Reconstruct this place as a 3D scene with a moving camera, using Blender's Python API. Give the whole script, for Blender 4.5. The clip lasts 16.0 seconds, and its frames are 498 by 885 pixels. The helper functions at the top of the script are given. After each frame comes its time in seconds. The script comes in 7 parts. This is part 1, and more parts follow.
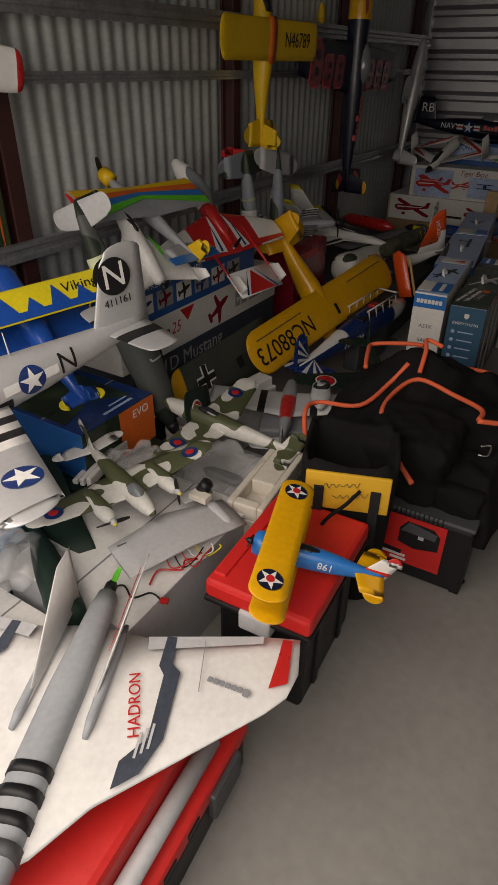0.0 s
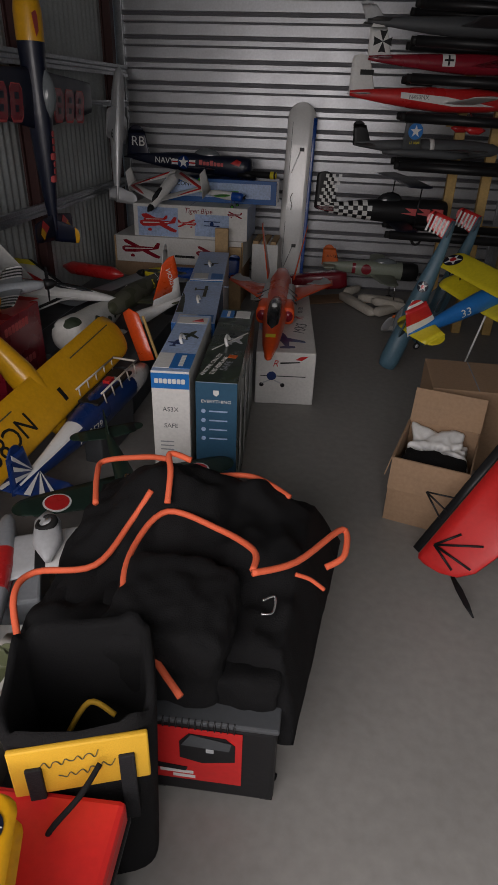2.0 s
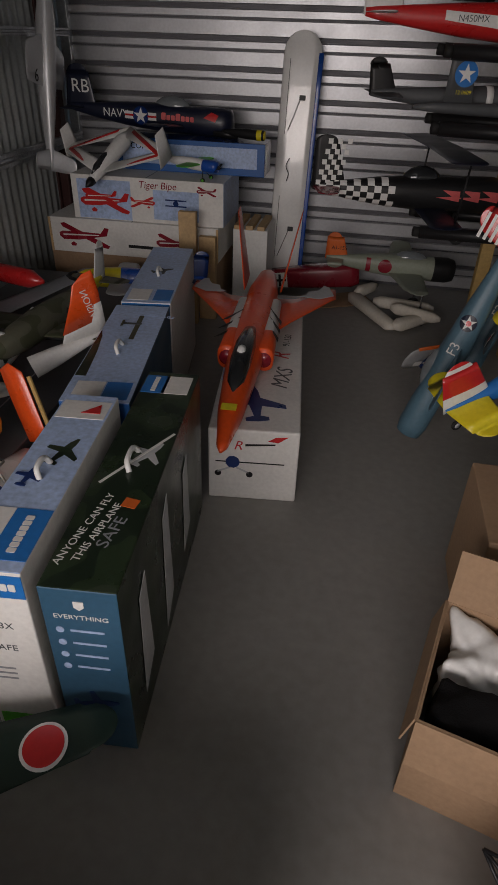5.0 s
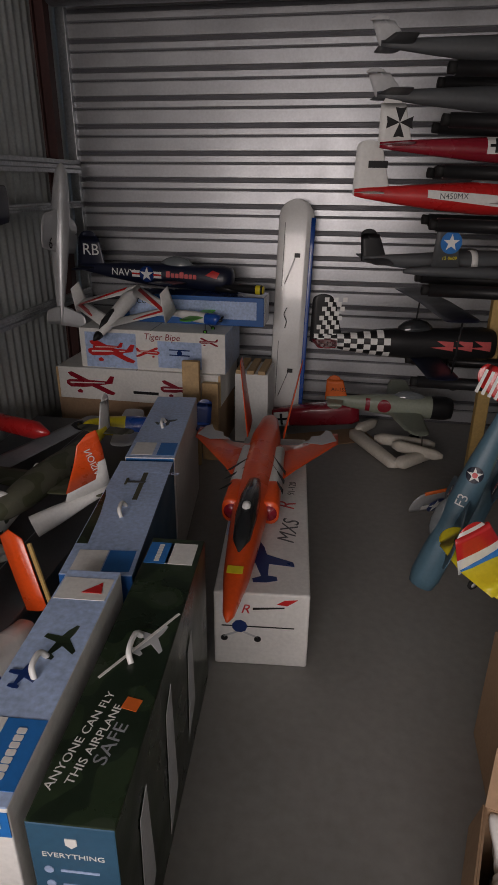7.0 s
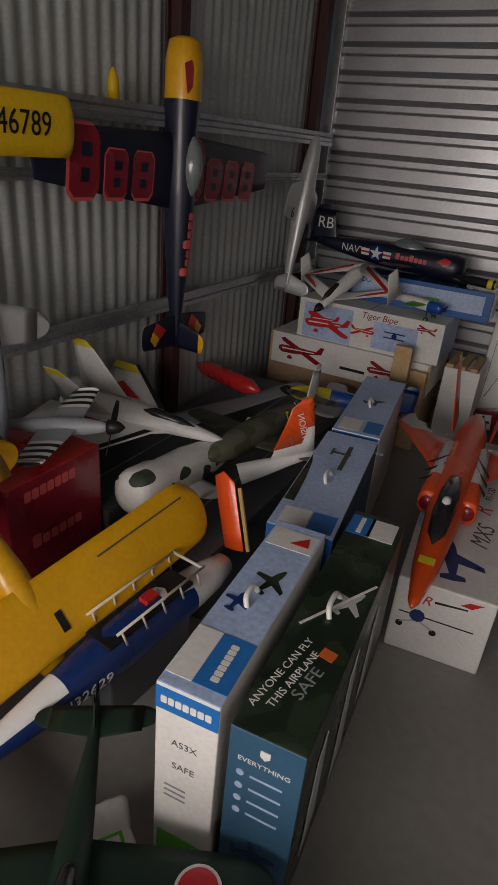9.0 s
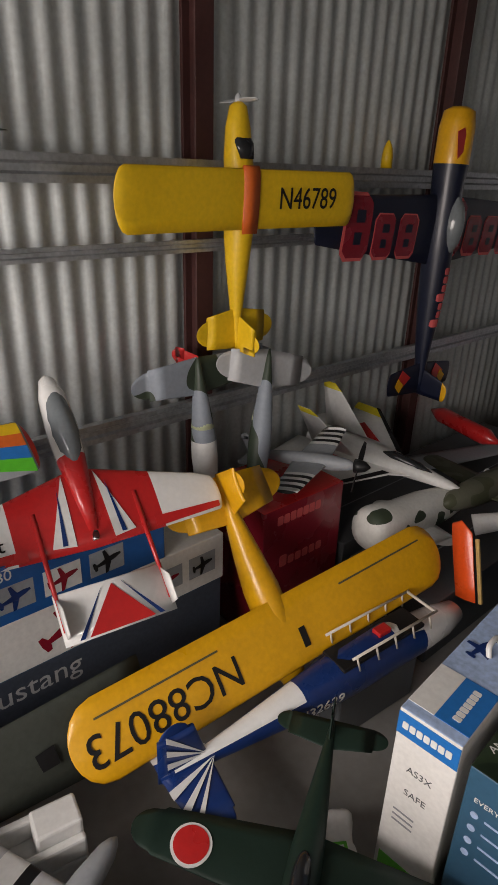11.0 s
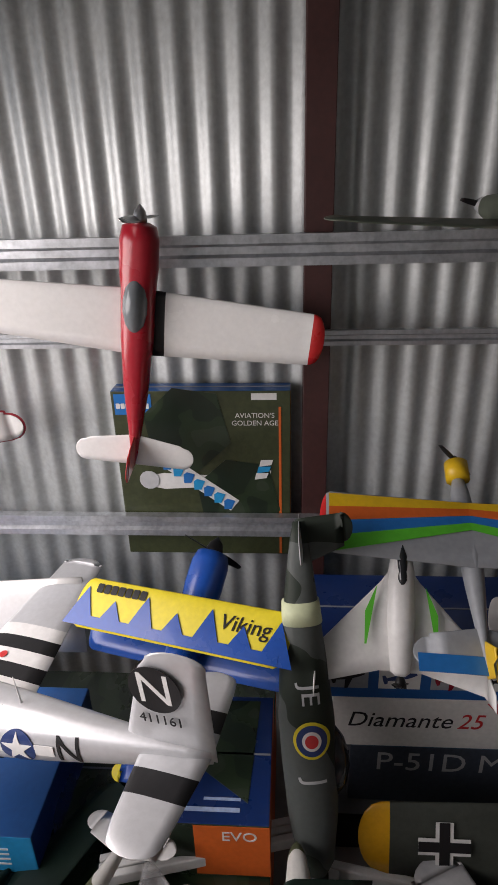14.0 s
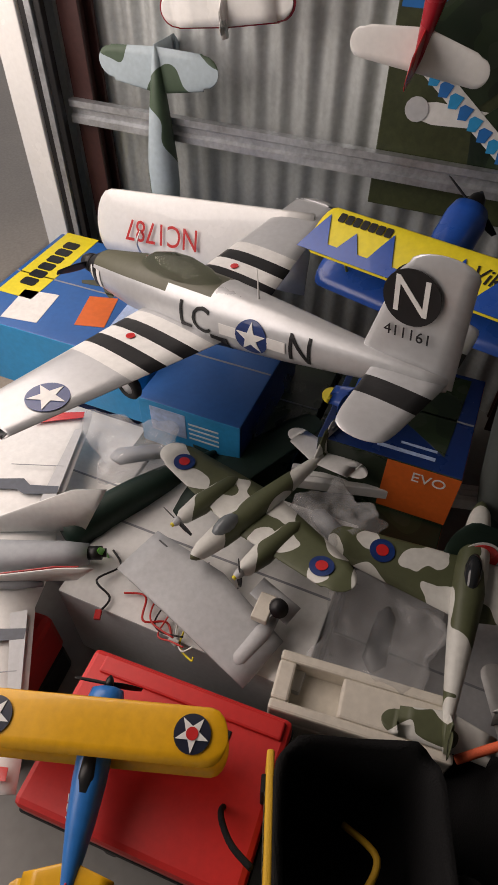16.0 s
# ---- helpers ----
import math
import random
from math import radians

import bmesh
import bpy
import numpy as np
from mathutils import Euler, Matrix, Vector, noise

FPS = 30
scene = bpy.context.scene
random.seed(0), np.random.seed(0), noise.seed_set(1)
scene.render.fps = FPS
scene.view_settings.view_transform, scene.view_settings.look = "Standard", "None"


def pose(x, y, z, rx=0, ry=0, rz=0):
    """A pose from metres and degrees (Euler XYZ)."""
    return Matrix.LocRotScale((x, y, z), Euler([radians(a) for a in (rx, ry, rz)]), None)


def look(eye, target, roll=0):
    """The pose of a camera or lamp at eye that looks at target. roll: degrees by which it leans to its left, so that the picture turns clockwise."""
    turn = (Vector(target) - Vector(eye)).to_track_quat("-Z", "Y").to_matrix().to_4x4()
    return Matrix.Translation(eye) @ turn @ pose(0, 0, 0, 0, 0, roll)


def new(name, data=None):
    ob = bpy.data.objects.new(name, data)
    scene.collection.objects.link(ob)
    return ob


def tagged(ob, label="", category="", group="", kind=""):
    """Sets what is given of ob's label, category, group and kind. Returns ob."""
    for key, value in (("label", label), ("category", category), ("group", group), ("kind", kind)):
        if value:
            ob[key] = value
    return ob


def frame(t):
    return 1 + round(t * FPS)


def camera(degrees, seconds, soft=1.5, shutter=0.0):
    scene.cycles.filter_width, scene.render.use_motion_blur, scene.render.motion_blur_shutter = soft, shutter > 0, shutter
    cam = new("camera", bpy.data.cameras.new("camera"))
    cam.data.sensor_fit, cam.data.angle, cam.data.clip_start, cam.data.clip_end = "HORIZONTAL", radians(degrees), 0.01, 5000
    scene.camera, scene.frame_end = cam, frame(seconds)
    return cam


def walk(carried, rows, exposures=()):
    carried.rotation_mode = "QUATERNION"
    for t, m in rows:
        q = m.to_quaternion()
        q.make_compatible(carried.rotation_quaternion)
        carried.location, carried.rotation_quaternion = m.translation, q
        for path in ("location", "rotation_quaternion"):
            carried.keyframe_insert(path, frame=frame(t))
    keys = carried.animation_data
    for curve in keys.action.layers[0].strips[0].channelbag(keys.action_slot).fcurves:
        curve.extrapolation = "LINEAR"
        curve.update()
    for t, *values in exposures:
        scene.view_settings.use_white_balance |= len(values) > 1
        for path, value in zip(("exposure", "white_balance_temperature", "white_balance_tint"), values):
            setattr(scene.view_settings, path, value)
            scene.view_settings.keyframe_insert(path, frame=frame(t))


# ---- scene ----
cam = camera(45.0, 16.0, soft=1.2)
PATH = [
    (0, (2.356, -1.798, 1.661), (1.477, -0.354, 0.592), 0.7),
    (0.5, (2.404, -1.653, 1.664), (1.616, -0.139, 0.622), 1.9),
    (1, (2.358, -1.492, 1.663), (1.701, 0.083, 0.62), 1.6),
    (1.5, (2.253, -1.255, 1.67), (2.028, 0.469, 0.682), 4.4),
    (2, (2.234, -0.986, 1.666), (1.994, 0.734, 0.674), 1.9),
    (2.5, (2.242, -0.679, 1.663), (1.884, 1.011, 0.656), 3.3),
    (3, (2.223, -0.366, 1.649), (1.987, 1.27, 0.522), 2.6),
    (3.2, (2.255, -0.223, 1.627), (2.058, 1.407, 0.486), 1.9),
    (5.3, (2.274, 0.522, 1.637), (1.976, 2.154, 0.52), 1.3),
    (5.5, (2.268, 0.541, 1.649), (1.948, 2.199, 0.576), -0.2),
    (6, (2.251, 0.593, 1.699), (1.912, 2.306, 0.723), -0.4),
    (6.5, (2.232, 0.62, 1.724), (1.901, 2.373, 0.821), -1.3),
    (7, (2.235, 0.607, 1.761), (1.916, 2.414, 0.966), 0.5),
    (7.5, (2.182, 0.534, 1.768), (1.771, 2.327, 0.984), 2.5),
    (8, (2.15, 0.514, 1.75), (1.548, 2.255, 0.97), 2.1),
    (8.2, (2.131, 0.531, 1.744), (1.477, 2.249, 0.957), 2.3),
    (10.3, (2.056, 0.272, 1.82), (1.014, 1.663, 0.83), 5.4),
    (10.5, (2.057, 0.255, 1.823), (0.922, 1.656, 0.957), 4.3),
    (11, (2.051, 0.252, 1.852), (0.68, 1.459, 1.037), 1.8),
    (11.5, (2.039, 0.201, 1.837), (0.439, 1.145, 1.096), -0.7),
    (12, (1.99, 0.12, 1.859), (0.273, 0.843, 1.131), -1.3),
    (12.5, (1.981, 0.077, 1.831), (0.132, 0.534, 1.219), -1.1),
    (13, (1.953, 0.028, 1.873), (0.077, 0.316, 1.242), -0.5),
    (13.5, (1.932, -0.017, 1.955), (0.067, 0.261, 1.287), -0.9),
    (14, (1.886, -0.09, 2.048), (0.064, -0.224, 1.232), -1.7),
    (14.5, (1.879, -0.171, 1.953), (0.209, -0.529, 0.913), 0.0),
    (15, (1.904, -0.211, 1.867), (0.376, -0.659, 0.657), 0.2),
    (15.5, (1.955, -0.253, 1.799), (0.583, -0.797, 0.449), 2.4),
    (16, (2.007, -0.28, 1.747), (0.769, -0.794, 0.263), 0.6),
]
walk(cam, [(t, look(eye, target, roll)) for t, eye, target, roll in PATH], exposures=[(0, -1, 7000, 10), (0.5, -0.65, 6900, 10), (1, -0.5, 6600, 11), (1.5, -0.35, 6400, 11), (2, -0.35, 6200, 11), (3, -0.25, 6300, 12), (5.3, 0.2, 6500, 13), (6.5, 0.38, 6500, 14), (7, 0.25, 6500, 14), (8.2, 0.15, 6600, 13), (10.3, 0.65, 6600, 11), (11, 0.6, 6600, 11), (12, 0.15, 6400, 13), (13, 0.08, 6300, 15), (13.5, 0.03, 6300, 15), (14, -0.3, 6300, 14), (14.5, -0.65, 6300, 13), (15, -1.15, 6500, 13), (16, -1.05, 6900, 14)])

# ---- light ----
world = bpy.data.worlds.new("sky")
scene.world = world
world.use_nodes = True
wt = world.node_tree
sky = wt.nodes.new("ShaderNodeTexSky")
sky.sky_type = "NISHITA"
sky.sun_disc = False
sky.sun_elevation, sky.sun_rotation = radians(49), radians(79)
wt.links.new(sky.outputs[0], wt.nodes["Background"].inputs[0])
wt.nodes["Background"].inputs[1].default_value = 0.15

sun_data = bpy.data.lights.new("sun", "SUN")
sun_data.energy, sun_data.angle, sun_data.color = 2.0, radians(0.5), (1.0, 0.95, 0.88)
sun = new("sun", sun_data)
sun.matrix_world = look((6, 1.2, 7), (0, 0, 0))

door_light_data = bpy.data.lights.new("doorway_daylight", "AREA")
door_light_data.shape, door_light_data.size, door_light_data.size_y = "RECTANGLE", 2.6, 1.5
door_light_data.energy, door_light_data.color = 100, (1.0, 0.895, 0.83)
door_light = new("doorway_daylight", door_light_data)
door_light.matrix_world = look((1.6, -2.0, 1.7), (1.85, -0.5, 0.2))

# ---- materials ----


def mat(name, col, rough=0.5, metal=0.0, var=0.12, scale=5.0, bump=0.04, bscale=60.0, coat=0.0, alpha=1.0):
    m = bpy.data.materials.new(name)
    m.use_nodes = True
    nt = m.node_tree
    b = nt.nodes["Principled BSDF"]
    b.inputs["Roughness"].default_value = rough
    b.inputs["Metallic"].default_value = metal
    b.inputs["Coat Weight"].default_value = coat
    b.inputs["Alpha"].default_value = alpha
    tc = nt.nodes.new("ShaderNodeTexCoord")
    n1 = nt.nodes.new("ShaderNodeTexNoise")
    n1.inputs["Scale"].default_value, n1.inputs["Detail"].default_value = scale, 6
    n2 = nt.nodes.new("ShaderNodeTexNoise")
    n2.inputs["Scale"].default_value, n2.inputs["Detail"].default_value = bscale, 3
    for n in (n1, n2):
        nt.links.new(tc.outputs["Object"], n.inputs["Vector"])
    mix = nt.nodes.new("ShaderNodeMath")
    mix.operation = "ADD"
    nt.links.new(n1.outputs[0], mix.inputs[0])
    nt.links.new(n2.outputs[0], mix.inputs[1])
    rng = nt.nodes.new("ShaderNodeMapRange")
    rng.inputs["From Min"].default_value, rng.inputs["From Max"].default_value = 0.7, 1.3
    rng.inputs["To Min"].default_value, rng.inputs["To Max"].default_value = 1 - var, 1 + var * 0.5
    nt.links.new(mix.outputs[0], rng.inputs["Value"])
    mul = nt.nodes.new("ShaderNodeMix")
    mul.data_type, mul.blend_type = "RGBA", "MULTIPLY"
    mul.inputs[0].default_value = 1
    mul.inputs[6].default_value = (*col, 1)
    nt.links.new(rng.outputs[0], mul.inputs[7])
    nt.links.new(mul.outputs[2], b.inputs["Base Color"])
    rr = nt.nodes.new("ShaderNodeMapRange")
    rr.inputs["From Min"].default_value, rr.inputs["From Max"].default_value = 0.3, 0.7
    rr.inputs["To Min"].default_value, rr.inputs["To Max"].default_value = max(0.03, rough - 0.08), min(1, rough + 0.1)
    nt.links.new(n1.outputs[0], rr.inputs["Value"])
    nt.links.new(rr.outputs[0], b.inputs["Roughness"])
    if bump:
        bp = nt.nodes.new("ShaderNodeBump")
        bp.inputs["Strength"].default_value, bp.inputs["Distance"].default_value = bump, 0.01
        nt.links.new(n2.outputs[0], bp.inputs["Height"])
        nt.links.new(bp.outputs[0], b.inputs["Normal"])
    return m


def camo(name, cols, scale=3.0, rough=0.55, wave=0.0):
    """Two or three paints in soft-edged patches."""
    m = mat(name, cols[0], rough)
    nt = m.node_tree
    b = nt.nodes["Principled BSDF"]
    tc = nt.nodes.new("ShaderNodeTexCoord")
    nz = nt.nodes.new("ShaderNodeTexNoise")
    nz.inputs["Scale"].default_value, nz.inputs["Detail"].default_value = scale, 0.5
    nt.links.new(tc.outputs["Object"], nz.inputs["Vector"])
    ramp = nt.nodes.new("ShaderNodeValToRGB")
    ramp.color_ramp.interpolation = "CONSTANT"
    ramp.color_ramp.elements[0].color = (*cols[0], 1)
    ramp.color_ramp.elements[0].position = 0
    ramp.color_ramp.elements[1].color = (*cols[1], 1)
    ramp.color_ramp.elements[1].position = 0.5
    if len(cols) > 2:
        e = ramp.color_ramp.elements.new(0.62)
        e.color = (*cols[2], 1)
    nt.links.new(nz.outputs[0], ramp.inputs[0])
    for n in nt.nodes:
        if n.bl_idname == "ShaderNodeMix":
            nt.links.new(ramp.outputs[0], n.inputs[6])
    return m


def glassy(name, col=(0.9, 0.95, 0.95), rough=0.05):
    m = bpy.data.materials.new(name)
    m.use_nodes = True
    b = m.node_tree.nodes["Principled BSDF"]
    b.inputs["Base Color"].default_value = (*col, 1)
    b.inputs["Roughness"].default_value = rough
    b.inputs["Transmission Weight"].default_value = 1
    b.inputs["IOR"].default_value = 1.15
    return m


WHITE = mat("white_foam", (0.72, 0.72, 0.70), 0.45, var=0.1)
WHITE_GLOSS = mat("white_gloss", (0.78, 0.78, 0.76), 0.2, var=0.06, coat=0.4)
IVORY = mat("ivory_card", (0.70, 0.69, 0.66), 0.6)
CREAM = mat("cream_foam", (0.62, 0.58, 0.50), 0.7)
RED = mat("red_paint", (0.52, 0.02, 0.02), 0.3, coat=0.3)
REDPL = mat("red_plastic", (0.58, 0.02, 0.018), 0.42, var=0.1)
CRIMSON = mat("crimson_paint", (0.38, 0.012, 0.025), 0.28, coat=0.3)
DKRED = mat("dark_red_film", (0.24, 0.012, 0.025), 0.25, coat=0.3)
MAROON = mat("maroon_primer", (0.055, 0.018, 0.016), 0.55, var=0.25)
ORANGE = mat("orange_paint", (0.75, 0.085, 0.012), 0.3, coat=0.2)
ORANGEF = mat("orange_foam", (0.62, 0.12, 0.015), 0.5)
PIPING = mat("orange_piping", (0.75, 0.13, 0.05), 0.7, bump=0.2, bscale=300)
YELLOW = mat("yellow_foam", (0.72, 0.46, 0.01), 0.4)
CUBY = mat("cub_yellow", (0.70, 0.36, 0.006), 0.35, coat=0.2)
LEMON = mat("lemon_yellow", (0.72, 0.60, 0.02), 0.4)
BLUE = mat("royal_blue", (0.01, 0.07, 0.35), 0.3, coat=0.2)
MIDBLUE = mat("mid_blue", (0.02, 0.16, 0.48), 0.35)
NAVY = mat("navy_blue", (0.006, 0.009, 0.026), 0.38, coat=0.1)
DKBLUE = mat("dark_blue", (0.008, 0.03, 0.14), 0.3, coat=0.2)
CARDBLUE = mat("printed_blue_card", (0.015, 0.10, 0.33), 0.4)
TEALCARD = mat("slate_blue_card", (0.035, 0.10, 0.17), 0.4)
SKYCARD = mat("printed_sky_card", (0.42, 0.54, 0.78), 0.35, var=0.3, scale=3)
CYANCARD = mat("cyan_card", (0.02, 0.30, 0.62), 0.4)
GREENCARD = camo("printed_forest_card", ((0.012, 0.022, 0.012), (0.022, 0.038, 0.018), (0.035, 0.05, 0.03)), 9, 0.3)
OLIVECARD = mat("printed_olive_card", (0.045, 0.055, 0.022), 0.4, var=0.35, scale=2.5)
KRAFT = mat("kraft_cardboard", (0.34, 0.22, 0.13), 0.8, var=0.15, bump=0.1)
BLACK = mat("black_plastic", (0.012, 0.012, 0.013), 0.4)
RUBBER = mat("black_rubber", (0.015, 0.015, 0.015), 0.75)
FABRIC = mat("black_nylon", (0.007, 0.007, 0.0075), 0.9, var=0.3, bump=0.35, bscale=260)
FABRIC2 = mat("charcoal_nylon", (0.016, 0.0165, 0.018), 0.75, var=0.3, bump=0.35, bscale=260)
BAGYEL = mat("yellow_canvas", (0.66, 0.38, 0.02), 0.7, bump=0.2, bscale=300)
GREY = mat("grey_foam", (0.30, 0.32, 0.34), 0.5)
LTGREY = mat("light_grey_foam", (0.46, 0.47, 0.48), 0.5)
CHARCOAL = mat("charcoal_card", (0.05, 0.062, 0.085), 0.45, var=0.3, scale=2)
FIELDGREY = mat("dull_grey_green", (0.045, 0.052, 0.042), 0.55, var=0.25)
DKGREY = mat("dark_grey_paint", (0.07, 0.075, 0.08), 0.5)
SILVER = mat("silver_paint", (0.52, 0.53, 0.54), 0.33, metal=0.35, var=0.08)
STEEL = mat("bare_steel", (0.6, 0.6, 0.6), 0.25, metal=1)
GALV = mat("galvanised_steel", (0.46, 0.48, 0.50), 0.38, metal=0.75, var=0.3, scale=9, bump=0.02)
SHEET = mat("zinc_wall_sheet", (0.53, 0.56, 0.555), 0.46, metal=0.45, var=0.18, scale=3, bump=0.02)
DOORSHEET = mat("roller_door_steel", (0.50, 0.51, 0.53), 0.36, metal=0.55, var=0.12, scale=2, bump=0.02)
# dark tone that puts shade into the recessed seams of the door
GROOVE_SHADE = mat("door_seam_shadow_strip", (0.10, 0.10, 0.11), 0.5, metal=0.4)
OLIVE = mat("olive_drab", (0.075, 0.075, 0.045), 0.55)
IJN = mat("dark_green_foam", (0.012, 0.028, 0.020), 0.5)
A6M = mat("pale_grey_green", (0.26, 0.29, 0.23), 0.5)
BLUEGREY = mat("naval_blue_grey", (0.075, 0.15, 0.20), 0.45)
PINEWOOD = mat("pine_wood", (0.50, 0.34, 0.17), 0.65, var=0.2, scale=12)
PINEYEL = mat("yellowed_pine", (0.50, 0.33, 0.11), 0.6, var=0.2, scale=12)
GREENP = mat("lime_green", (0.10, 0.50, 0.03), 0.4)
PINK = mat("salmon_red", (0.60, 0.10, 0.10), 0.5)
CONCRETE = mat("smooth_concrete", (0.27, 0.262, 0.245), 0.5, var=0.14, scale=1.2, bump=0.05, bscale=25)
OUTCON = mat("outdoor_concrete", (0.42, 0.36, 0.29), 0.8, var=0.15, scale=1.5)
BRITCAMO = camo("green_white_camouflage", ((0.075, 0.085, 0.04), (0.60, 0.60, 0.56)), 11)
RAFCAMO = camo("grey_green_camouflage", ((0.035, 0.05, 0.032), (0.24, 0.27, 0.31)), 5)
JECAMO = camo("dark_green_grey_camouflage", ((0.02, 0.028, 0.02), (0.075, 0.085, 0.08)), 7)
RAFTAIL = camo("blue_grey_green_camouflage", ((0.05, 0.085, 0.05), (0.36, 0.44, 0.48)), 6)
P40CAMO = camo("olive_brown_camouflage", ((0.11, 0.13, 0.095), (0.19, 0.19, 0.15)), 6)
CANOPY = mat("smoked_canopy", (0.02, 0.022, 0.024), 0.08, var=0.05, bump=0)
CANOPYGREY = mat("grey_canopy", (0.16, 0.18, 0.19), 0.15, bump=0)
CLEAR = glassy("clear_plastic")
TAPE = mat("pale_green_tape", (0.55, 0.60, 0.38), 0.6)
LABELGREY = mat("printed_grey", (0.25, 0.26, 0.28), 0.5)
WIRE = mat("red_wire", (0.5, 0.02, 0.015), 0.4)
BAGFILM = mat("clear_bag_film", (0.75, 0.76, 0.77), 0.15, var=0.05, bump=0.3, bscale=40, alpha=0.22)
for k in (FABRIC, FABRIC2, RUBBER, BLACK, IJN, JECAMO):
    k.node_tree.nodes["Principled BSDF"].inputs["Specular IOR Level"].default_value = 0.2 if k in (FABRIC, FABRIC2) else 0.3

# ---- builders ----


def part(name, bm, material, parent, label="", smooth=True, m=None, flat_ok=False):
    me = bpy.data.meshes.new(name)
    if not flat_ok:
        bmesh.ops.recalc_face_normals(bm, faces=bm.faces)
    for f in bm.faces:
        f.smooth = smooth
    bm.to_mesh(me)
    bm.free()
    for k in (material if isinstance(material, (list, tuple)) else [material]):
        me.materials.append(k)
    ob = new(name, me)
    ob.parent = parent
    if m is not None:
        ob.matrix_basis = m
    if label:
        ob["label"] = label
    return ob


def thing(name, label, category, m=None, group="", kind=""):
    ob = new(name)
    ob.empty_display_size = 0.05
    if m is not None:
        ob.matrix_basis = m
    return tagged(ob, label, category, group, kind)


def basis(o, fwd, left):
    """Pose with x along fwd, y as near left as can be."""
    f = Vector(fwd).normalized()
    l = Vector(left)
    l = (l - f * l.dot(f)).normalized()
    u = f.cross(l)
    m = Matrix((f, l, u)).transposed().to_4x4()
    m.translation = o
    return m


def block(bm, lo, hi, bev=0.004, mi=0):
    sub = bmesh.new()
    bmesh.ops.create_cube(sub, size=1)
    for v in sub.verts:
        v.co = Vector([lo[i] + (v.co[i] + 0.5) * (hi[i] - lo[i]) for i in range(3)])
    if bev:
        bmesh.ops.bevel(sub, geom=sub.edges[:], offset=bev, segments=2, affect="EDGES", profile=0.5)
    for f in sub.faces:
        f.material_index = mi
    add(bm, sub)


def add(bm, sub, m=None):
    if m is not None:
        bmesh.ops.transform(sub, matrix=m, verts=sub.verts[:])
    me = bpy.data.meshes.new("tmp")
    sub.to_mesh(me)
    sub.free()
    bm.from_mesh(me)
    bpy.data.meshes.remove(me)


def blockbm(lo, hi, bev=0.004):
    bm = bmesh.new()
    block(bm, lo, hi, bev)
    return bm


def rod(a, b, r, r2=None, n=10):
    a, b = Vector(a), Vector(b)
    bm = bmesh.new()
    bmesh.ops.create_cone(bm, cap_ends=True, segments=n, radius1=r, radius2=r if r2 is None else r2, depth=(b - a).length)
    bmesh.ops.transform(bm, matrix=Matrix.Translation((a + b) / 2) @ (b - a).to_track_quat("Z", "Y").to_matrix().to_4x4(), verts=bm.verts[:])
    return bm


def tube(points, r, n=8):
    """Tube along a smooth line through the points."""
    pts = [Vector(p) for p in points]
    fine = []
    for i in range(len(pts) - 1):
        p0, p1, p2, p3 = pts[max(i - 1, 0)], pts[i], pts[i + 1], pts[min(i + 2, len(pts) - 1)]
        for k in range(6):
            t = k / 6
            fine.append(0.5 * (2 * p1 + (p2 - p0) * t + (2 * p0 - 5 * p1 + 4 * p2 - p3) * t * t + (3 * p1 - p0 - 3 * p2 + p3) * t ** 3))
    fine.append(pts[-1])
    bm = bmesh.new()
    rings = []
    for i, p in enumerate(fine):
        d = (fine[min(i + 1, len(fine) - 1)] - fine[max(i - 1, 0)]).normalized()
        q = d.to_track_quat("Z", "Y")
        rings.append([bm.verts.new(p + q @ Vector((r * math.cos(a * math.tau / n), r * math.sin(a * math.tau / n), 0))) for a in range(n)])
    for a, b in zip(rings, rings[1:]):
        for k in range(n):
            bm.faces.new((a[k], a[(k + 1) % n], b[(k + 1) % n], b[k]))
    bm.faces.new(rings[0])
    bm.faces.new(rings[-1])
    return bm


def se(a, p):
    c, s = math.cos(a), math.sin(a)
    return math.copysign(abs(c) ** (2 / p), c), math.copysign(abs(s) ** (2 / p), s)


def loft(secs, n=18, p=2.3, mats=None):
    """Skin over rings (x, half width, half height, centre z)."""
    bm = bmesh.new()
    rings = []
    for x, w, h, zc in secs:
        rings.append([bm.verts.new((x, w * se(k * math.tau / n, p)[0], zc + h * se(k * math.tau / n, p)[1])) for k in range(n)])
    for i, (a, b) in enumerate(zip(rings, rings[1:])):
        for k in range(n):
            f = bm.faces.new((a[k], a[(k + 1) % n], b[(k + 1) % n], b[k]))
            if mats:
                f.material_index = mats[i](k / n) if callable(mats[i]) else mats[i]
    for r, j in ((rings[0], 0), (rings[-1], -1)):
        f = bm.faces.new(r)
        if mats:
            f.material_index = 0 if callable(mats[j]) else mats[j]
    return bm


def foil(u, th):
    return 5 * th * (0.2969 * math.sqrt(u) - 0.126 * u - 0.3516 * u * u + 0.2843 * u ** 3 - 0.1015 * u ** 4)


US = (0, 0.02, 0.08, 0.2, 0.35, 0.55, 0.78, 1.0)


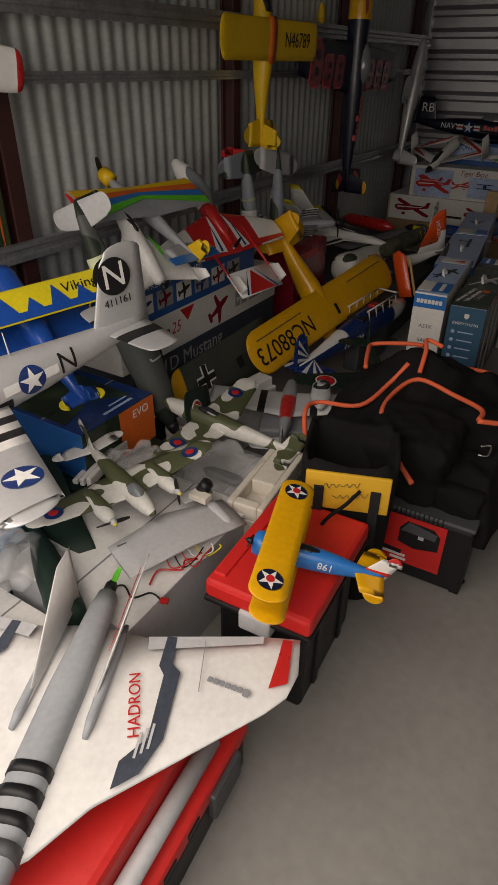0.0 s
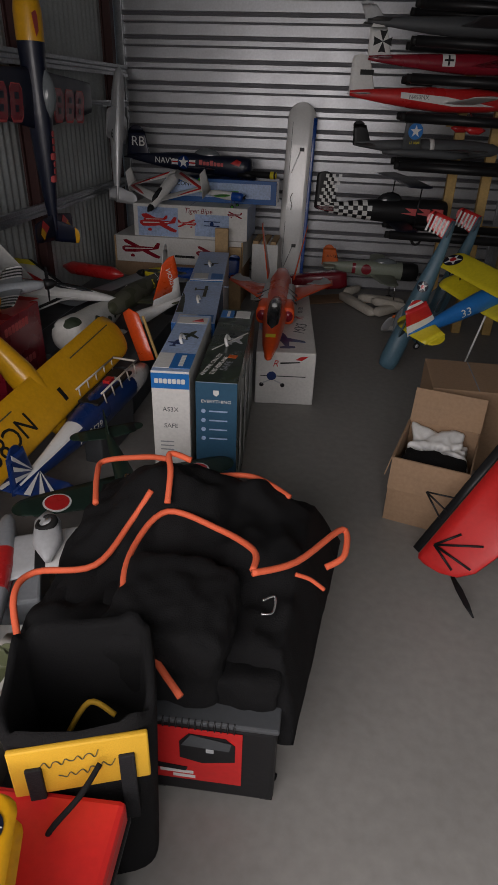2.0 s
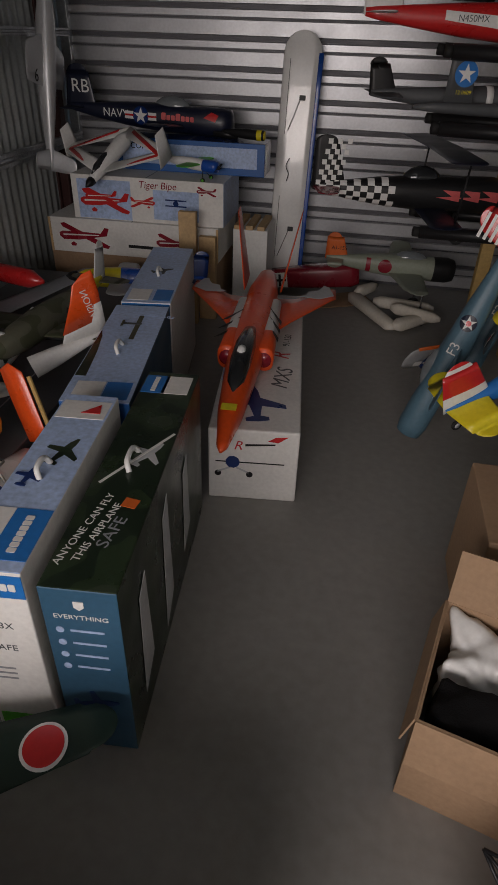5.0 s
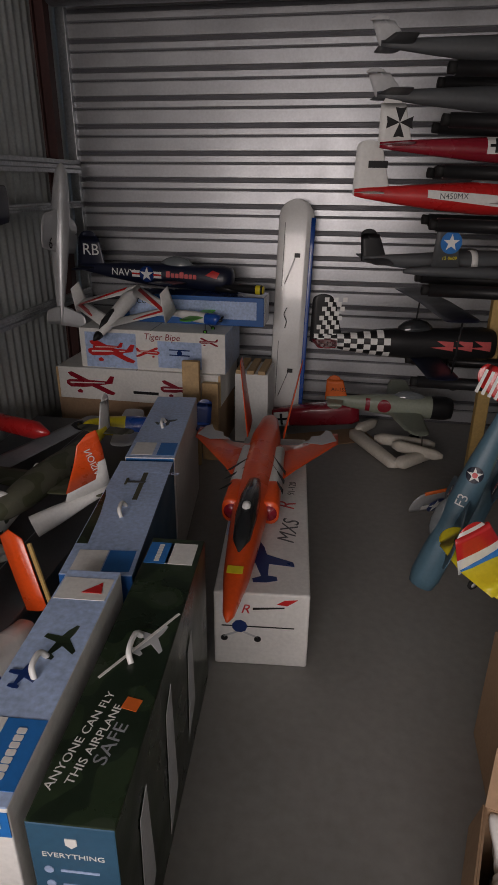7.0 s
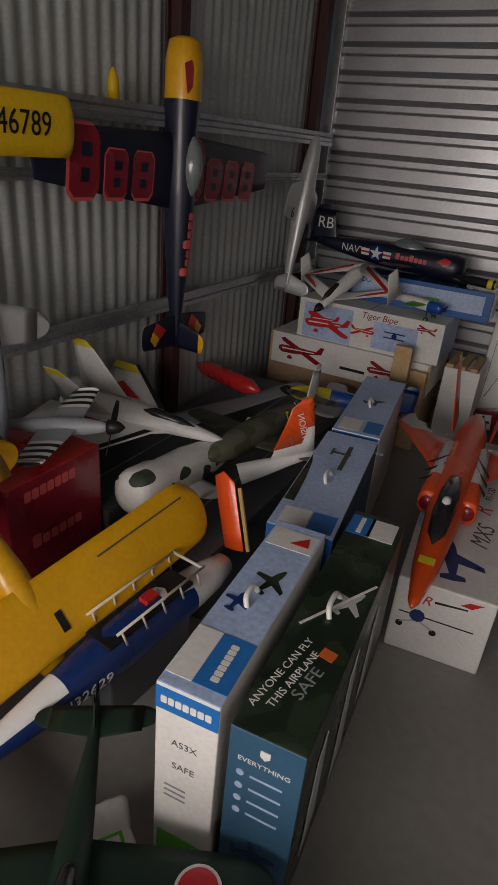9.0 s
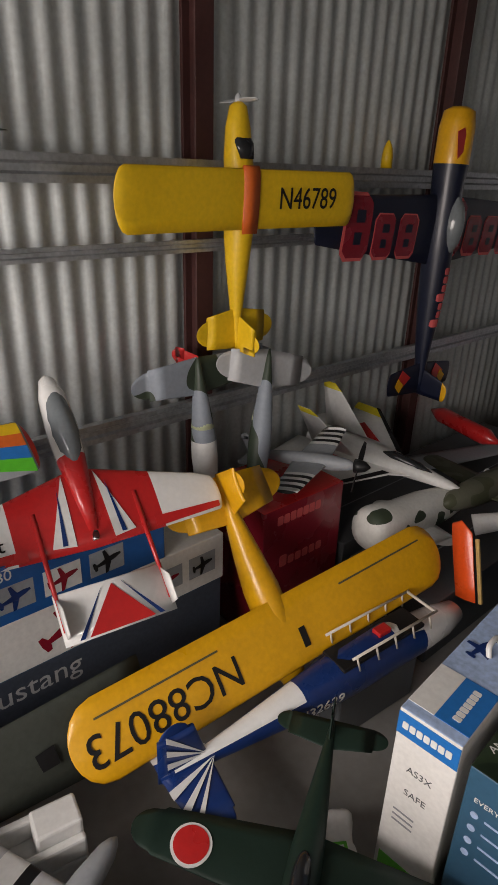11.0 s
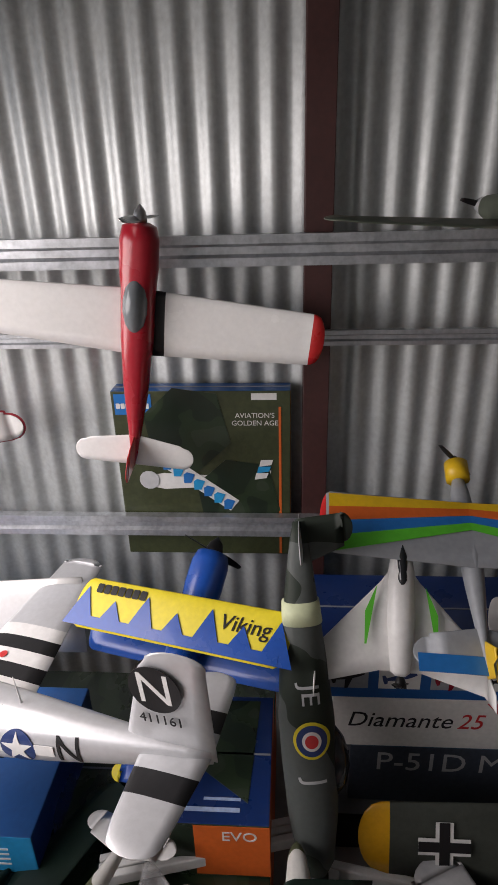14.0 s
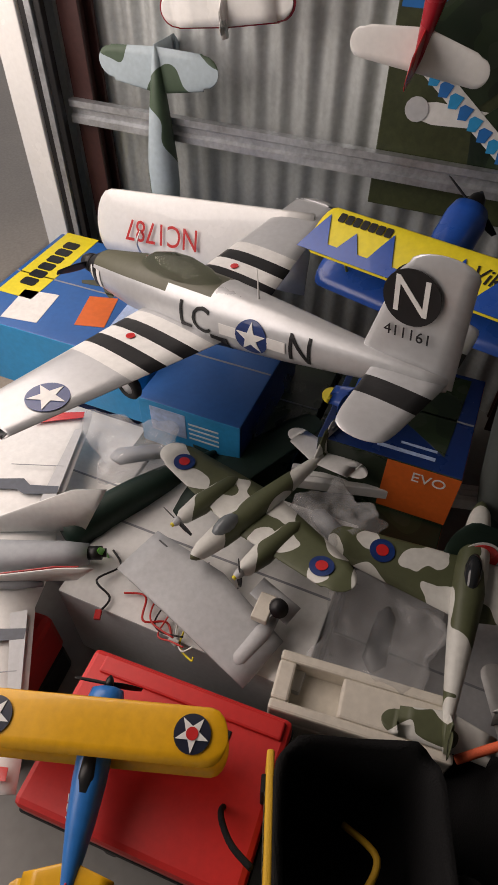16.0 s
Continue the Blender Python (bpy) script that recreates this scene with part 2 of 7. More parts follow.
def panel(secs, mats=None, upright=False):
    """Wing skin over sections (y, x of the nose, x of the tail, z, thickness ratio); mats: an index per bay."""
    bm = bmesh.new()
    rings = []
    for y, xl, xt, z, th in secs:
        c = xl - xt
        top = [(xl - u * c, z + foil(u, th) * c + 0.0008) for u in US]
        bot = [(xl - u * c, z - foil(u, th) * c * 0.7 - 0.0008) for u in reversed(US[1:])]
        rings.append([bm.verts.new((x, y, zz)) for x, zz in top + bot])
    n = len(rings[0])
    for i, (a, b) in enumerate(zip(rings, rings[1:])):
        for k in range(n):
            f = bm.faces.new((a[k], a[(k + 1) % n], b[(k + 1) % n], b[k]))
            if mats:
                m = mats[i]
                f.material_index = m(k, n) if callable(m) else m
    bm.faces.new(rings[0])
    bm.faces.new(rings[-1])
    if upright:
        bmesh.ops.transform(bm, matrix=Matrix.Rotation(radians(90), 4, "X"), verts=bm.verts[:])
    return bm


def half(y0, y1, cr, ct, xl, sweep, z, dihedral, th, n=6, tip=0.0):
    """Sections of one half wing; tip: how far out the rounding begins, as a share of the half span."""
    out = []
    for i in range(n + 1):
        s = i / n
        y = y0 + (y1 - y0) * s
        c = cr + (ct - cr) * s
        out.append([y, xl - sweep * s, xl - sweep * s - c, z + dihedral * s, th])
    if tip:
        last = out[-1]
        base = list(last)
        w = tip
        out = out[:-1] if n > 1 else out
        for a in (0, 25, 45, 62, 76, 86):
            k = math.cos(radians(a))
            s = math.sin(radians(a))
            mid = (base[1] + base[2]) / 2
            hc = (base[1] - base[2]) / 2
            out.append([base[0] - math.copysign(w, y1 - y0) * (1 - s), mid + hc * k, mid - hc * k, base[3], th * max(k, 0.3)])
    return out


def mirror(h):
    return [[-s[0], *s[1:]] for s in reversed(h)] + (h[1:] if abs(h[0][0]) < 1e-6 else h)


def flat(points, m, thick=0.0015):
    """Thin plate from an outline in the xy plane of m."""
    bm = bmesh.new()
    top = [bm.verts.new(m @ Vector((x, y, thick))) for x, y in points]
    low = [bm.verts.new(m @ Vector((x, y, 0))) for x, y in points]
    bm.faces.new(top)
    bm.faces.new(low[::-1])
    k = len(points)
    for i in range(k):
        bm.faces.new((low[i], low[(i + 1) % k], top[(i + 1) % k], top[i]))
    return bm


def star_pts(r, turn=90, inner=0.39):
    return [((r if i % 2 == 0 else r * inner) * math.cos(radians(turn + 36 * i)), (r if i % 2 == 0 else r * inner) * math.sin(radians(turn + 36 * i))) for i in range(10)]


def disc_pts(r, n=28):
    return [(r * math.cos(i * math.tau / n), r * math.sin(i * math.tau / n)) for i in range(n)]


def rect_pts(w, h):
    return [(-w / 2, -h / 2), (w / 2, -h / 2), (w / 2, h / 2), (-w / 2, h / 2)]


def bend(bm, fn):
    """Slice a flat print finely and press it onto a curved skin."""
    if fn:
        for ax in (0, 1):
            lo = min(v.co[ax] for v in bm.verts)
            hi = max(v.co[ax] for v in bm.verts)
            n = min(9, int((hi - lo) / 0.012))
            nv = Vector((1, 0, 0)) if ax == 0 else Vector((0, 1, 0))
            for k in range(1, n + 1):
                bmesh.ops.bisect_plane(bm, geom=bm.verts[:] + bm.edges[:] + bm.faces[:], plane_co=nv * (lo + (hi - lo) * k / (n + 1)), plane_no=nv)
        for v in bm.verts:
            v.co = fn(v.co)
    return bm


def lettering(s, size, material, parent, m, squeeze=1.0, fn=None, name="lettering", lean=0.0):
    """Words as thin raised print in the xy plane of m, centred."""
    cu = bpy.data.curves.new("words", "FONT")
    cu.body, cu.size, cu.align_x, cu.align_y, cu.extrude, cu.shear = s, size, "CENTER", "CENTER", 0.0006, lean
    cu.resolution_u = 3
    tmp = bpy.data.objects.new("words", cu)
    me = bpy.data.meshes.new_from_object(tmp)
    bpy.data.objects.remove(tmp)
    bpy.data.curves.remove(cu)
    bm = bmesh.new()
    bm.from_mesh(me)
    bpy.data.meshes.remove(me)
    bmesh.ops.transform(bm, matrix=m @ Matrix.Diagonal((squeeze, 1, 1, 1)), verts=bm.verts[:])
    return part(name, bend(bm, fn), material, parent, smooth=False)


def mark(pat, size, material, parent, m, squeeze=1.0, fn=None, name="printed_mark", lean=0.0, slot=None):
    """A printed trade mark as plain bars; C is a tall bar, c a low one; slot: colour of the hole in each bar."""
    x = -0.3 * len(pat) * size
    mm = m @ Matrix.Diagonal((squeeze, 1, 1, 1))
    for ch in pat:
        h = size * (0.7 if ch == "C" else 0.5)
        w = size * (0.5 if ch == "C" else 0.42)
        b = 0.16 * w
        y = -size * 0.35
        part(name, bend(flat([(x + b, y), (x + w - b, y), (x + w, y + b), (x + w, y + h - b), (x + w - b, y + h), (x + b, y + h), (x, y + h - b), (x, y + b)], mm, 0.0012), fn), material, parent, smooth=False)
        if slot:
            part("mark_slot", bend(flat([(x + w * 0.36, y + h * 0.22), (x + w * 0.64, y + h * 0.22), (x + w * 0.64, y + h * 0.42), (x + w * 0.36, y + h * 0.42)], mm @ Matrix.Translation((0, 0, 0.003)), 0.0012), fn), slot, parent, smooth=False)
            part("mark_slot", bend(flat([(x + w * 0.36, y + h * 0.58), (x + w * 0.7, y + h * 0.58), (x + w * 0.7, y + h * 0.78), (x + w * 0.36, y + h * 0.78)], mm @ Matrix.Translation((0, 0, 0.003)), 0.0012), fn), slot, parent, smooth=False)
        x += w + size * 0.1


def patch(name, pts, material, parent, m, lift=0.0, fn=None, label=""):
    return part(name, bend(flat(pts, m @ Matrix.Translation((0, 0, lift))), fn), material, parent, label, smooth=False)


def roundel(parent, m, r, kind="star", fn=None):
    """National marking: stacked thin discs."""
    e = 0.0018
    if kind == "star":
        patch("marking_disc", disc_pts(r), DKBLUE, parent, m, 0, fn)
        patch("marking_star", star_pts(r * 0.92), WHITE, parent, m, e, fn)
    elif kind == "reddot":
        patch("marking_disc", disc_pts(r), NAVY, parent, m, 0, fn)
        patch("marking_star", star_pts(r * 0.95), WHITE, parent, m, e, fn)
        patch("marking_dot", disc_pts(r * 0.33), RED, parent, m, 2 * e, fn)
    elif kind == "raf":
        patch("marking_disc", disc_pts(r), DKBLUE, parent, m, 0, fn)
        patch("marking_dot", disc_pts(r * 0.5), RED, parent, m, e, fn)
    elif kind == "raffull":
        patch("marking_ring", disc_pts(r), LEMON, parent, m, 0, fn)
        patch("marking_disc", disc_pts(r * 0.84), DKBLUE, parent, m, e, fn)
        patch("marking_disc", disc_pts(r * 0.52), WHITE, parent, m, 2 * e, fn)
        patch("marking_dot", disc_pts(r * 0.36), RED, parent, m, 3 * e, fn)
    elif kind == "japan":
        patch("marking_disc", disc_pts(r), WHITE, parent, m, 0, fn)
        patch("marking_dot", disc_pts(r * 0.86), RED, parent, m, e, fn)
    elif kind == "cross":
        for k, (w, mt) in enumerate(((0.34, WHITE), (0.2, BLACK))):
            for wh in ((2 * r, w * r * 2), (w * r * 2, 2 * r)):
                patch("marking_bar", rect_pts(*wh), mt, parent, m, e * k + (0.0004 if wh[0] > wh[1] else 0), fn)
    elif kind == "iron":
        for t in (0, 90, 180, 270):
            patch("marking_bar", [(0, 0), (r, -r * 0.42), (r * 0.93, 0), (r, r * 0.42)], BLACK, parent, m @ Matrix.Rotation(radians(t), 4, "Z"), 0, fn)


def propeller(parent, x, r, n=2, z=0.0, material=None, turn=20, y=0.0, spinner=0.03, smat=None):
    bm = bmesh.new()
    for k in range(n):
        for i in range(1):
            secs = []
            for j in range(7):
                s = j / 6
                c = r * (0.10 + 0.14 * math.sin(math.pi * min(s * 0.8 + 0.15, 1)))
                secs.append((s * r, c / 2, -c / 2, 0, 0.1))
            b = panel(secs)
            bmesh.ops.transform(b, matrix=Matrix.Translation((x, y, z)) @ Matrix.Rotation(radians(turn + 360 * k / n), 4, "X") @ Matrix.Rotation(radians(62), 4, "Y"), verts=b.verts[:])
            add(bm, b)
    part("propeller", bm, material or BLACK, parent)
    if spinner:
        sp = loft([(x - spinner * 0.5, spinner, spinner, z), (x + spinner * 0.2, spinner * 0.95, spinner * 0.95, z), (x + spinner, spinner * 0.7, spinner * 0.7, z), (x + spinner * 1.7, spinner * 0.1, spinner * 0.1, z)], 14, 2)
        for v in sp.verts:
            v.co.y += y
        part("spinner", sp, smat or BLACK, parent)


def wheel(parent, at, r, axis=(0, 1, 0), rim=None):
    q = Vector(axis).to_track_quat("Z", "Y").to_matrix().to_4x4()
    bm = bmesh.new()
    n = 20
    prof = [(0.55, -0.28), (0.85, -0.3), (1.0, -0.16), (1.0, 0.16), (0.85, 0.3), (0.55, 0.28)]
    rings = [[bm.verts.new(Matrix.Translation(at) @ q @ Vector((r * a * math.cos(i * math.tau / n), r * a * math.sin(i * math.tau / n), r * b))) for a, b in prof] for i in range(n)]
    for i in range(n):
        a, b = rings[i], rings[(i + 1) % n]
        for k in range(len(prof)):
            bm.faces.new((a[k], a[(k + 1) % 6], b[(k + 1) % 6], b[k]))
    w = part("wheel", bm, RUBBER, parent)
    h = bmesh.new()
    bmesh.ops.create_cone(h, cap_ends=True, segments=16, radius1=r * 0.56, radius2=r * 0.56, depth=r * 0.44)
    bmesh.ops.transform(h, matrix=Matrix.Translation(at) @ q, verts=h.verts[:])
    part("rim", h, rim or LTGREY, w)
    return w


FIGHTER = ((1.0, 0.05, 0.05, 0.0), (0.97, 0.34, 0.36, 0.0), (0.9, 0.62, 0.66, 0.0), (0.7, 0.9, 0.9, 0.02), (0.45, 1.0, 1.0, 0.05), (0.25, 0.95, 1.0, 0.05), (-0.02, 0.72, 0.82, 0.1), (-0.3, 0.45, 0.56, 0.2), (-0.52, 0.22, 0.34, 0.3), (-0.6, 0.05, 0.22, 0.34))
RADIAL = ((1.0, 0.5, 0.5, 0.0), (0.98, 0.9, 0.9, 0.0), (0.9, 1.05, 1.05, 0.0), (0.72, 1.05, 1.05, 0.0), (0.6, 0.95, 0.98, 0.0), (0.3, 0.92, 1.0, 0.05), (0.0, 0.75, 0.85, 0.1), (-0.3, 0.45, 0.56, 0.15), (-0.52, 0.22, 0.32, 0.25), (-0.6, 0.05, 0.2, 0.3))
CUB = ((1.0, 0.15, 0.2, -0.1), (0.97, 0.6, 0.55, -0.1), (0.85, 0.9, 0.75, -0.08), (0.68, 1.0, 0.95, 0.0), (0.5, 1.0, 1.25, 0.25), (0.25, 1.0, 1.2, 0.2), (0.0, 0.8, 0.9, 0.12), (-0.3, 0.45, 0.55, 0.1), (-0.55, 0.16, 0.28, 0.12), (-0.6, 0.05, 0.2, 0.14))


class Plane:
    """A model aeroplane: x forward, y to its left, z up, the wing's middle at the origin."""

    def __init__(self, name, label, m, L, S, shape=FIGHTER, r=0.07, body=WHITE, group="model aeroplanes", mats=None, p=2.3, nf=0.36):
        self.ob = thing(name, label, "model aeroplane", m, group)
        self.L, self.S, self.r = L, S, r
        k = L / 1.6
        self.secs = [((s[0] * k) - (0.36 - nf) * 0 - k * (1 - nf * 1.6), s[1] * r, s[2] * r, s[3] * r) for s in shape]
        self.secs = [(x, max(w, 0.002), max(h, 0.002), z) for x, w, h, z in self.secs]
        self.p = p
        part("fuselage", loft(self.secs, 20, p, mats), body, self.ob)

    def at(self, x):
        s = self.secs
        for a, b in zip(s, s[1:]):
            if b[0] <= x <= a[0]:
                t = (a[0] - x) / max(a[0] - b[0], 1e-6)
                return tuple(a[i] + (b[i] - a[i]) * t for i in range(1, 4))
        return s[-1][1:] if x < s[-1][0] else s[0][1:]

    def side(self, sign=1, lift=0.0015):
        """Map (x along the plane, y up, z out) onto the fuselage's flank."""
        def fn(co):
            x, v, out = co
            w, h, zc = self.at(x)
            q = min(abs(v - zc) / max(h, 1e-4), 0.985)
            y = w * (1 - q ** self.p) ** (1 / self.p)
            return Vector((x, sign * (y + lift + out), v))
        return fn

    def wing(self, cr, ct, xl=None, sweep=0.03, z=-0.3, dih=0.05, th=0.12, mats=None, bays=None, tip=0.05, span=None, n=6, name="wing", y0=0.0):
        xl = cr * 0.35 if xl is None else xl
        h = half(y0, (span or self.S) / 2, cr, ct, xl, sweep, z * self.r, dih, th, n, tip)
        self.w = dict(cr=cr, ct=ct, xl=xl, sweep=sweep, z=z * self.r, dih=dih, th=th, S=(span or self.S) / 2)
        secs = mirror(h)
        if bays:
            mm = []
            for a, b in zip(secs, secs[1:]):
                mid = abs(a[0] + b[0]) / 2 / ((span or self.S) / 2)
                mm.append(bays(mid, (a[0] + b[0]) / 2))
            return part(name, panel(secs, mm), mats, self.ob)
        return part(name, panel(secs), mats, self.ob)

    def top(self, sign=1, lift=0.002):
        """Map (x, y, out) of the wing's plan onto its upper (or lower) skin."""
        w = dict(self.w)

        def fn(co):
            s = min(abs(co[1]) / w["S"], 1)
            c = w["cr"] + (w["ct"] - w["cr"]) * s
            u = min(max((w["xl"] - w["sweep"] * s - co[0]) / c, 0.0), 1.0)
            zz = w["z"] + w["dih"] * s
            t = foil(u, w["th"]) * c + 0.0008
            return Vector((co[0], co[1], zz + (t + lift + co[2]) if sign > 0 else zz - 0.7 * t - lift - co[2]))
        return fn

    def tail(self, span, c, fin_h, fin_c, mat_s, mat_f, x=None, z=None, sweep=0.03, tip=0.03, bays=None, fbays=None, fsweep=0.06):
        xe = self.secs[-1][0] if x is None else x
        zz = self.secs[-1][3] if z is None else z
        h = half(0, span / 2, c, c * 0.7, xe + c * 1.0, sweep, zz, 0, 0.07, 4, tip)
        sec = mirror(h)
        mm = [bays(abs(a[0] + b[0]) / span) for a, b in zip(sec, sec[1:])] if bays else None
        part("tailplane", panel(sec, mm), mat_s, self.ob)
        hf = half(-0.01, fin_h, fin_c, fin_c * 0.62, xe + fin_c * 0.95, fsweep, 0, 0, 0.08, 6, tip)
        mf = [fbays((a[0] + b[0]) / 2 / fin_h) for a, b in zip(hf, hf[1:])] if fbays else None
        fb = panel(hf, mf, True)
        for v in fb.verts:
            v.co.z += zz
        part("fin", fb, mat_f, self.ob)
        self.xe, self.zt = xe, zz

    def canopy(self, x0, x1, hh, ww, z, material=CANOPY):
        xm = (x0 + x1) / 2
        d = (x1 - x0) / 2
        part("canopy", loft([(xm + d * k, ww * math.sqrt(max(1 - k * k, 0.0)) + 0.001, hh * (max(1 - k * k, 0.0)) ** 0.6 + 0.001, z) for k in (1, 0.9, 0.6, 0.2, -0.2, -0.6, -0.9, -1)], 16, 2), material, self.ob)


def ribbed(name, length, height, pitch, depth, material, parent, m, trapezoid=False):
    """Profiled sheet: ribs run up, x along the wall, y into the room."""
    bm = bmesh.new()
    prof = ((0, 0), (0.18, 0), (0.32, 1), (0.68, 1), (0.82, 0)) if trapezoid else tuple((k / 8, 0.5 - 0.5 * math.cos(k / 8 * math.tau)) for k in range(8))
    cols = []
    i = 0
    while i * pitch < length:
        for u, d in prof:
            x = (i + u) * pitch
            if x <= length:
                cols.append((bm.verts.new((x, d * depth, 0)), bm.verts.new((x, d * depth, height))))
        i += 1
    for a, b in zip(cols, cols[1:]):
        bm.faces.new((a[0], b[0], b[1], a[1]))
    ob = part(name, bm, material, parent, m=m)
    return ob

# ---- the shed ----
Y0, Y1, X1, H = -1.85, 5.3, 3.7, 3.3

ground = part("ground", blockbm((-40, -60, -0.3), (40, 40, -0.03), 0), OUTCON, None, smooth=False)
tagged(ground, "pale tan outdoor concrete apron in front of the shed", "ground", kind="structure")
floor = part("floor", blockbm((-0.1, Y0 - 0.1, -0.12), (X1 + 0.1, Y1 + 0.1, 0), 0), CONCRETE, None, smooth=False)
tagged(floor, "smooth grey sealed concrete floor with faint stains and dust", "floor", kind="structure")
ceiling = part("ceiling", blockbm((-0.1, Y0 - 0.1, H), (X1 + 0.1, Y1 + 0.1, H + 0.1), 0), GALV, None, smooth=False)
tagged(ceiling, "dark metal roof lining of the storage shed", "ceiling", kind="structure")

wl = ribbed("wall_left", Y1 - Y0, H, 0.088, 0.018, SHEET, None, Matrix.Translation((0, Y0, 0)) @ Matrix(((0, 1, 0, 0), (1, 0, 0, 0), (0, 0, 1, 0), (0, 0, 0, 1))))
tagged(wl, "corrugated bare zinc steel wall sheeting with vertical ribs", "wall", kind="structure")
back = part("outer_skin", blockbm((0, -0.1, 0), (Y1 - Y0, -0.01, H), 0), SHEET, wl, smooth=False)
wr = ribbed("wall_right", Y1 - Y0, H, 0.088, 0.018, SHEET, None, Matrix.Translation((X1, Y1, 0)) @ Matrix(((0, -1, 0, 0), (-1, 0, 0, 0), (0, 0, 1, 0), (0, 0, 0, 1))))
tagged(wr, "corrugated zinc steel side wall of the shed", "wall", kind="structure")
part("outer_skin", blockbm((0, -0.1, 0), (Y1 - Y0, -0.01, H), 0), SHEET, wr, smooth=False)
wf = part("wall_front", blockbm((-0.1, Y0 - 0.08, 2.62), (X1 + 0.1, Y0, H), 0), SHEET, None, smooth=False)
tagged(wf, "steel lintel wall over the open front doorway", "wall", kind="structure")
part("wall_pier", blockbm((-0.1, Y0 - 0.08, 0), (0.16, Y0, 2.62), 0), SHEET, wf, smooth=False)
# unseen right pier, added this wide to hold daylight off the rack side
part("wall_pier", blockbm((3.0, Y0 - 0.08, 0), (X1 + 0.1, Y0, 2.62), 0), SHEET, wf, smooth=False)
jamb = part("doorway_jamb", blockbm((0.16, Y0 - 0.10, 0), (0.20, Y0 + 0.01, 2.62), 0.004), WHITE_GLOSS, None, smooth=False)
tagged(jamb, "white painted steel door jamb lit by daylight", "door jamb", kind="structure")
for k, mt in enumerate((BLACK, GALV, BLACK)):
    part("guide_rail", blockbm((0.165, Y0 + 0.015 + 0.03 * k, 0), (0.19 + 0.01 * (k == 1), Y0 + 0.04 + 0.03 * k, 2.62), 0.003), mt, jamb, smooth=False)
wb = part("wall_back", blockbm((-0.1, Y1 + 0.06, 0), (X1 + 0.1, Y1 + 0.14, H), 0), SHEET, None, smooth=False)
tagged(wb, "plain steel wall closing the shed behind the roller door", "wall", kind="structure")

for i, y in enumerate((-1.72, -0.02, 1.69, 3.27, 4.95)):
    w = 0.04
    y += 0.012
    post = part("steel_post", blockbm((0.10, y - w, 0), (0.112, y + w, H), 0.002), MAROON, None, smooth=False)
    part("back_flange", blockbm((0.02, y - w, 0), (0.035, y + w, H), 0.002), MAROON, post, smooth=False)
    part("web", blockbm((0.034, y - 0.008, 0), (0.101, y + 0.008, H), 0.001), MAROON, post, smooth=False)
    tagged(post, "dark maroon primed steel column against the ribbed wall", "steel post", "wall columns", "structure")
for z, hgt, dep in ((1.895, 0.085, 0.03), (1.622, 0.045, 0.02), (0.99, 0.075, 0.03)):
    bm = bmesh.new()
    secs = ((0.113, z - hgt), (0.113 + dep, z - hgt), (0.113 + dep, z - hgt * 0.72), (0.113 + dep * 0.55, z - hgt * 0.62), (0.113 + dep * 0.55, z - hgt * 0.38), (0.113 + dep, z - hgt * 0.28), (0.113 + dep, z), (0.113, z))
    ends = [[bm.verts.new((x, y, zz)) for x, zz in secs] for y in (Y0 + 0.1, 5.2)]
    for k in range(8):
        bm.faces.new((ends[0][k], ends[0][(k + 1) % 8], ends[1][(k + 1) % 8], ends[1][k]))
    bm.faces.new(ends[0])
    bm.faces.new(ends[1])
    g = part("wall_girt", bm, GALV, None, smooth=False)
    tagged(g, "galvanised steel girt running along the ribbed wall", "wall girt", "wall girts", "structure")

# roller door at the far end, slat by slat
door = thing("door_1", "closed silver steel roller door with horizontal ribs", "roller door", Matrix.Translation((0.06, Y1, 0)), kind="structure")
pitch = 0.1765
bm = bmesh.new()
W = X1 - 0.12
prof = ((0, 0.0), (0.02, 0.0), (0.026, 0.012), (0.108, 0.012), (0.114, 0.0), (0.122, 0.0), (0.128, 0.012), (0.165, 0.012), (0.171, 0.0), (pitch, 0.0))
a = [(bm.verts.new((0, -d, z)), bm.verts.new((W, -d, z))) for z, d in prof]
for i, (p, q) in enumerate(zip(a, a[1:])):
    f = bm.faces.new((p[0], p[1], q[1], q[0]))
    # recess floors get the darker tone, shade put into the colour
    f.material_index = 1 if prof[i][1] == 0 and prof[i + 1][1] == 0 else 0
slat = part("slat", bm, [DOORSHEET, GROOVE_SHADE], door, smooth=False)
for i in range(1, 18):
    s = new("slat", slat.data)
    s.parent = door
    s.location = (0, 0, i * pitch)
part("guide_rail", blockbm((-0.03, -0.05, 0), (0.04, 0.02, 3.2), 0.004), GALV, door, smooth=False)
part("guide_rail", blockbm((W - 0.02, -0.05, 0), (W + 0.05, 0.02, 3.2), 0.004), GALV, door, smooth=False)
dr = part("door_drum", rod((0.2, Y1 - 0.45, 2.95), (X1 - 0.15, Y1 - 0.45, 2.95), 0.19, n=28), GALV, None)
tagged(dr, "rolled galvanised drum above the roller door", "door drum", kind="structure")
nb = part("neighbour_wall", blockbm((-12, -9.2, -0.03), (14, -9.0, 4), 0), SHEET, None, smooth=False)
tagged(nb, "pale steel wall of the shed across the apron", "building", kind="structure")

# ---- things by the front of the left wall ----


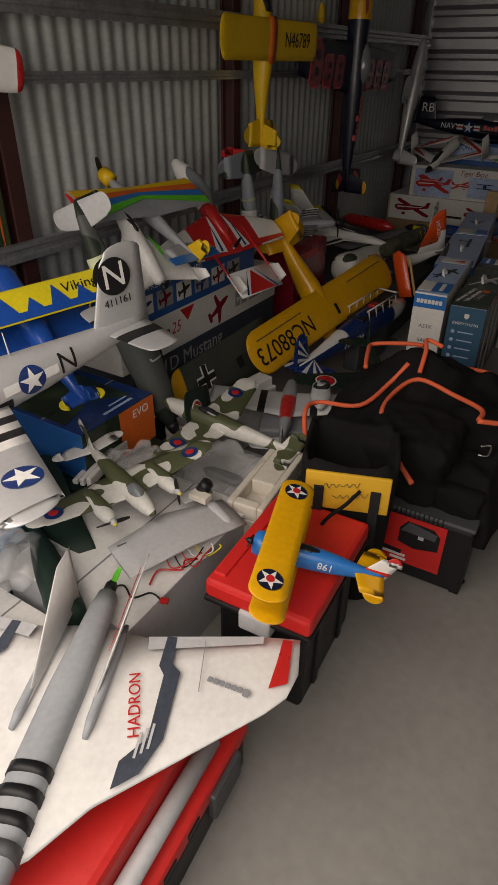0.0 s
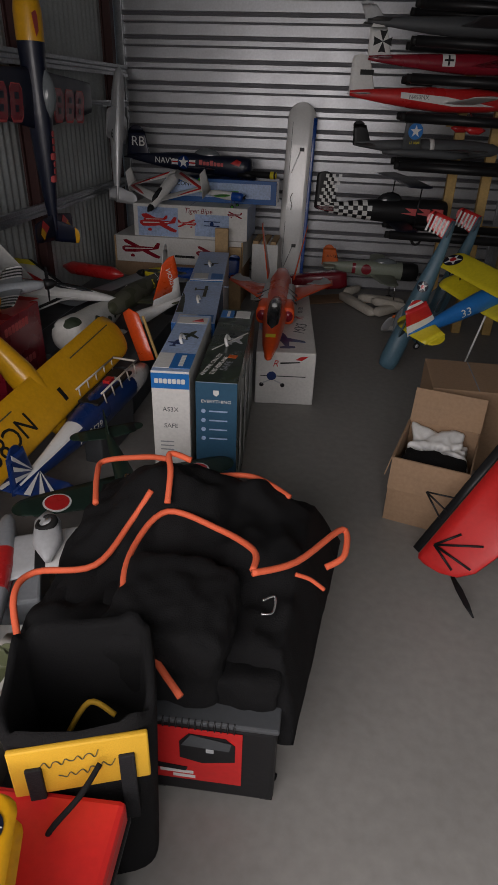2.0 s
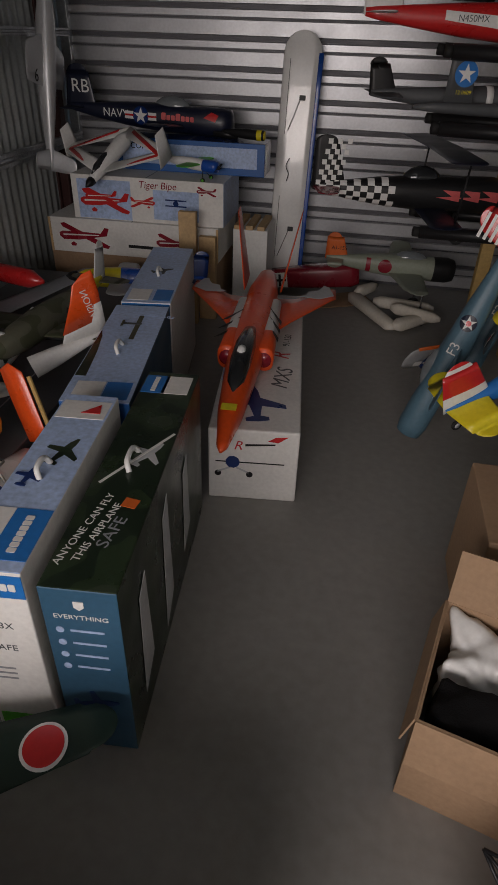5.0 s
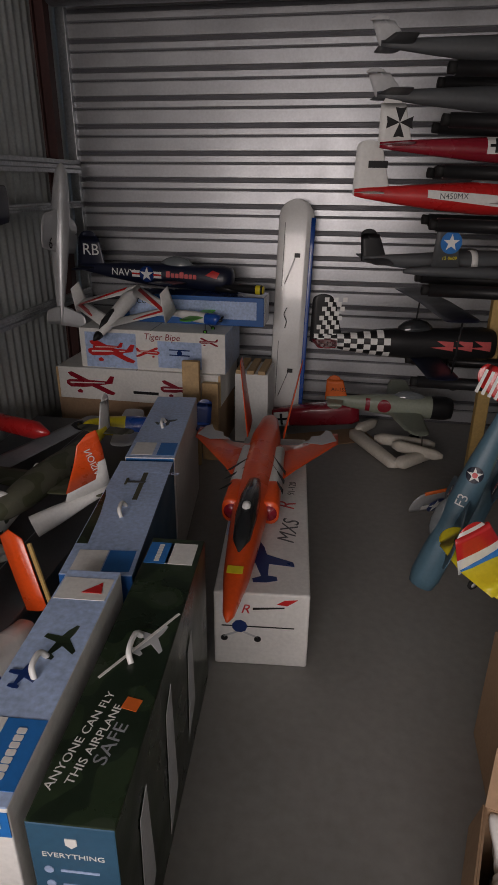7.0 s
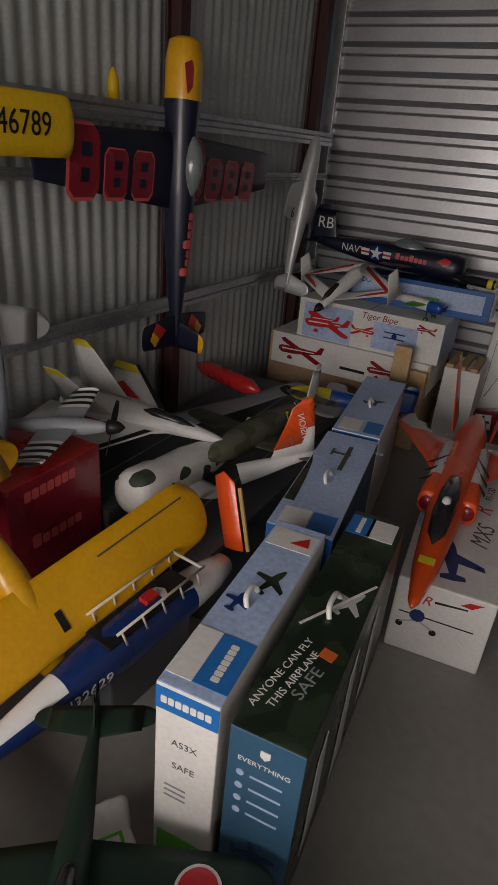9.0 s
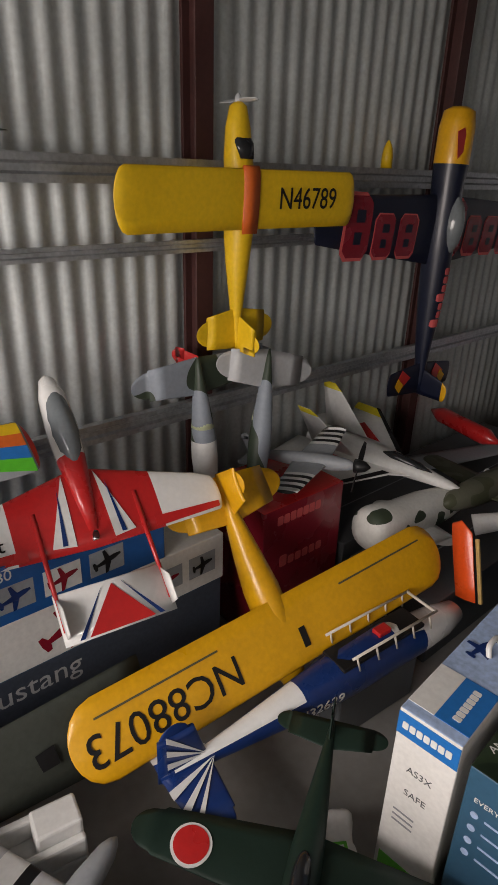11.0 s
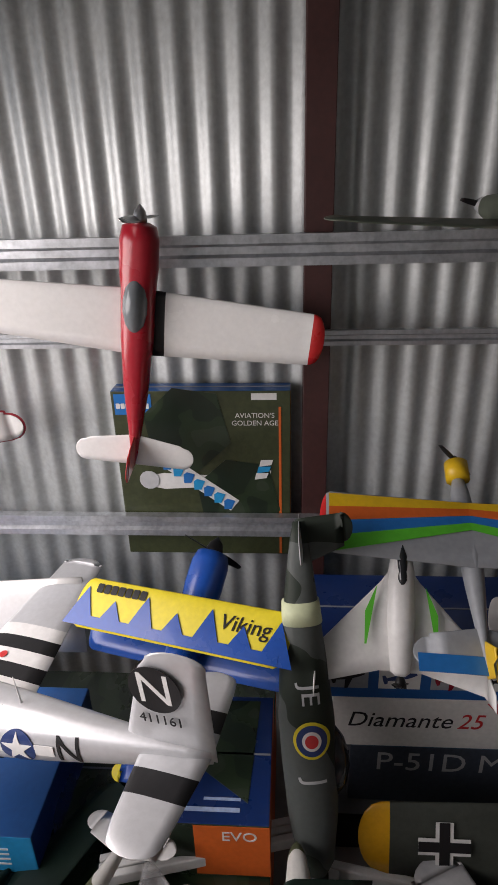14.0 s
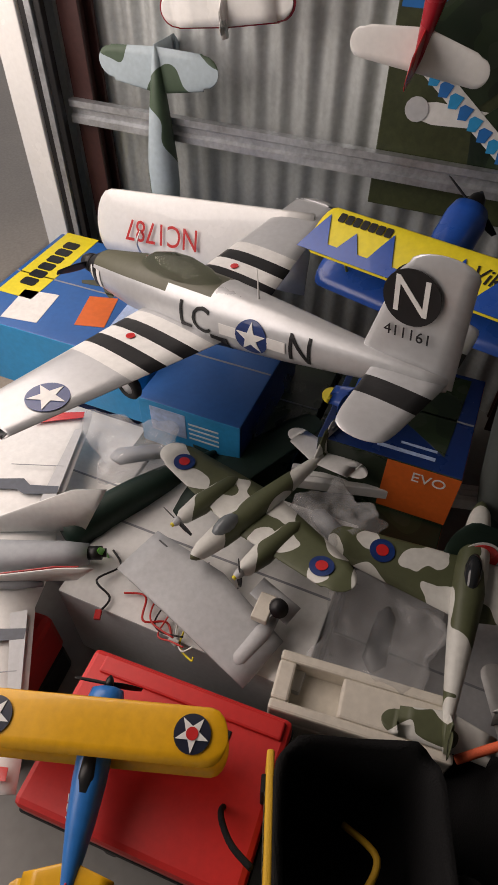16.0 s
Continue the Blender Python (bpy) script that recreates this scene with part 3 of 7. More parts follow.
def carton(name, label, lo, hi, faces, m=None, group="", bev=0.004, category="cardboard box"):
    """Closed printed box; faces: materials for top, front (+x), end (-y), end (+y), back, bottom."""
    ob = thing(name, label, category, m, group)
    bm = blockbm(lo, hi, bev)
    mats = list(dict.fromkeys(faces))
    for f in bm.faces:
        n = f.normal
        k = max(range(3), key=lambda i: abs(n[i]))
        side = {(2, 1): 0, (0, 1): 1, (1, -1): 2, (1, 1): 3, (0, -1): 4, (2, -1): 5}[(k, 1 if n[k] > 0 else -1)]
        f.material_index = mats.index(faces[side])
    part("box_body", bm, mats, ob, smooth=False)
    xm = (lo[0] + hi[0]) / 2
    if group != "long model boxes":
        part("lid_seam", blockbm((xm - 0.003, lo[1] + 0.004, hi[2] - 0.001), (xm + 0.003, hi[1] - 0.004, hi[2] + 0.0015), 0), LABELGREY, ob, smooth=False)
    return ob


def face_x(x, y, z):
    """Plane on a +x face: x of the print along +y, its y up."""
    return Matrix(((0, 0, 1, x), (1, 0, 0, y), (0, 1, 0, z), (0, 0, 0, 1)))


def face_y(x, y, z):
    """Plane on a -y face: print reads along +x, up is up."""
    return Matrix(((1, 0, 0, x), (0, 0, -1, y), (0, 1, 0, z), (0, 0, 0, 1)))


def face_z(x, y, z, turn=0):
    return Matrix.Translation((x, y, z)) @ Matrix.Rotation(radians(turn), 4, "Z")


ICON = [(0.5, 0.03), (0.3, 0.09), (0.12, 0.1), (0.05, 0.42), (-0.05, 0.42), (-0.06, 0.09), (-0.36, 0.05), (-0.4, 0.17), (-0.48, 0.17), (-0.5, 0.0), (-0.48, -0.15), (-0.4, -0.15), (-0.36, -0.04), (-0.1, -0.09), (-0.2, -0.42), (-0.1, -0.42), (0.12, -0.09), (0.3, -0.08), (0.5, -0.03)]


def picture(parent, m, size, material, turn=20):
    """Printed silhouette of an aeroplane."""
    patch("printed_aeroplane", [(x * size, y * size) for x, y in ICON], material, parent, m @ Matrix.Rotation(radians(turn), 4, "Z"))


def side_print(parent, m, s, material, flip=1):
    """Printed side view of a sport aeroplane: fuselage, slanted wings, wheels."""
    def put(name, pts, mt, lift):
        patch(name, [(x * s * flip, y * s) for x, y in pts][::flip], mt, parent, m @ Matrix.Translation((0, 0, lift)))
    put("printed_fuselage", [(-0.48, -0.03), (-0.4, -0.09), (-0.1, -0.08), (0.45, 0.02), (0.5, 0.16), (0.42, 0.17), (0.33, 0.06), (-0.1, 0.07), (-0.42, 0.06), (-0.48, 0.03)], material, 0.0)
    put("printed_wing", [(-0.44, 0.2), (-0.36, 0.22), (0.5, -0.16), (0.46, -0.21), (0.34, -0.19), (-0.4, 0.14)], material, 0.0018)
    put("printed_stripe", [(-0.4, -0.015), (0.3, 0.02), (0.3, 0.035), (-0.4, 0.015)], IVORY, 0.0034)
    put("printed_wheel", [(-0.26, -0.2), (-0.18, -0.2), (-0.16, -0.16), (-0.22, -0.12), (-0.28, -0.16)], material, 0.0)


# silver fighter with black and white bands
q = Plane("warbird_model", "silver propeller fighter model with black and white wing bands", basis((0.79, -0.96, 0.79), (-0.26, -0.95, -0.1), (0.95, -0.26, 0)), 1.15, 1.34, r=0.084, body=[SILVER, OLIVE, BLACK],
          mats=[2, 2, lambda a: 1 if 0.08 < a < 0.42 else 0, lambda a: 1 if 0.08 < a < 0.42 else 0, lambda a: 1 if 0.12 < a < 0.38 else 0, 0, 0, 0, 0])
stripe = lambda s, y: 1 if 0.2 < s < 0.27 or 0.36 < s < 0.43 else (2 if 0.13 < s < 0.5 else 0)
q.wing(0.31, 0.15, 0.13, 0.03, -0.45, 0.06, 0.12, [SILVER, BLACK, WHITE], stripe, 0.04, n=28)
for sy in (1, -1):
    patch("red_dot", disc_pts(0.012), RED, q.ob, Matrix.Translation((0.02, sy * 0.21, 0)), 0, q.top())
roundel(q.ob, Matrix.Translation((-0.02, 0.5, 0)) @ Matrix.Rotation(radians(180), 4, "Z"), 0.05, "star", q.top())
q.tail(0.48, 0.17, 0.28, 0.23, [SILVER, BLACK], [SILVER, BLACK], bays=lambda s: 1 if 0.35 < s < 0.58 else 0, fsweep=0.1)
for side in (1, -1):
    fm = Matrix.Translation((q.xe + 0.125, side * 0.011, q.zt + 0.19)) @ Matrix.Rotation(radians(90), 4, "X") @ Matrix.Diagonal((1, 1, 1, 1))
    if side == 1:
        fm = Matrix(((-1, 0, 0, q.xe + 0.098), (0, 0, 1, 0.0125), (0, 1, 0, q.zt + 0.185), (0, 0, 0, 1)))
    else:
        fm = Matrix(((1, 0, 0, q.xe + 0.098), (0, 0, -1, -0.0125), (0, 1, 0, q.zt + 0.185), (0, 0, 0, 1)))
    patch("fin_disc", disc_pts(0.062), BLACK, q.ob, fm)
    lettering("N", 0.115, WHITE, q.ob, fm @ Matrix.Translation((0, 0, 0.002)))
    lettering("411161", 0.036, BLACK, q.ob, fm @ Matrix.Translation((0.0, -0.085, 0.0)))
def flank(x, z, sign):
    return Matrix(((-1 if sign > 0 else 1, 0, 0, x), (0, 1, 0, z), (0, 0, 1, 0), (0, 0, 0, 1)))
fl = q.side(1)
lettering("LC", 0.1, BLACK, q.ob, flank(-0.085, 0.015, 1), 0.9, fl)
roundel(q.ob, flank(-0.262, 0.012, 1), 0.046, "star", fl)
for dx in (-0.07, 0.07):
    patch("marking_bar", rect_pts(0.05, 0.03), WHITE, q.ob, flank(-0.262 + dx, 0.012, 1), 0, fl)
lettering("N", 0.1, BLACK, q.ob, flank(-0.395, 0.015, 1), 0.9, fl)
for k in range(4):
    patch("nose_check", rect_pts(0.016, 0.055), BLACK if k % 2 == 0 else WHITE, q.ob, flank(0.375 - k * 0.02, 0.0, 1), 0, fl)
patch("rear_band", rect_pts(0.05, 0.06), BLACK, q.ob, flank(-0.16, -0.045, 1), 0, fl)
q.canopy(-0.13, 0.17, 0.062, 0.045, 0.065, CLEAR)
part("antenna", rod((-0.24, 0, 0.08), (-0.24, 0, 0.16), 0.003, 0.001), WHITE, q.ob)
propeller(q.ob, 0.41, 0.13, 2, 0, BLACK, 12, spinner=0.03)
for sy in (1, -1):
    part("landing_leg", rod((0.08, sy * 0.2, -0.03), (0.1, sy * 0.2, -0.2), 0.006), STEEL, q.ob)
    wheel(q.ob, (0.1, sy * 0.2, -0.205), 0.045)

# boxes that carry it
def printed(ob, m, w, h, base, words="", wm=WHITE, icon=None, ws=0.05, im=RED):
    patch("printed_panel", rect_pts(w, h), base, ob, m)
    if words:
        lettering(words, ws, wm, ob, m @ Matrix.Translation((0, 0, 0.002)))
    if icon:
        picture(ob, m @ Matrix.Translation((icon[0], icon[1], 0.002)), icon[2], im, icon[3])


b = carton("storage_carton", "dark blue printed carton lying under the model boxes", (0.16, -1.78, 0), (0.66, -1.14, 0.3), [DKBLUE, DKBLUE, DKBLUE, DKBLUE, DKBLUE, DKBLUE])
b = carton("storage_carton", "dark green printed carton lying under the model boxes", (0.16, -1.12, 0), (0.98, -0.62, 0.3), [GREENCARD, GREENCARD, GREENCARD, GREENCARD, KRAFT, KRAFT])
b = carton("storage_carton", "forest print carton with an orange end panel", (0.2, -0.6, 0), (1.0, -0.14, 0.3), [GREENCARD, GREENCARD, GREENCARD, ORANGEF, KRAFT, KRAFT])
b = carton("kit_box", "bright blue model kit box with yellow title strip", (0.3, -1.78, 0.3), (0.86, -1.14, 0.56), [CARDBLUE, CYANCARD, CYANCARD, CYANCARD, CYANCARD, CYANCARD])
patch("title_strip", rect_pts(0.42, 0.14), LEMON, b, face_z(0.5, -1.69, 0.56))
mark("CCCCCC", 0.085, BLACK, b, face_z(0.5, -1.69, 0.562))
picture(b, face_z(0.52, -1.44, 0.56), 0.2, OLIVE, 40)
patch("printed_photo", rect_pts(0.16, 0.13), IVORY, b, face_z(0.74, -1.6, 0.56, 8))
patch("printed_sky", rect_pts(0.2, 0.16), SKYCARD, b, face_z(0.7, -1.22, 0.56, 4))
picture(b, face_z(0.7, -1.22, 0.562), 0.12, WHITE, 120)
patch("text_line", rect_pts(0.16, 0.012), IVORY, b, face_z(0.42, -1.25, 0.56, 6))
patch("text_line", rect_pts(0.12, 0.012), IVORY, b, face_z(0.42, -1.29, 0.56, 6))
patch("print_block", rect_pts(0.16, 0.1), ORANGEF, b, face_z(0.68, -1.38, 0.56, 15))
b = carton("kit_box", "cyan blue model box with pale text panel on its side", (0.42, -1.1, 0.3), (0.92, -0.76, 0.49), [CARDBLUE, CYANCARD, CYANCARD, DKBLUE, CYANCARD, CYANCARD])
patch("text_panel", rect_pts(0.12, 0.1), SKYCARD, b, face_x(0.92, -1.0, 0.42))
for k in range(4):
    patch("text_line", rect_pts(0.1, 0.006), WHITE, b, face_x(0.92, -0.88, 0.44 - 0.02 * k))
b = carton("kit_box", "blue model box with orange printed end", (0.46, -0.54, 0.3), (0.88, -0.14, 0.515), [DKBLUE, GREENCARD, CARDBLUE, ORANGEF, CARDBLUE, CARDBLUE])
patch("orange_panel", rect_pts(0.2, 0.2), ORANGEF, b, face_x(0.88, -0.24, 0.41))
patch("forest_print", [(-0.2, -0.18), (0.1, -0.18), (0.04, 0.0), (0.14, 0.14), (-0.2, 0.16)], GREENCARD, b, face_z(0.68, -0.34, 0.515))
patch("text_line", rect_pts(0.012, 0.16), SKYCARD, b, face_z(0.84, -0.3, 0.515))
patch("text_line", rect_pts(0.008, 0.1), SKYCARD, b, face_z(0.81, -0.27, 0.515))
lettering("EVO", 0.05, IVORY, b, face_x(0.882, -0.22, 0.47))

# sport biplane in blue and yellow
q = Plane("sport_biplane_model", "blue and yellow sport biplane model with zigzag wing print", basis((0.5, -0.38, 0.83), (-0.75, 0.2, 0.5), (-0.25, -0.95, -0.06)), 0.66, 0.66, RADIAL, 0.055, BLUE)
q.wing(0.15, 0.15, 0.06, 0, 2.0, 0, 0.1, [LEMON, BLUE], None, 0.03, name="upper_wing")
tf = q.top()
for k in range(-3, 4):
    patch("zigzag", [(-0.085, k * 0.1 - 0.05), (-0.085, k * 0.1 + 0.05), (0.0 + (k % 2) * 0.03, k * 0.1)], BLUE, q.ob, Matrix(), 0, tf)
patch("blue_edge", [(-0.055, -0.31), (-0.085, -0.31), (-0.085, 0.31), (-0.055, 0.31)], BLUE, q.ob, Matrix(), 0.0006, tf)
R90 = Matrix.Rotation(radians(-90), 4, "Z")
mark("CCCCCCC", 0.04, BLACK, q.ob, Matrix.Translation((0.03, 0.19, 0)) @ R90, 1, tf)
lettering("Viking", 0.06, BLACK, q.ob, Matrix.Translation((0.0, -0.2, 0)) @ R90, 1, tf, lean=0.2)
q.wing(0.14, 0.14, 0.02, 0, -0.7, 0.02, 0.1, BLUE, None, 0.03, name="lower_wing")
for sy in (-0.24, 0.24):
    for dx in (0.03, -0.05):
        part("strut", rod((dx, sy, -0.03), (dx + 0.02, sy, 0.11), 0.004), LEMON, q.ob)
q.tail(0.18, 0.07, 0.08, 0.09, [BLUE, LEMON], [BLUE], bays=lambda s: 1 if s > 0.7 else 0)
propeller(q.ob, 0.24, 0.12, 2, 0, BLACK, 60)

# fighter fuselage standing on its nose
q = Plane("fighter_fuselage", "dark camouflaged fighter fuselage standing on its nose with taped tail", basis((0.74, -0.04, 0.62), (0.36, 0.08, -0.92), (-0.92, 0.02, -0.36)), 0.98, 0.8, r=0.075, body=JECAMO)
sf = q.side(-1)
q.tail(0.34, 0.11, 0.14, 0.13, LTGREY, JECAMO)
lettering("JE", 0.068, LTGREY, q.ob, flank(-0.185, 0.018, -1), 1.1, sf)
roundel(q.ob, flank(-0.07, 0.015, -1), 0.048, "raffull", sf)
lettering("J", 0.08, LTGREY, q.ob, flank(0.04, 0.015, -1), 1.0, sf)
xa = q.secs[-1][0] + 0.24
w0 = q.at(xa)
part("masking_tape", loft([(xa - 0.03, w0[0] + 0.001, w0[1] + 0.002, w0[2]), (xa + 0.03, w0[0] + 0.006, w0[1] + 0.006, w0[2])], 20, 2.3), TAPE, q.ob)
q.canopy(-0.08, 0.12, 0.05, 0.04, 0.06, CANOPY)
propeller(q.ob, 0.353, 0.05, 2, 0, BLACK)

# long model boxes stacked by the wall
b = carton("kit_box", "grey printed model box with large pale lettering", (0.2, 0.1, 0.17), (0.55, 1.45, 0.42), [TEALCARD, CHARCOAL, CHARCOAL, CHARCOAL, CHARCOAL, CHARCOAL])
lettering("P-51D Mustang", 0.11, LTGREY, b, face_x(0.55, 0.52, 0.35))
b = carton("storage_carton", "dark flat carton at the bottom of the box stack", (0.18, 0.06, 0), (0.6, 1.46, 0.17), [DKGREY, BLACK, BLACK, BLACK, BLACK, BLACK])
b = carton("kit_box", "white model box with red script title and printed photos", (0.2, 0.04, 0.42), (0.55, 1.46, 0.62), [IVORY] * 6)
lettering("Diamante", 0.085, BLACK, b, face_x(0.55, 0.24, 0.53), 0.95, lean=0.25)
lettering("25", 0.085, RED, b, face_x(0.55, 0.45, 0.53), 0.9, lean=0.25)
patch("red_triangle", [(-0.06, 0.04), (0, -0.03), (0.06, 0.04)], RED, b, face_x(0.55, 0.55, 0.57))
picture(b, face_x(0.55, 0.83, 0.52), 0.2, DKRED, 25)
for k in range(3):
    patch("printed_photo", rect_pts(0.12, 0.09), GREY, b, face_x(0.55, 1.06 + 0.15 * k, 0.52))
    picture(b, face_x(0.552, 1.06 + 0.15 * k, 0.52), 0.09, [WHITE, DKRED, BLACK][k], 10)
b = carton("kit_box", "blue model box with white title and row of photos", (0.22, -0.02, 0.62), (0.55, 1.2, 0.82), [DKBLUE, CARDBLUE, CARDBLUE, CARDBLUE, CARDBLUE, CARDBLUE])
lettering("HAWKER SEA FURY 480", 0.05, IVORY, b, face_x(0.55, 0.42, 0.785))
for k in range(7):
    patch("printed_photo", rect_pts(0.12, 0.09), [GREY, WHITE][k % 2], b, face_x(0.55, 0.08 + 0.15 * k, 0.705))
    picture(b, face_x(0.552, 0.08 + 0.15 * k, 0.705), 0.1, [BLACK, DKBLUE, DKRED][k % 3], 15)

# loose wing with black cross and yellow tip
m = basis((0.8, 0.5, 0.36), (-0.35, 0.0, 0.94), (0, -1, 0))
o = thing("loose_wing", "grey-green loose fighter wing with black cross and yellow tip", "model wing", m, "loose wings")
h = half(-0.45, 0.40, 0.3, 0.2, 0.13, 0.02, 0, 0, 0.09, 10, 0.06)
part("wing_skin", panel(h, [1 if (a[0] + c[0]) / 2 > 0.29 else 0 for a, c in zip(h, h[1:])]), [FIELDGREY, CUBY], o)
patch("servo_hole", [(-0.03, -0.03), (0.03, -0.025), (0.025, 0.03), (-0.03, 0.02)], BLACK, o, Matrix.Translation((-0.02, -0.12, 0.02)))
roundel(o, Matrix.Translation((0.0, 0.17, 0.018)), 0.07, "cross")

# small aerobatic plane with a rainbow wing
q = Plane("trainer_model", "small grey model aeroplane with rainbow striped wing and blue tail", basis((0.42, 0.41, 1.09), (-0.8, 0.03, 0.46), (0.05, -1, 0.03)), 0.58, 0.84, CUB, 0.03, [GREY])
q.wing(0.2, 0.19, 0.1, 0.0, 1.2, 0.02, 0.09, [GREY, RED], lambda s, y: 1 if s > 0.95 else 0, 0.03)
tf = q.top()
for k, mt in enumerate((YELLOW, ORANGEF, MIDBLUE, GREENP)):
    for sy in (1, -1):
        patch("wing_stripe", [(0.095 - 0.022 * k, 0.0), (0.09 - 0.045 * k, sy * 0.395), (0.09 - 0.045 * (k + 1), sy * 0.395), (0.095 - 0.022 * (k + 1), 0.0)][::sy], mt, q.ob, Matrix(), 0.0006, tf)
q.tail(0.36, 0.12, 0.1, 0.1, [GREY], [YELLOW], tip=0.05)
patch("blue_edge", [(q.xe, -0.17), (q.xe + 0.045, -0.17), (q.xe + 0.045, 0.17), (q.xe, 0.17)], MIDBLUE, q.ob, Matrix.Translation((0, 0, q.zt + 0.005)))
part("motor", rod((0.2, 0, 0.0), (0.26, 0, 0.0), 0.035, n=14), YELLOW, q.ob)
propeller(q.ob, 0.27, 0.1, 2, 0, BLACK, 50, spinner=0.012)

# small white pusher delta
m = basis((0.56, 0.21, 0.97), (-0.66, 0.06, 0.72), (-0.1, -1, 0)) @ Matrix.Scale(1.05, 4)
o = thing("delta_wing_model", "small white foam delta jet model with green flashes", "model aeroplane", m, "model aeroplanes")
part("fuselage", loft([(0.2, 0.004, 0.004, 0.01), (0.17, 0.02, 0.02, 0.015), (0.08, 0.034, 0.038, 0.02), (-0.05, 0.034, 0.034, 0.015), (-0.16, 0.025, 0.024, 0.01), (-0.17, 0.012, 0.012, 0.01)], 16), WHITE, o)
part("wing", panel(mirror([[0, 0.13, -0.16, 0, 0.07], [0.05, 0.06, -0.16, 0, 0.07], [0.2, -0.1, -0.2, 0, 0.06], [0.215, -0.14, -0.22, 0, 0.05]])), WHITE, o)
for sy in (1, -1):
    part("winglet", panel([[0.0, 0.03, -0.04, 0, 0.08], [0.07, -0.02, -0.06, 0, 0.07]], upright=True), WHITE, o, m=Matrix.Translation((-0.17, sy * 0.21, 0)))
    patch("flash", [(0.05, sy * 0.06), (-0.1, sy * 0.085), (-0.1, sy * 0.09), (-0.02, sy * 0.09)], GREENP, o, Matrix.Translation((0, 0, 0.022)))
part("canopy", loft([(0.15, 0.002, 0.002, 0.045), (0.12, 0.014, 0.014, 0.043), (0.06, 0.012, 0.012, 0.05), (0.04, 0.002, 0.002, 0.05)], 12), CANOPY, o)
propeller(o, -0.19, 0.07, 2, 0.01, BLACK, 70, spinner=0.015)

# red and white pusher with twin booms
q = Plane("twin_boom_model", "red and white twin-boom pusher model with grey canopy", basis((0.41, 0.96, 0.985), (-0.64, 0.1, 0.58), (-0.1, -1, -0.04)), 0.56, 0.92, ((1.0, 0.1, 0.1, 0), (0.94, 0.5, 0.55, 0), (0.75, 0.85, 0.95, 0.1), (0.4, 1.0, 1.1, 0.2), (0.1, 0.9, 0.9, 0.1), (-0.3, 0.6, 0.6, 0), (-0.6, 0.3, 0.3, 0)), 0.05, [WHITE_GLOSS, RED], mats=[0, 0, 0, 0, 1, 1], nf=0.62)
q.wing(0.27, 0.13, 0.0, 0.12, 0, -0.02, 0.09, [RED, WHITE_GLOSS], lambda s, y: 1 if s > 0.48 else 0, 0.02)
tf = q.top()
lettering("Lingcat", 0.06, BLACK, q.ob, Matrix.Translation((-0.19, 0.34, 0)) @ R90, 1, tf)
for sy in (1, -1):
    patch("white_flash", [(-0.02, sy * 0.05), (-0.25, sy * 0.06), (-0.24, sy * 0.13)][::sy], WHITE, q.ob, Matrix(), 0, tf)
    patch("blue_flash", [(-0.06, sy * 0.075), (-0.24, sy * 0.085), (-0.24, sy * 0.1)][::sy], DKBLUE, q.ob, Matrix(), 0.002, tf)
    patch("red_edge", [(-0.22, sy * 0.2), (-0.22, sy * 0.44), (-0.24, sy * 0.44), (-0.255, sy * 0.2)][::-sy], RED, q.ob, Matrix(), 0.001, tf)
    part("tail_boom", rod((-0.12, sy * 0.16, 0), (-0.48, sy * 0.16, 0.0), 0.009, 0.006), RED, q.ob)
    part("fin", panel([[0, -0.38, -0.5, 0, 0.06], [0.06, -0.42, -0.5, 0, 0.05]], upright=True), WHITE, q.ob, m=Matrix.Translation((0, sy * 0.16, 0)))
part("tailplane", panel([[-0.17, -0.37, -0.52, 0, 0.05], [0.17, -0.37, -0.52, 0, 0.05]]), WHITE_GLOSS, q.ob)
patch("red_wedge", [(-0.385, 0), (-0.515, -0.1), (-0.515, 0.1)], RED, q.ob, Matrix.Translation((0, 0, 0.006)))
for sy in (1, -1):
    patch("blue_wedge", [(-0.385, sy * 0.03), (-0.515, sy * 0.115), (-0.515, sy * 0.13)][::sy], DKBLUE, q.ob, Matrix.Translation((0, 0, 0.0065)))
q.canopy(-0.01, 0.28, 0.062, 0.044, 0.022, CANOPYGREY)
propeller(q.ob, -0.24, 0.09, 2, 0, BLACK, 80, spinner=0.012, smat=STEEL)

# olive fighter parked on the upper girt
q = Plane("warbird_model", "olive fighter model with red disc parked on a wall girt", basis((0.26, 0.475, 1.94), (-0.985, -0.17, 0.06), (0.17, -0.985, 0)), 0.54, 0.98, r=0.045, body=P40CAMO)
q.wing(0.16, 0.09, 0.06, 0.02, -0.55, 0.03, 0.1, P40CAMO, tip=0.04)
q.tail(0.3, 0.09, 0.13, 0.1, P40CAMO, [P40CAMO, MIDBLUE, LEMON], fbays=lambda s: 2 if 0.52 < s < 0.74 else (1 if 0.3 < s <= 0.52 else 0))
q.canopy(-0.1, 0.1, 0.04, 0.03, 0.04)
roundel(q.ob, flank(-0.06, 0.01, 1), 0.032, "japan", q.side(1))
propeller(q.ob, 0.19, 0.07, 2, 0, BLACK, 15, spinner=0.024, smat=LTGREY)

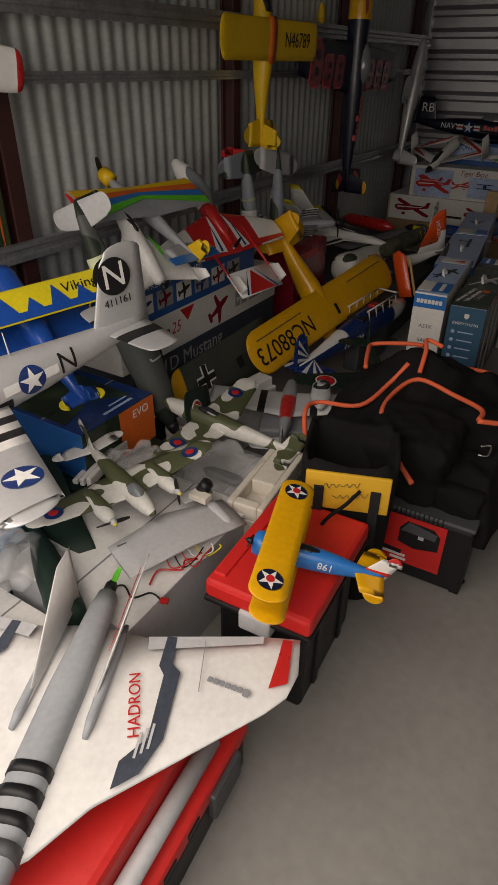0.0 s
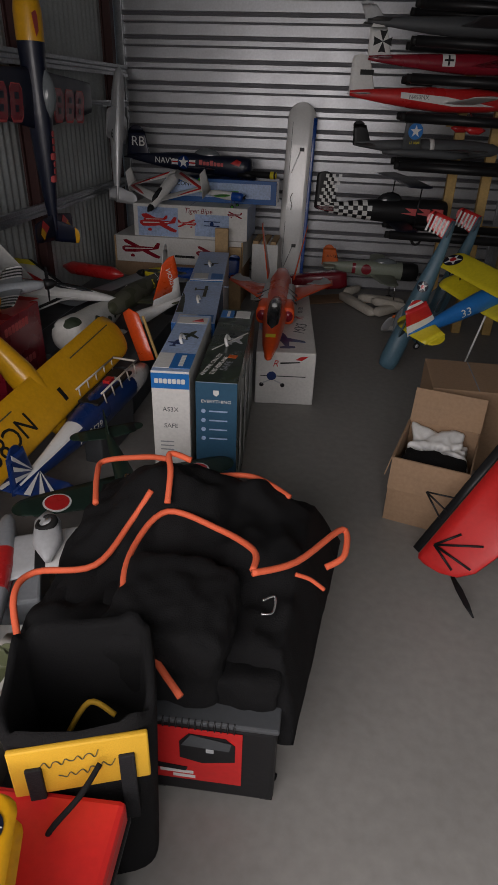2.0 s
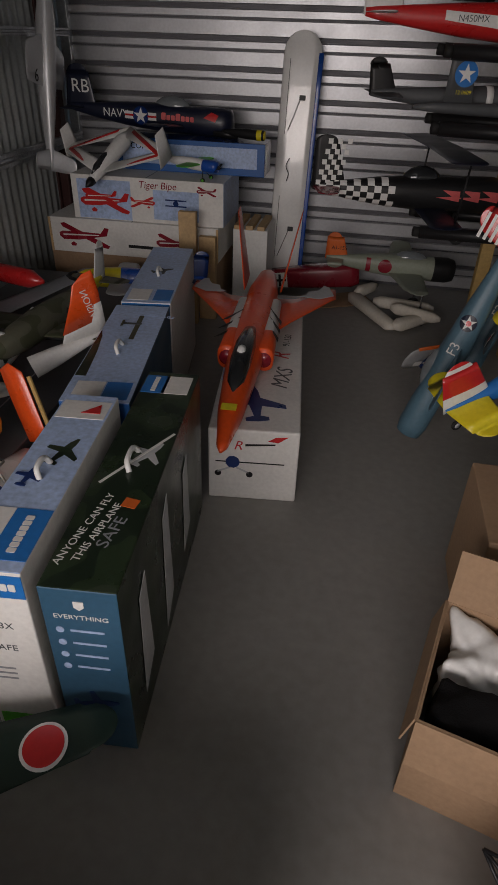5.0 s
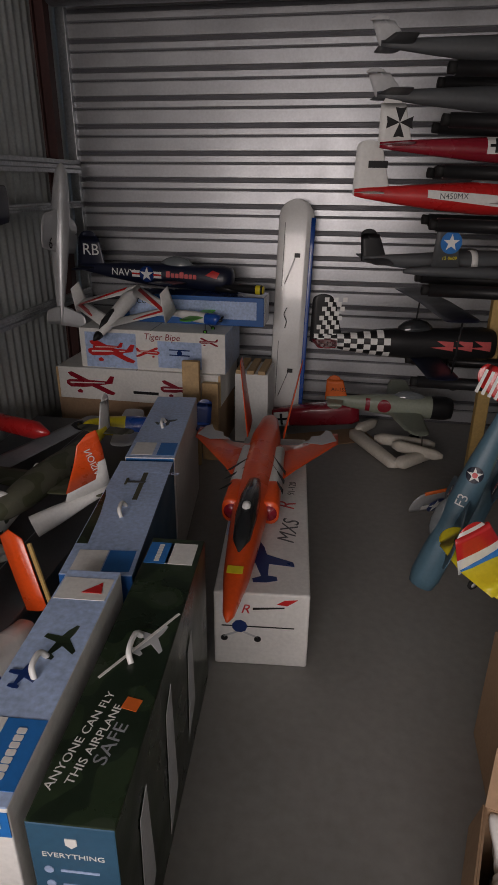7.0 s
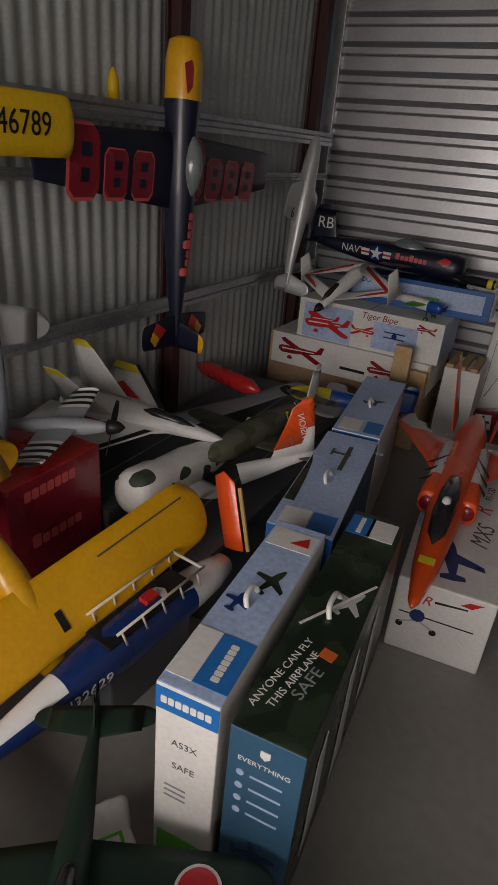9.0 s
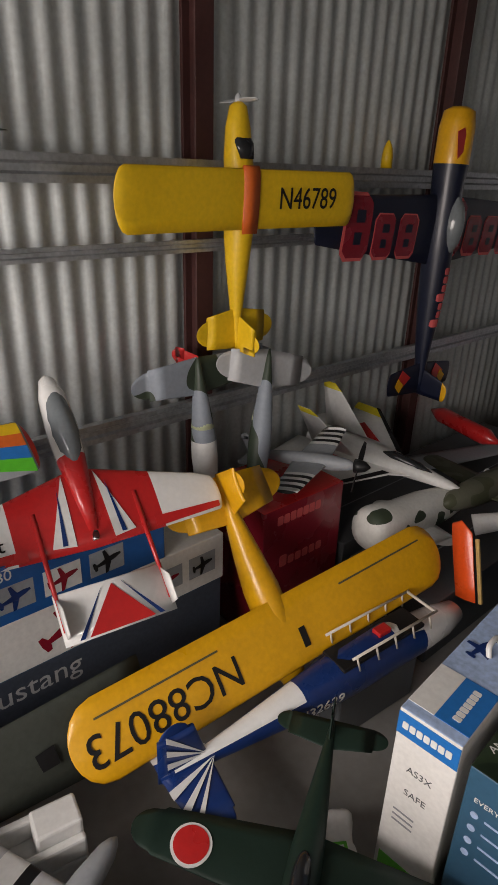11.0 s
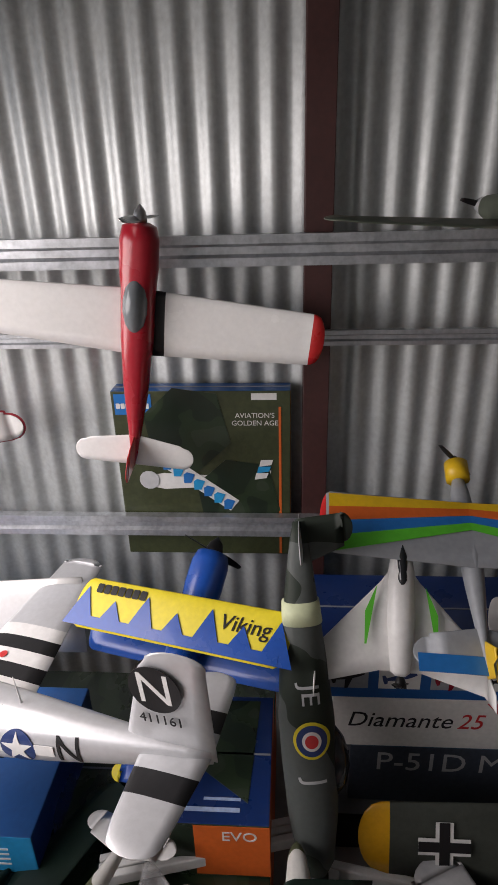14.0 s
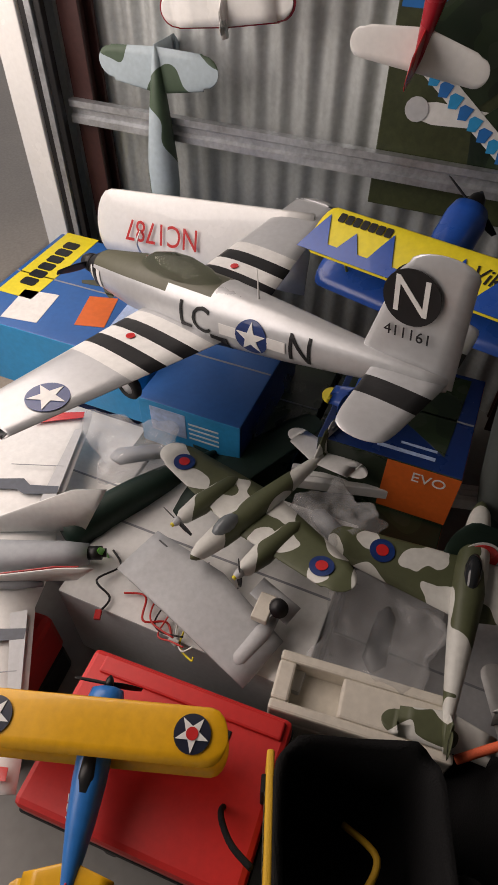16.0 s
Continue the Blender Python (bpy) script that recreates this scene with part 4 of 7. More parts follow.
# hung on the wall, noses up
WALLUP = ((0, 0, 1), (0, -1, 0))
q = Plane("low_wing_model", "red low-wing sport model with white wings hung on the wall", basis((0.24, -0.51, 1.69), (0, 0.12, 0.99), (0, -0.99, 0.09)), 0.7, 1.04, RADIAL, 0.05, CRIMSON)
q.wing(0.19, 0.14, 0.08, 0.015, -0.3, 0.03, 0.12, [WHITE_GLOSS, RED, BLACK], lambda s, y: 1 if s > 0.92 else (2 if s < 0.16 and y < 0 else 0), 0.03, n=14)
q.tail(0.36, 0.1, 0.11, 0.12, WHITE_GLOSS, RED)
q.canopy(-0.04, 0.12, 0.05, 0.034, 0.03, CANOPYGREY)
propeller(q.ob, 0.262, 0.12, 2, 0, STEEL, 80, smat=STEEL, spinner=0.02)
q = Plane("high_wing_model", "white high-wing model with red edging hung on the wall", basis((0.2, -1.18, 1.8), (0, -0.14, 0.99), (0, -0.99, -0.14)), 0.82, 1.0, CUB, 0.05, WHITE_GLOSS)
part("wing", panel(half(0.03, 0.4, 0.2, 0.15, 0.08, 0.02, 0.06, 0.02, 0.1, 6, 0.05)), WHITE_GLOSS, q.ob)
patch("red_stripe", [(-0.02, 0.12), (-0.02, 0.2), (-0.3, 0.035), (-0.3, 0.02)], DKRED, q.ob, Matrix.Translation((0, 0, 0.045)))
q.tail(0.4, 0.12, 0.05, 0.1, WHITE_GLOSS, WHITE_GLOSS, tip=0.05)
part("red_rim", panel(mirror(half(0, 0.206, 0.128, 0.092, q.xe + 0.124, 0.03, q.zt - 0.004, 0, 0.02, 4, 0.05))), DKRED, q.ob)
q = Plane("fighter_fuselage", "blue-grey and green camouflaged fighter hung tail up on wall", basis((0.2, -1.36, 0.8), (0.05, 0.02, -1), (0, -1, 0)), 0.62, 0.6, r=0.05, body=RAFTAIL)
q.tail(0.42, 0.13, 0.15, 0.14, RAFTAIL, RAFTAIL, tip=0.05)

# loose white wing behind the fighter
m = basis((0.3, -1.2, 0.69), (-0.35, -0.05, 0.93), (0.05, -0.97, -0.22))
o = thing("loose_wing", "white loose model wing with red registration letters", "model wing", m, "loose wings")
part("wing_skin", panel(half(-0.42, 0.4, 0.26, 0.22, 0.12, 0.02, 0, 0, 0.1, 8, 0.06)), WHITE_GLOSS, o)
lettering("NC1787", 0.105, RED, o, Matrix.Translation((-0.02, 0.12, 0.022)) @ Matrix.Rotation(radians(90), 4, "Z"), 0.8)
part("float_fitting", tube([(-0.1, 0.2, 0.02), (-0.06, 0.2, 0.05), (-0.02, 0.2, 0.03)], 0.003), STEEL, o)

# display box with biplane print behind the girt
b = carton("display_box", "large olive printed box showing a blue and white biplane", (0.03, -0.66, 0.82), (0.108, -0.085, 1.43), [CARDBLUE, OLIVECARD, OLIVECARD, ORANGEF, OLIVECARD, OLIVECARD])
patch("blue_header", rect_pts(0.12, 0.07), MIDBLUE, b, face_x(0.108, -0.59, 1.385))
mark("CCCCCCC", 0.026, WHITE, b, face_x(0.11, -0.59, 1.38))
patch("printed_fuselage", [(-0.2, -0.02), (-0.15, -0.03), (0.0, -0.022), (0.2, -0.008), (0.21, 0.04), (0.17, 0.045), (0.15, 0.012), (0.0, 0.022), (-0.15, 0.03), (-0.2, 0.02)], WHITE, b, face_x(0.108, -0.36, 1.11))
for k in range(8):
    patch("printed_scallop", [(-0.012, -0.02), (0.012, -0.02), (0.026, 0.012), (0.0, 0.02), (-0.012, 0.012)], MIDBLUE if k % 2 else CYANCARD, b, face_x(0.1125, -0.53 + 0.033 * k, 1.2 - 0.025 * k))
patch("printed_wing", rect_pts(0.34, 0.05), WHITE, b, face_x(0.1105, -0.41, 1.12) @ Matrix.Rotation(radians(-37), 4, "Z"))
for k in range(3):
    patch("printed_scallop", [(-0.02, -0.012), (0.02, -0.006), (0.026, 0.012), (-0.014, 0.012)], CYANCARD if k % 2 else WHITE, b, face_x(0.1105, -0.185 + 0.008 * k, 1.13 + 0.024 * k))
patch("printed_engine", disc_pts(0.034, 14), LTGREY, b, face_x(0.1105, -0.56, 1.115))
for k in range(2):
    patch("olive_foliage", [(-0.12, -0.1), (0.02, -0.16), (0.14, -0.05), (0.1, 0.12), (-0.04, 0.14), (-0.14, 0.05)], GREENCARD, b, face_x(0.1082, -0.42 + 0.16 * k, 1.3 - 0.25 * k))
patch("orange_strip", rect_pts(0.008, 0.55), ORANGEF, b, face_x(0.108, -0.12, 1.1))
for k, t in enumerate(("AVIATION'S", "GOLDEN AGE")):
    lettering(t, 0.024, WHITE, b, face_x(0.108, -0.2, 1.345 - 0.026 * k))
patch("white_label", rect_pts(0.08, 0.022), WHITE, b, face_x(0.108, -0.17, 1.41))

# yellow trainer hung nose up
q = Plane("high_wing_model", "yellow high-wing trainer model hung nose up on the wall", basis((0.25, 1.745, 1.77), (0, 0.0, 1), (0, -1, 0)), 0.86, 1.09, CUB, 0.05, YELLOW)
q.wing(0.2, 0.2, 0.1, 0.0, 1.35, 0.015, 0.1, YELLOW, tip=0.04)
part("wing_saddle", panel([[-0.035, 0.11, -0.115, 0.072, 0.11], [0.035, 0.11, -0.115, 0.072, 0.11]]), ORANGEF, q.ob)
lettering("N46789", 0.108, BLACK, q.ob, Matrix.Translation((0.0, -0.28, 0)) @ Matrix.Rotation(radians(-90), 4, "Z"), 0.85, q.top())
q.tail(0.38, 0.16, 0.14, 0.15, YELLOW, YELLOW, tip=0.09)
part("windscreen", loft([(0.13, 0.03, 0.01, 0.05), (0.18, 0.04, 0.02, 0.03), (0.22, 0.03, 0.01, 0.01)], 12), CANOPY, q.ob)
propeller(q.ob, 0.31, 0.1, 2, -0.005, LTGREY, 90, spinner=0.014, smat=LTGREY)

o = thing("nose_cone", "small yellow plastic nose cone standing on the wall girt", "model part", Matrix.Translation((0.13, 2.74, 1.895)))
cone = loft([(0.0, 0.026, 0.026, 0), (0.05, 0.026, 0.026, 0), (0.085, 0.02, 0.02, 0), (0.11, 0.009, 0.009, 0), (0.118, 0.002, 0.002, 0)], 16, 2)
bmesh.ops.transform(cone, matrix=Matrix.Rotation(radians(-90), 4, "Y"), verts=cone.verts[:])
part("cone_shell", cone, YELLOW, o)

# navy aerobatic plane hung nose up
q = Plane("aerobatic_model", "navy aerobatic model with yellow cowl hung nose up on wall", basis((0.3, 3.0, 1.67), (0, 0.03, 1), (0, -1, 0.03)), 1.36, 1.78, RADIAL, 0.075, [NAVY, CUBY], mats=[1, 1, 1, 0, 0, 0, 0, 0, 0])
q.wing(0.33, 0.19, 0.12, 0.03, -0.1, 0.0, 0.1, NAVY, tip=0.02)
tf = q.top()
for s, y in (("Ccc", 0.42), ("Cccc", -0.42)):
    mark(s, 0.4, PINK, q.ob, Matrix.Translation((-0.03, y, 0)) @ R90, 0.85, tf)
    mark(s, 0.36, DKRED, q.ob, Matrix.Translation((-0.03, y, 0.002)) @ R90, 0.9, tf, slot=NAVY)
mark("CccCccc", 0.1, PINK, q.ob, Matrix.Translation((-0.34, 0, 0.0)), 0.8, lambda co: Vector((co[0], co[1], q.at(co[0])[2] + q.at(co[0])[1] * max(1 - (abs(co[1]) / max(q.at(co[0])[0], 0.01)) ** 2.3, 0.02) ** 0.43 + 0.002 + co[2])))
q.tail(0.56, 0.17, 0.17, 0.15, NAVY, [NAVY, CUBY], tip=0.02, fbays=lambda s: 1 if s > 0.8 else 0)
for sy in (0.19, -0.19):
    patch("yellow_mark", [(0, -0.03), (0.04, 0.02), (0.0, 0.04), (-0.04, 0.0)], CUBY, q.ob, Matrix.Translation((q.xe + 0.07, sy, q.zt + 0.0115)))
for sy in (0.15, -0.15):
    patch("red_mark", [(0, -0.05), (0.05, 0.03), (0.0, 0.06), (-0.05, 0.02)], RED, q.ob, Matrix.Translation((q.xe + 0.1, sy, q.zt + 0.009)))
q.canopy(-0.15, 0.12, 0.06, 0.045, 0.06, CANOPYGREY)
patch("cowl_mark", [(0, -0.05), (0.07, 0.0), (0.05, 0.05), (-0.06, 0.02)], RED, q.ob, Matrix.Translation((0.33, 0.05, 0.072)))

# two fighters standing nose down under the yellow trainer
q = Plane("fighter_fuselage", "grey-green fighter standing nose down with red fin", basis((0.3, 1.56, 0.82), (0.06, 0.02, -1), (0, -1, -0.05)), 0.62, 0.5, r=0.05, body=[WHITE, RAFCAMO], mats=[0, 0, 0, 0, 0, 1, 1, 1, 1])
q.tail(0.58, 0.15, 0.17, 0.12, RAFCAMO, RED, tip=0.09)
w0 = q.at(-0.15)
part("masking_tape", loft([(-0.19, 0.03, 0.037, w0[2]), (-0.12, w0[0] + 0.004, w0[1] + 0.004, w0[2])], 20), TAPE, q.ob)
q = Plane("fighter_fuselage", "grey fighter standing nose down with flag on tailplane", basis((0.36, 1.8, 0.82), (0.12, -0.22, -0.95), (-0.1, -1, 0.2)), 0.62, 0.5, r=0.045, body=[RAFCAMO])
q.tail(0.5, 0.16, 0.14, 0.12, LTGREY, RAFCAMO, tip=0.09)
patch("flag_blue", rect_pts(0.03, 0.06), MIDBLUE, q.ob, Matrix.Translation((q.xe + 0.06, -0.1, q.zt + 0.008)))
patch("flag_red", rect_pts(0.03, 0.06), RED, q.ob, Matrix.Translation((q.xe + 0.09, -0.1, q.zt + 0.008)))
part("masking_tape", loft([(-0.16, 0.028, 0.034, 0.012), (-0.1, 0.038, 0.044, 0.008)], 20), TAPE, q.ob)

# big yellow high-wing plane tipped on its nose
q = Plane("high_wing_model", "golden yellow high-wing model tipped on its nose on floor", basis((0.87, 1.445, 0.38), (0.5, 0.02, -0.72), (0.12, 0.99, 0.07)), 0.8, 1.54, CUB, 0.06, CUBY, nf=0.27)
q.wing(0.25, 0.25, 0.13, 0.0, 1.3, 0.0, 0.12, CUBY, tip=0.1)
lettering("NC88073", 0.14, BLACK, q.ob, Matrix.Translation((0.02, -0.47, 0)) @ R90, 0.95, q.top())
patch("wing_slot", rect_pts(0.07, 0.025), BLACK, q.ob, Matrix.Translation((0.04, 0.05, 0)), 0, q.top())
for sy in (1, -1):
    patch("aileron_gap", rect_pts(0.006, 0.42), OLIVE, q.ob, Matrix.Translation((-0.06, sy * 0.47, 0)), 0, q.top())
q.tail(0.48, 0.18, 0.18, 0.17, CUBY, CUBY, tip=0.1)

# ---- front pile: jet, tool cases, bags, foam warbirds ----
# white delta jet on the red case
m = basis((1.4, -0.98, 0.37), (0.42, -0.91, 0.02), (0.91, 0.42, 0.0))
o = thing("delta_jet_model", "large white delta pusher jet model with black and red trim", "model aeroplane", m, "model aeroplanes")
part("fuselage", loft([(0.92, 0.01, 0.01, 0.0), (0.84, 0.034, 0.032, 0.0), (0.6, 0.046, 0.04, 0.01), (0.3, 0.046, 0.036, 0.015), (0.06, 0.034, 0.03, 0.02), (0.0, 0.026, 0.026, 0.02)], 18, 2.6), [GREY, BLACK], o)
for k in range(4):
    x = 0.5 + 0.05 * k
    part("nose_band", loft([(x, 0.049, 0.043, 0.012), (x + 0.024, 0.0485, 0.0425, 0.012)], 18, 2.6), BLACK if k < 3 else DKGREY, o)
wsec = [[0, 0.7, 0.1, 0, 0.045], [0.06, 0.66, 0.1, 0, 0.045], [0.14, 0.56, 0.115, 0, 0.05], [0.15, 0.55, 0.112, 0, 0.05], [0.47, 0.3, 0.072, 0, 0.05], [0.52, 0.25, 0.07, 0, 0.04], [0.545, 0.18, 0.07, 0, 0.03]]
part("wing", panel(mirror(wsec)), WHITE, o)
def on(x, y, lift=0.0):
    return Matrix.Translation((x, y, 0.0165 + lift))
for sy in (1, -1):
    patch("black_stripe", [(0.118, sy * 0.2), (0.118, sy * 0.226), (0.2, sy * 0.232), (0.222, sy * 0.256), (0.4, sy * 0.256), (0.48, sy * 0.225), (0.52, sy * 0.175), (0.46, sy * 0.175), (0.4, sy * 0.222), (0.235, sy * 0.218), (0.21, sy * 0.2)][::sy], CHARCOAL, o, on(0, 0))
    patch("panel_line", [(0.118, sy * 0.3), (0.118, sy * 0.302), (0.27, sy * 0.312), (0.27, sy * 0.31)][::sy], LABELGREY, o, on(0, 0))
    patch("grey_elevon", [(0.165, sy * 0.16), (0.125, sy * 0.152), (0.085, sy * 0.45), (0.108, sy * 0.45)][::-sy], LTGREY, o, on(0, 0, -0.0005))
    patch("red_tip", [(0.24, sy * 0.475), (0.22, sy * 0.52), (0.09, sy * 0.525), (0.09, sy * 0.5), (0.16, sy * 0.49)][::sy], RED, o, on(0, 0))
    part("fin", panel([[0, 0.34, 0.0, 0, 0.025], [0.13, 0.02, -0.07, 0, 0.03]], [0], True), WHITE, o, m=Matrix.Translation((0.02, sy * 0.075, 0.02)) @ Matrix.Rotation(radians(-18 * sy), 4, "X"))
    patch("red_fin_flash", [(0.2, 0.04), (0.03, 0.115), (-0.03, 0.115), (0.02, 0.04)], RED, o, Matrix.Translation((0.02, sy * 0.075, 0.02)) @ Matrix.Rotation(radians(-18 * sy), 4, "X") @ Matrix.Rotation(radians(90), 4, "X") @ Matrix.Translation((0, 0, 0.008)))
    part("side_duct", loft([(0.42, 0.006, 0.006, 0.02), (0.38, 0.011, 0.012, 0.022), (0.16, 0.011, 0.012, 0.022), (0.1, 0.006, 0.006, 0.02)], 12, 3), GREY, o, m=Matrix.Translation((0, sy * 0.085, 0)))
for k in range(3):
    patch("white_slot", [(-0.03, -0.003), (0.03, -0.003), (0.03, 0.003), (-0.03, 0.003)], LTGREY, o, on(0.42 - 0.012 * k, 0.205 + 0.012 * k, 0.002))
lettering("HADRON", 0.04, RED, o, on(0.32, 0.17) @ Matrix.Rotation(radians(195), 4, "Z"))
mark("Ccccccc", 0.03, LABELGREY, o, on(0.245, 0.37) @ Matrix.Rotation(radians(255), 4, "Z"))
propeller(o, -0.04, 0.075, 2, 0.025, GREENP, 65, spinner=0.012)
part("motor", rod((0.0, 0, 0.025), (-0.035, 0, 0.025), 0.018, n=14), BLACK, o)

# low red case with grey handle bar
m = Matrix.Translation((1.74, -1.3, 0)) @ Matrix.Rotation(radians(5), 4, "Z")
o = thing("tool_case", "low red plastic tool case with grey carrying bar", "tool case", m, "tool cases")
part("case_base", blockbm((-0.16, -0.32, 0.0), (0.15, 0.3, 0.13), 0.015), BLACK, o, smooth=False)
part("case_lid", blockbm((-0.165, -0.325, 0.13), (0.08, 0.305, 0.3), 0.02), REDPL, o, smooth=False)
part("side_rib", blockbm((0.1, -0.31, 0.13), (0.155, 0.31, 0.19), 0.012), REDPL, o, smooth=False)
part("carrying_bar", rod((0.105, -0.28, 0.22), (0.105, 0.2, 0.22), 0.024, n=18), LTGREY, o)
part("latch", blockbm((0.14, 0.1, 0.06), (0.17, 0.24, 0.16), 0.008), DKGREY, o, smooth=False)
for k in range(3):
    part("vent_slot", blockbm((0.15, -0.2 + 0.1 * k, 0.15), (0.158, -0.15 + 0.1 * k, 0.17), 0.002), BLACK, o, smooth=False)

# black crate with red lid
m = Matrix.Translation((1.765, -0.57, 0)) @ Matrix.Rotation(radians(3), 4, "Z")
o = thing("tool_crate", "black plastic tool crate with bright red lid", "tool crate", m, "tool cases")
part("crate_body", blockbm((-0.14, -0.2, 0.0), (0.14, 0.2, 0.37), 0.015), BLACK, o, smooth=False)
part("crate_lid", blockbm((-0.165, -0.235, 0.36), (0.165, 0.235, 0.425), 0.014), REDPL, o, smooth=False)
part("lid_rib", blockbm((-0.155, -0.2, 0.42), (-0.115, 0.22, 0.433), 0.005), REDPL, o, smooth=False)
part("lid_slot", blockbm((-0.1, 0.02, 0.423), (-0.08, 0.12, 0.428), 0.002), BLACK, o, smooth=False)
part("lid_rim", blockbm((-0.168, -0.238, 0.345), (0.168, 0.238, 0.362), 0.006), BLACK, o, smooth=False)
part("latch", blockbm((-0.05, -0.245, 0.3), (0.05, -0.2, 0.37), 0.008), LTGREY, o, smooth=False)
for k in (-0.1, 0.1):
    part("body_rib", blockbm((0.135, k - 0.015, 0.02), (0.15, k + 0.015, 0.34), 0.005), BLACK, o, smooth=False)

# yellow biplane on the crate
q = Plane("trainer_biplane_model", "yellow biplane trainer model with blue fuselage and star roundels", basis((1.79, -0.675, 0.515), (-0.93, -0.3, 0.16), (0.29, -0.95, 0.0)), 0.37, 0.5, RADIAL, 0.034, MIDBLUE, nf=0.24)
q.wing(0.095, 0.095, 0.045, 0.0, -0.9, 0.015, 0.1, CUBY, tip=0.03, name="lower_wing")
q.wing(0.1, 0.1, 0.06, 0.0, 1.75, 0.0, 0.1, CUBY, tip=0.035, name="upper_wing")
for sy in (1, -1):
    roundel(q.ob, Matrix.Translation((0.012, sy * 0.185, 0)) @ Matrix.Rotation(radians(90), 4, "Z"), 0.034, "reddot", q.top())
    for dx in (0.02, -0.03):
        part("strut", rod((dx, sy * 0.16, -0.03), (dx + 0.01, sy * 0.16, 0.055), 0.003), BLACK, q.ob)
    part("cabane_strut", rod((0.02, sy * 0.03, 0.02), (0.03, sy * 0.05, 0.056), 0.003), BLACK, q.ob)
q.tail(0.21, 0.085, 0.075, 0.075, CUBY, [CUBY, RED, WHITE], tip=0.03, fbays=lambda s: 1 if int(s * 12) % 2 else 2)
lettering("198", 0.03, WHITE, q.ob, flank(-0.12, 0.01, 1) @ Matrix.Rotation(radians(180), 4, "Z"), 1, q.side(1))
part("cockpit_rim", loft([(-0.02, 0.012, 0.006, 0.03), (-0.07, 0.016, 0.01, 0.028), (-0.1, 0.01, 0.006, 0.028)], 12), BLACK, q.ob)
propeller(q.ob, 0.095, 0.07, 2, 0, BLACK, 30, spinner=0.01)

# open tool bag
m = Matrix.Translation((1.77, -0.17, 0)) @ Matrix.Rotation(radians(20), 4, "Z")
o = thing("tool_bag", "open black fabric tool bag with yellow canvas front panel", "tool bag", m)
bm = bmesh.new()
rings = []
prof = [(0.0, 0.12, 0.13), (0.02, 0.14, 0.14), (0.3, 0.15, 0.145), (0.56, 0.16, 0.15), (0.6, 0.155, 0.145), (0.58, 0.14, 0.13), (0.35, 0.13, 0.12)]
for z, w, d in prof:
    rings.append([bm.verts.new((w * se(k * math.tau / 28, 5)[0], d * se(k * math.tau / 28, 5)[1], z + 0.012 * math.sin(k * 1.7) * (z > 0.3))) for k in range(28)])
for a, c in zip(rings, rings[1:]):
    for k in range(28):
        bm.faces.new((a[k], a[(k + 1) % 28], c[(k + 1) % 28], c[k]))
bm.faces.new(rings[0])
bm.faces.new(rings[-1])
part("bag_body", bm, FABRIC, o)
part("front_panel", blockbm((-0.135, -0.16, 0.43), (0.135, -0.146, 0.57), 0.004), BAGYEL, o, "yellow canvas panel with handwriting")
for k in range(2):
    part("handwriting", tube([(-0.075 + 0.008 * i + 0.03 * k, -0.1615, 0.522 - 0.04 * k + 0.011 * math.sin(i * 2.3 + k) * (1 if i % 3 else 0.4) + 0.0012 * i) for i in range(15)], 0.0011, 5), OLIVE, o)
for sx in (-0.09, 0.09):
    part("strap", blockbm((sx - 0.016, -0.168, 0.3), (sx + 0.016, -0.158, 0.52), 0.003), FABRIC2, o, smooth=False)
part("carry_handle", tube([(-0.09, -0.165, 0.36), (-0.1, -0.2, 0.3), (-0.06, -0.24, 0.44), (0.0, -0.22, 0.5), (0.04, -0.18, 0.53)], 0.006), FABRIC, o)
part("tool_clutter", tube([(-0.06, 0.0, 0.36), (0.0, 0.05, 0.42), (0.06, 0.02, 0.4)], 0.007), BAGYEL, o)

# large bag pile
o = thing("equipment_bag", "large black nylon equipment bag with orange piping, collapsed on itself", "equipment bag", Matrix.Translation((1.9, 0.3, 0)))
def cushion(lo, hi, seed, amp=0.02, n=12):
    bm = bmesh.new()
    bmesh.ops.create_cube(bm, size=2)
    bmesh.ops.subdivide_edges(bm, edges=bm.edges[:], cuts=n, use_grid_fill=True)
    for v in bm.verts:
        c = v.co.copy()
        e = 8
        k = (abs(c.x) ** e + abs(c.y) ** e + abs(c.z) ** e) ** (1 / e)
        c = c / k
        p = Vector([(lo[i] + hi[i]) / 2 + c[i] * (hi[i] - lo[i]) / 2 for i in range(3)])
        p += c * amp * noise.noise(p * 9 + Vector((seed, 0, 0))) + c * amp * 0.5 * noise.noise(p * 26 + Vector((seed, 3, 0)))
        p.z = max(p.z, lo[2])
        v.co = p
    return bm
part("lower_pocket", cushion((-0.05, -0.25, 0.0), (0.17, 0.42, 0.17), 1, 0.03, 20), FABRIC2, o)
part("middle_pocket", cushion((-0.07, -0.26, 0.14), (0.21, 0.42, 0.3), 2, 0.035, 20), FABRIC2, o)
part("upper_pocket", cushion((-0.09, -0.26, 0.27), (0.26, 0.42, 0.43), 3, 0.04, 20), FABRIC, o)
part("side_pack", cushion((-0.42, -0.16, 0.0), (0.0, 0.46, 0.46), 4, 0.03), FABRIC, o)
part("round_pouch", cushion((-0.16, -0.33, 0.3), (0.15, -0.03, 0.57), 9, 0.018, 20), FABRIC, o)
part("folded_pocket", cushion((-0.02, -0.3, 0.2), (0.27, -0.16, 0.32), 12, 0.022, 16), FABRIC2, o)
part("folded_pocket", cushion((0.0, -0.3, 0.31), (0.29, -0.18, 0.41), 14, 0.022, 16), FABRIC, o)
bm = bmesh.new()
N = 64
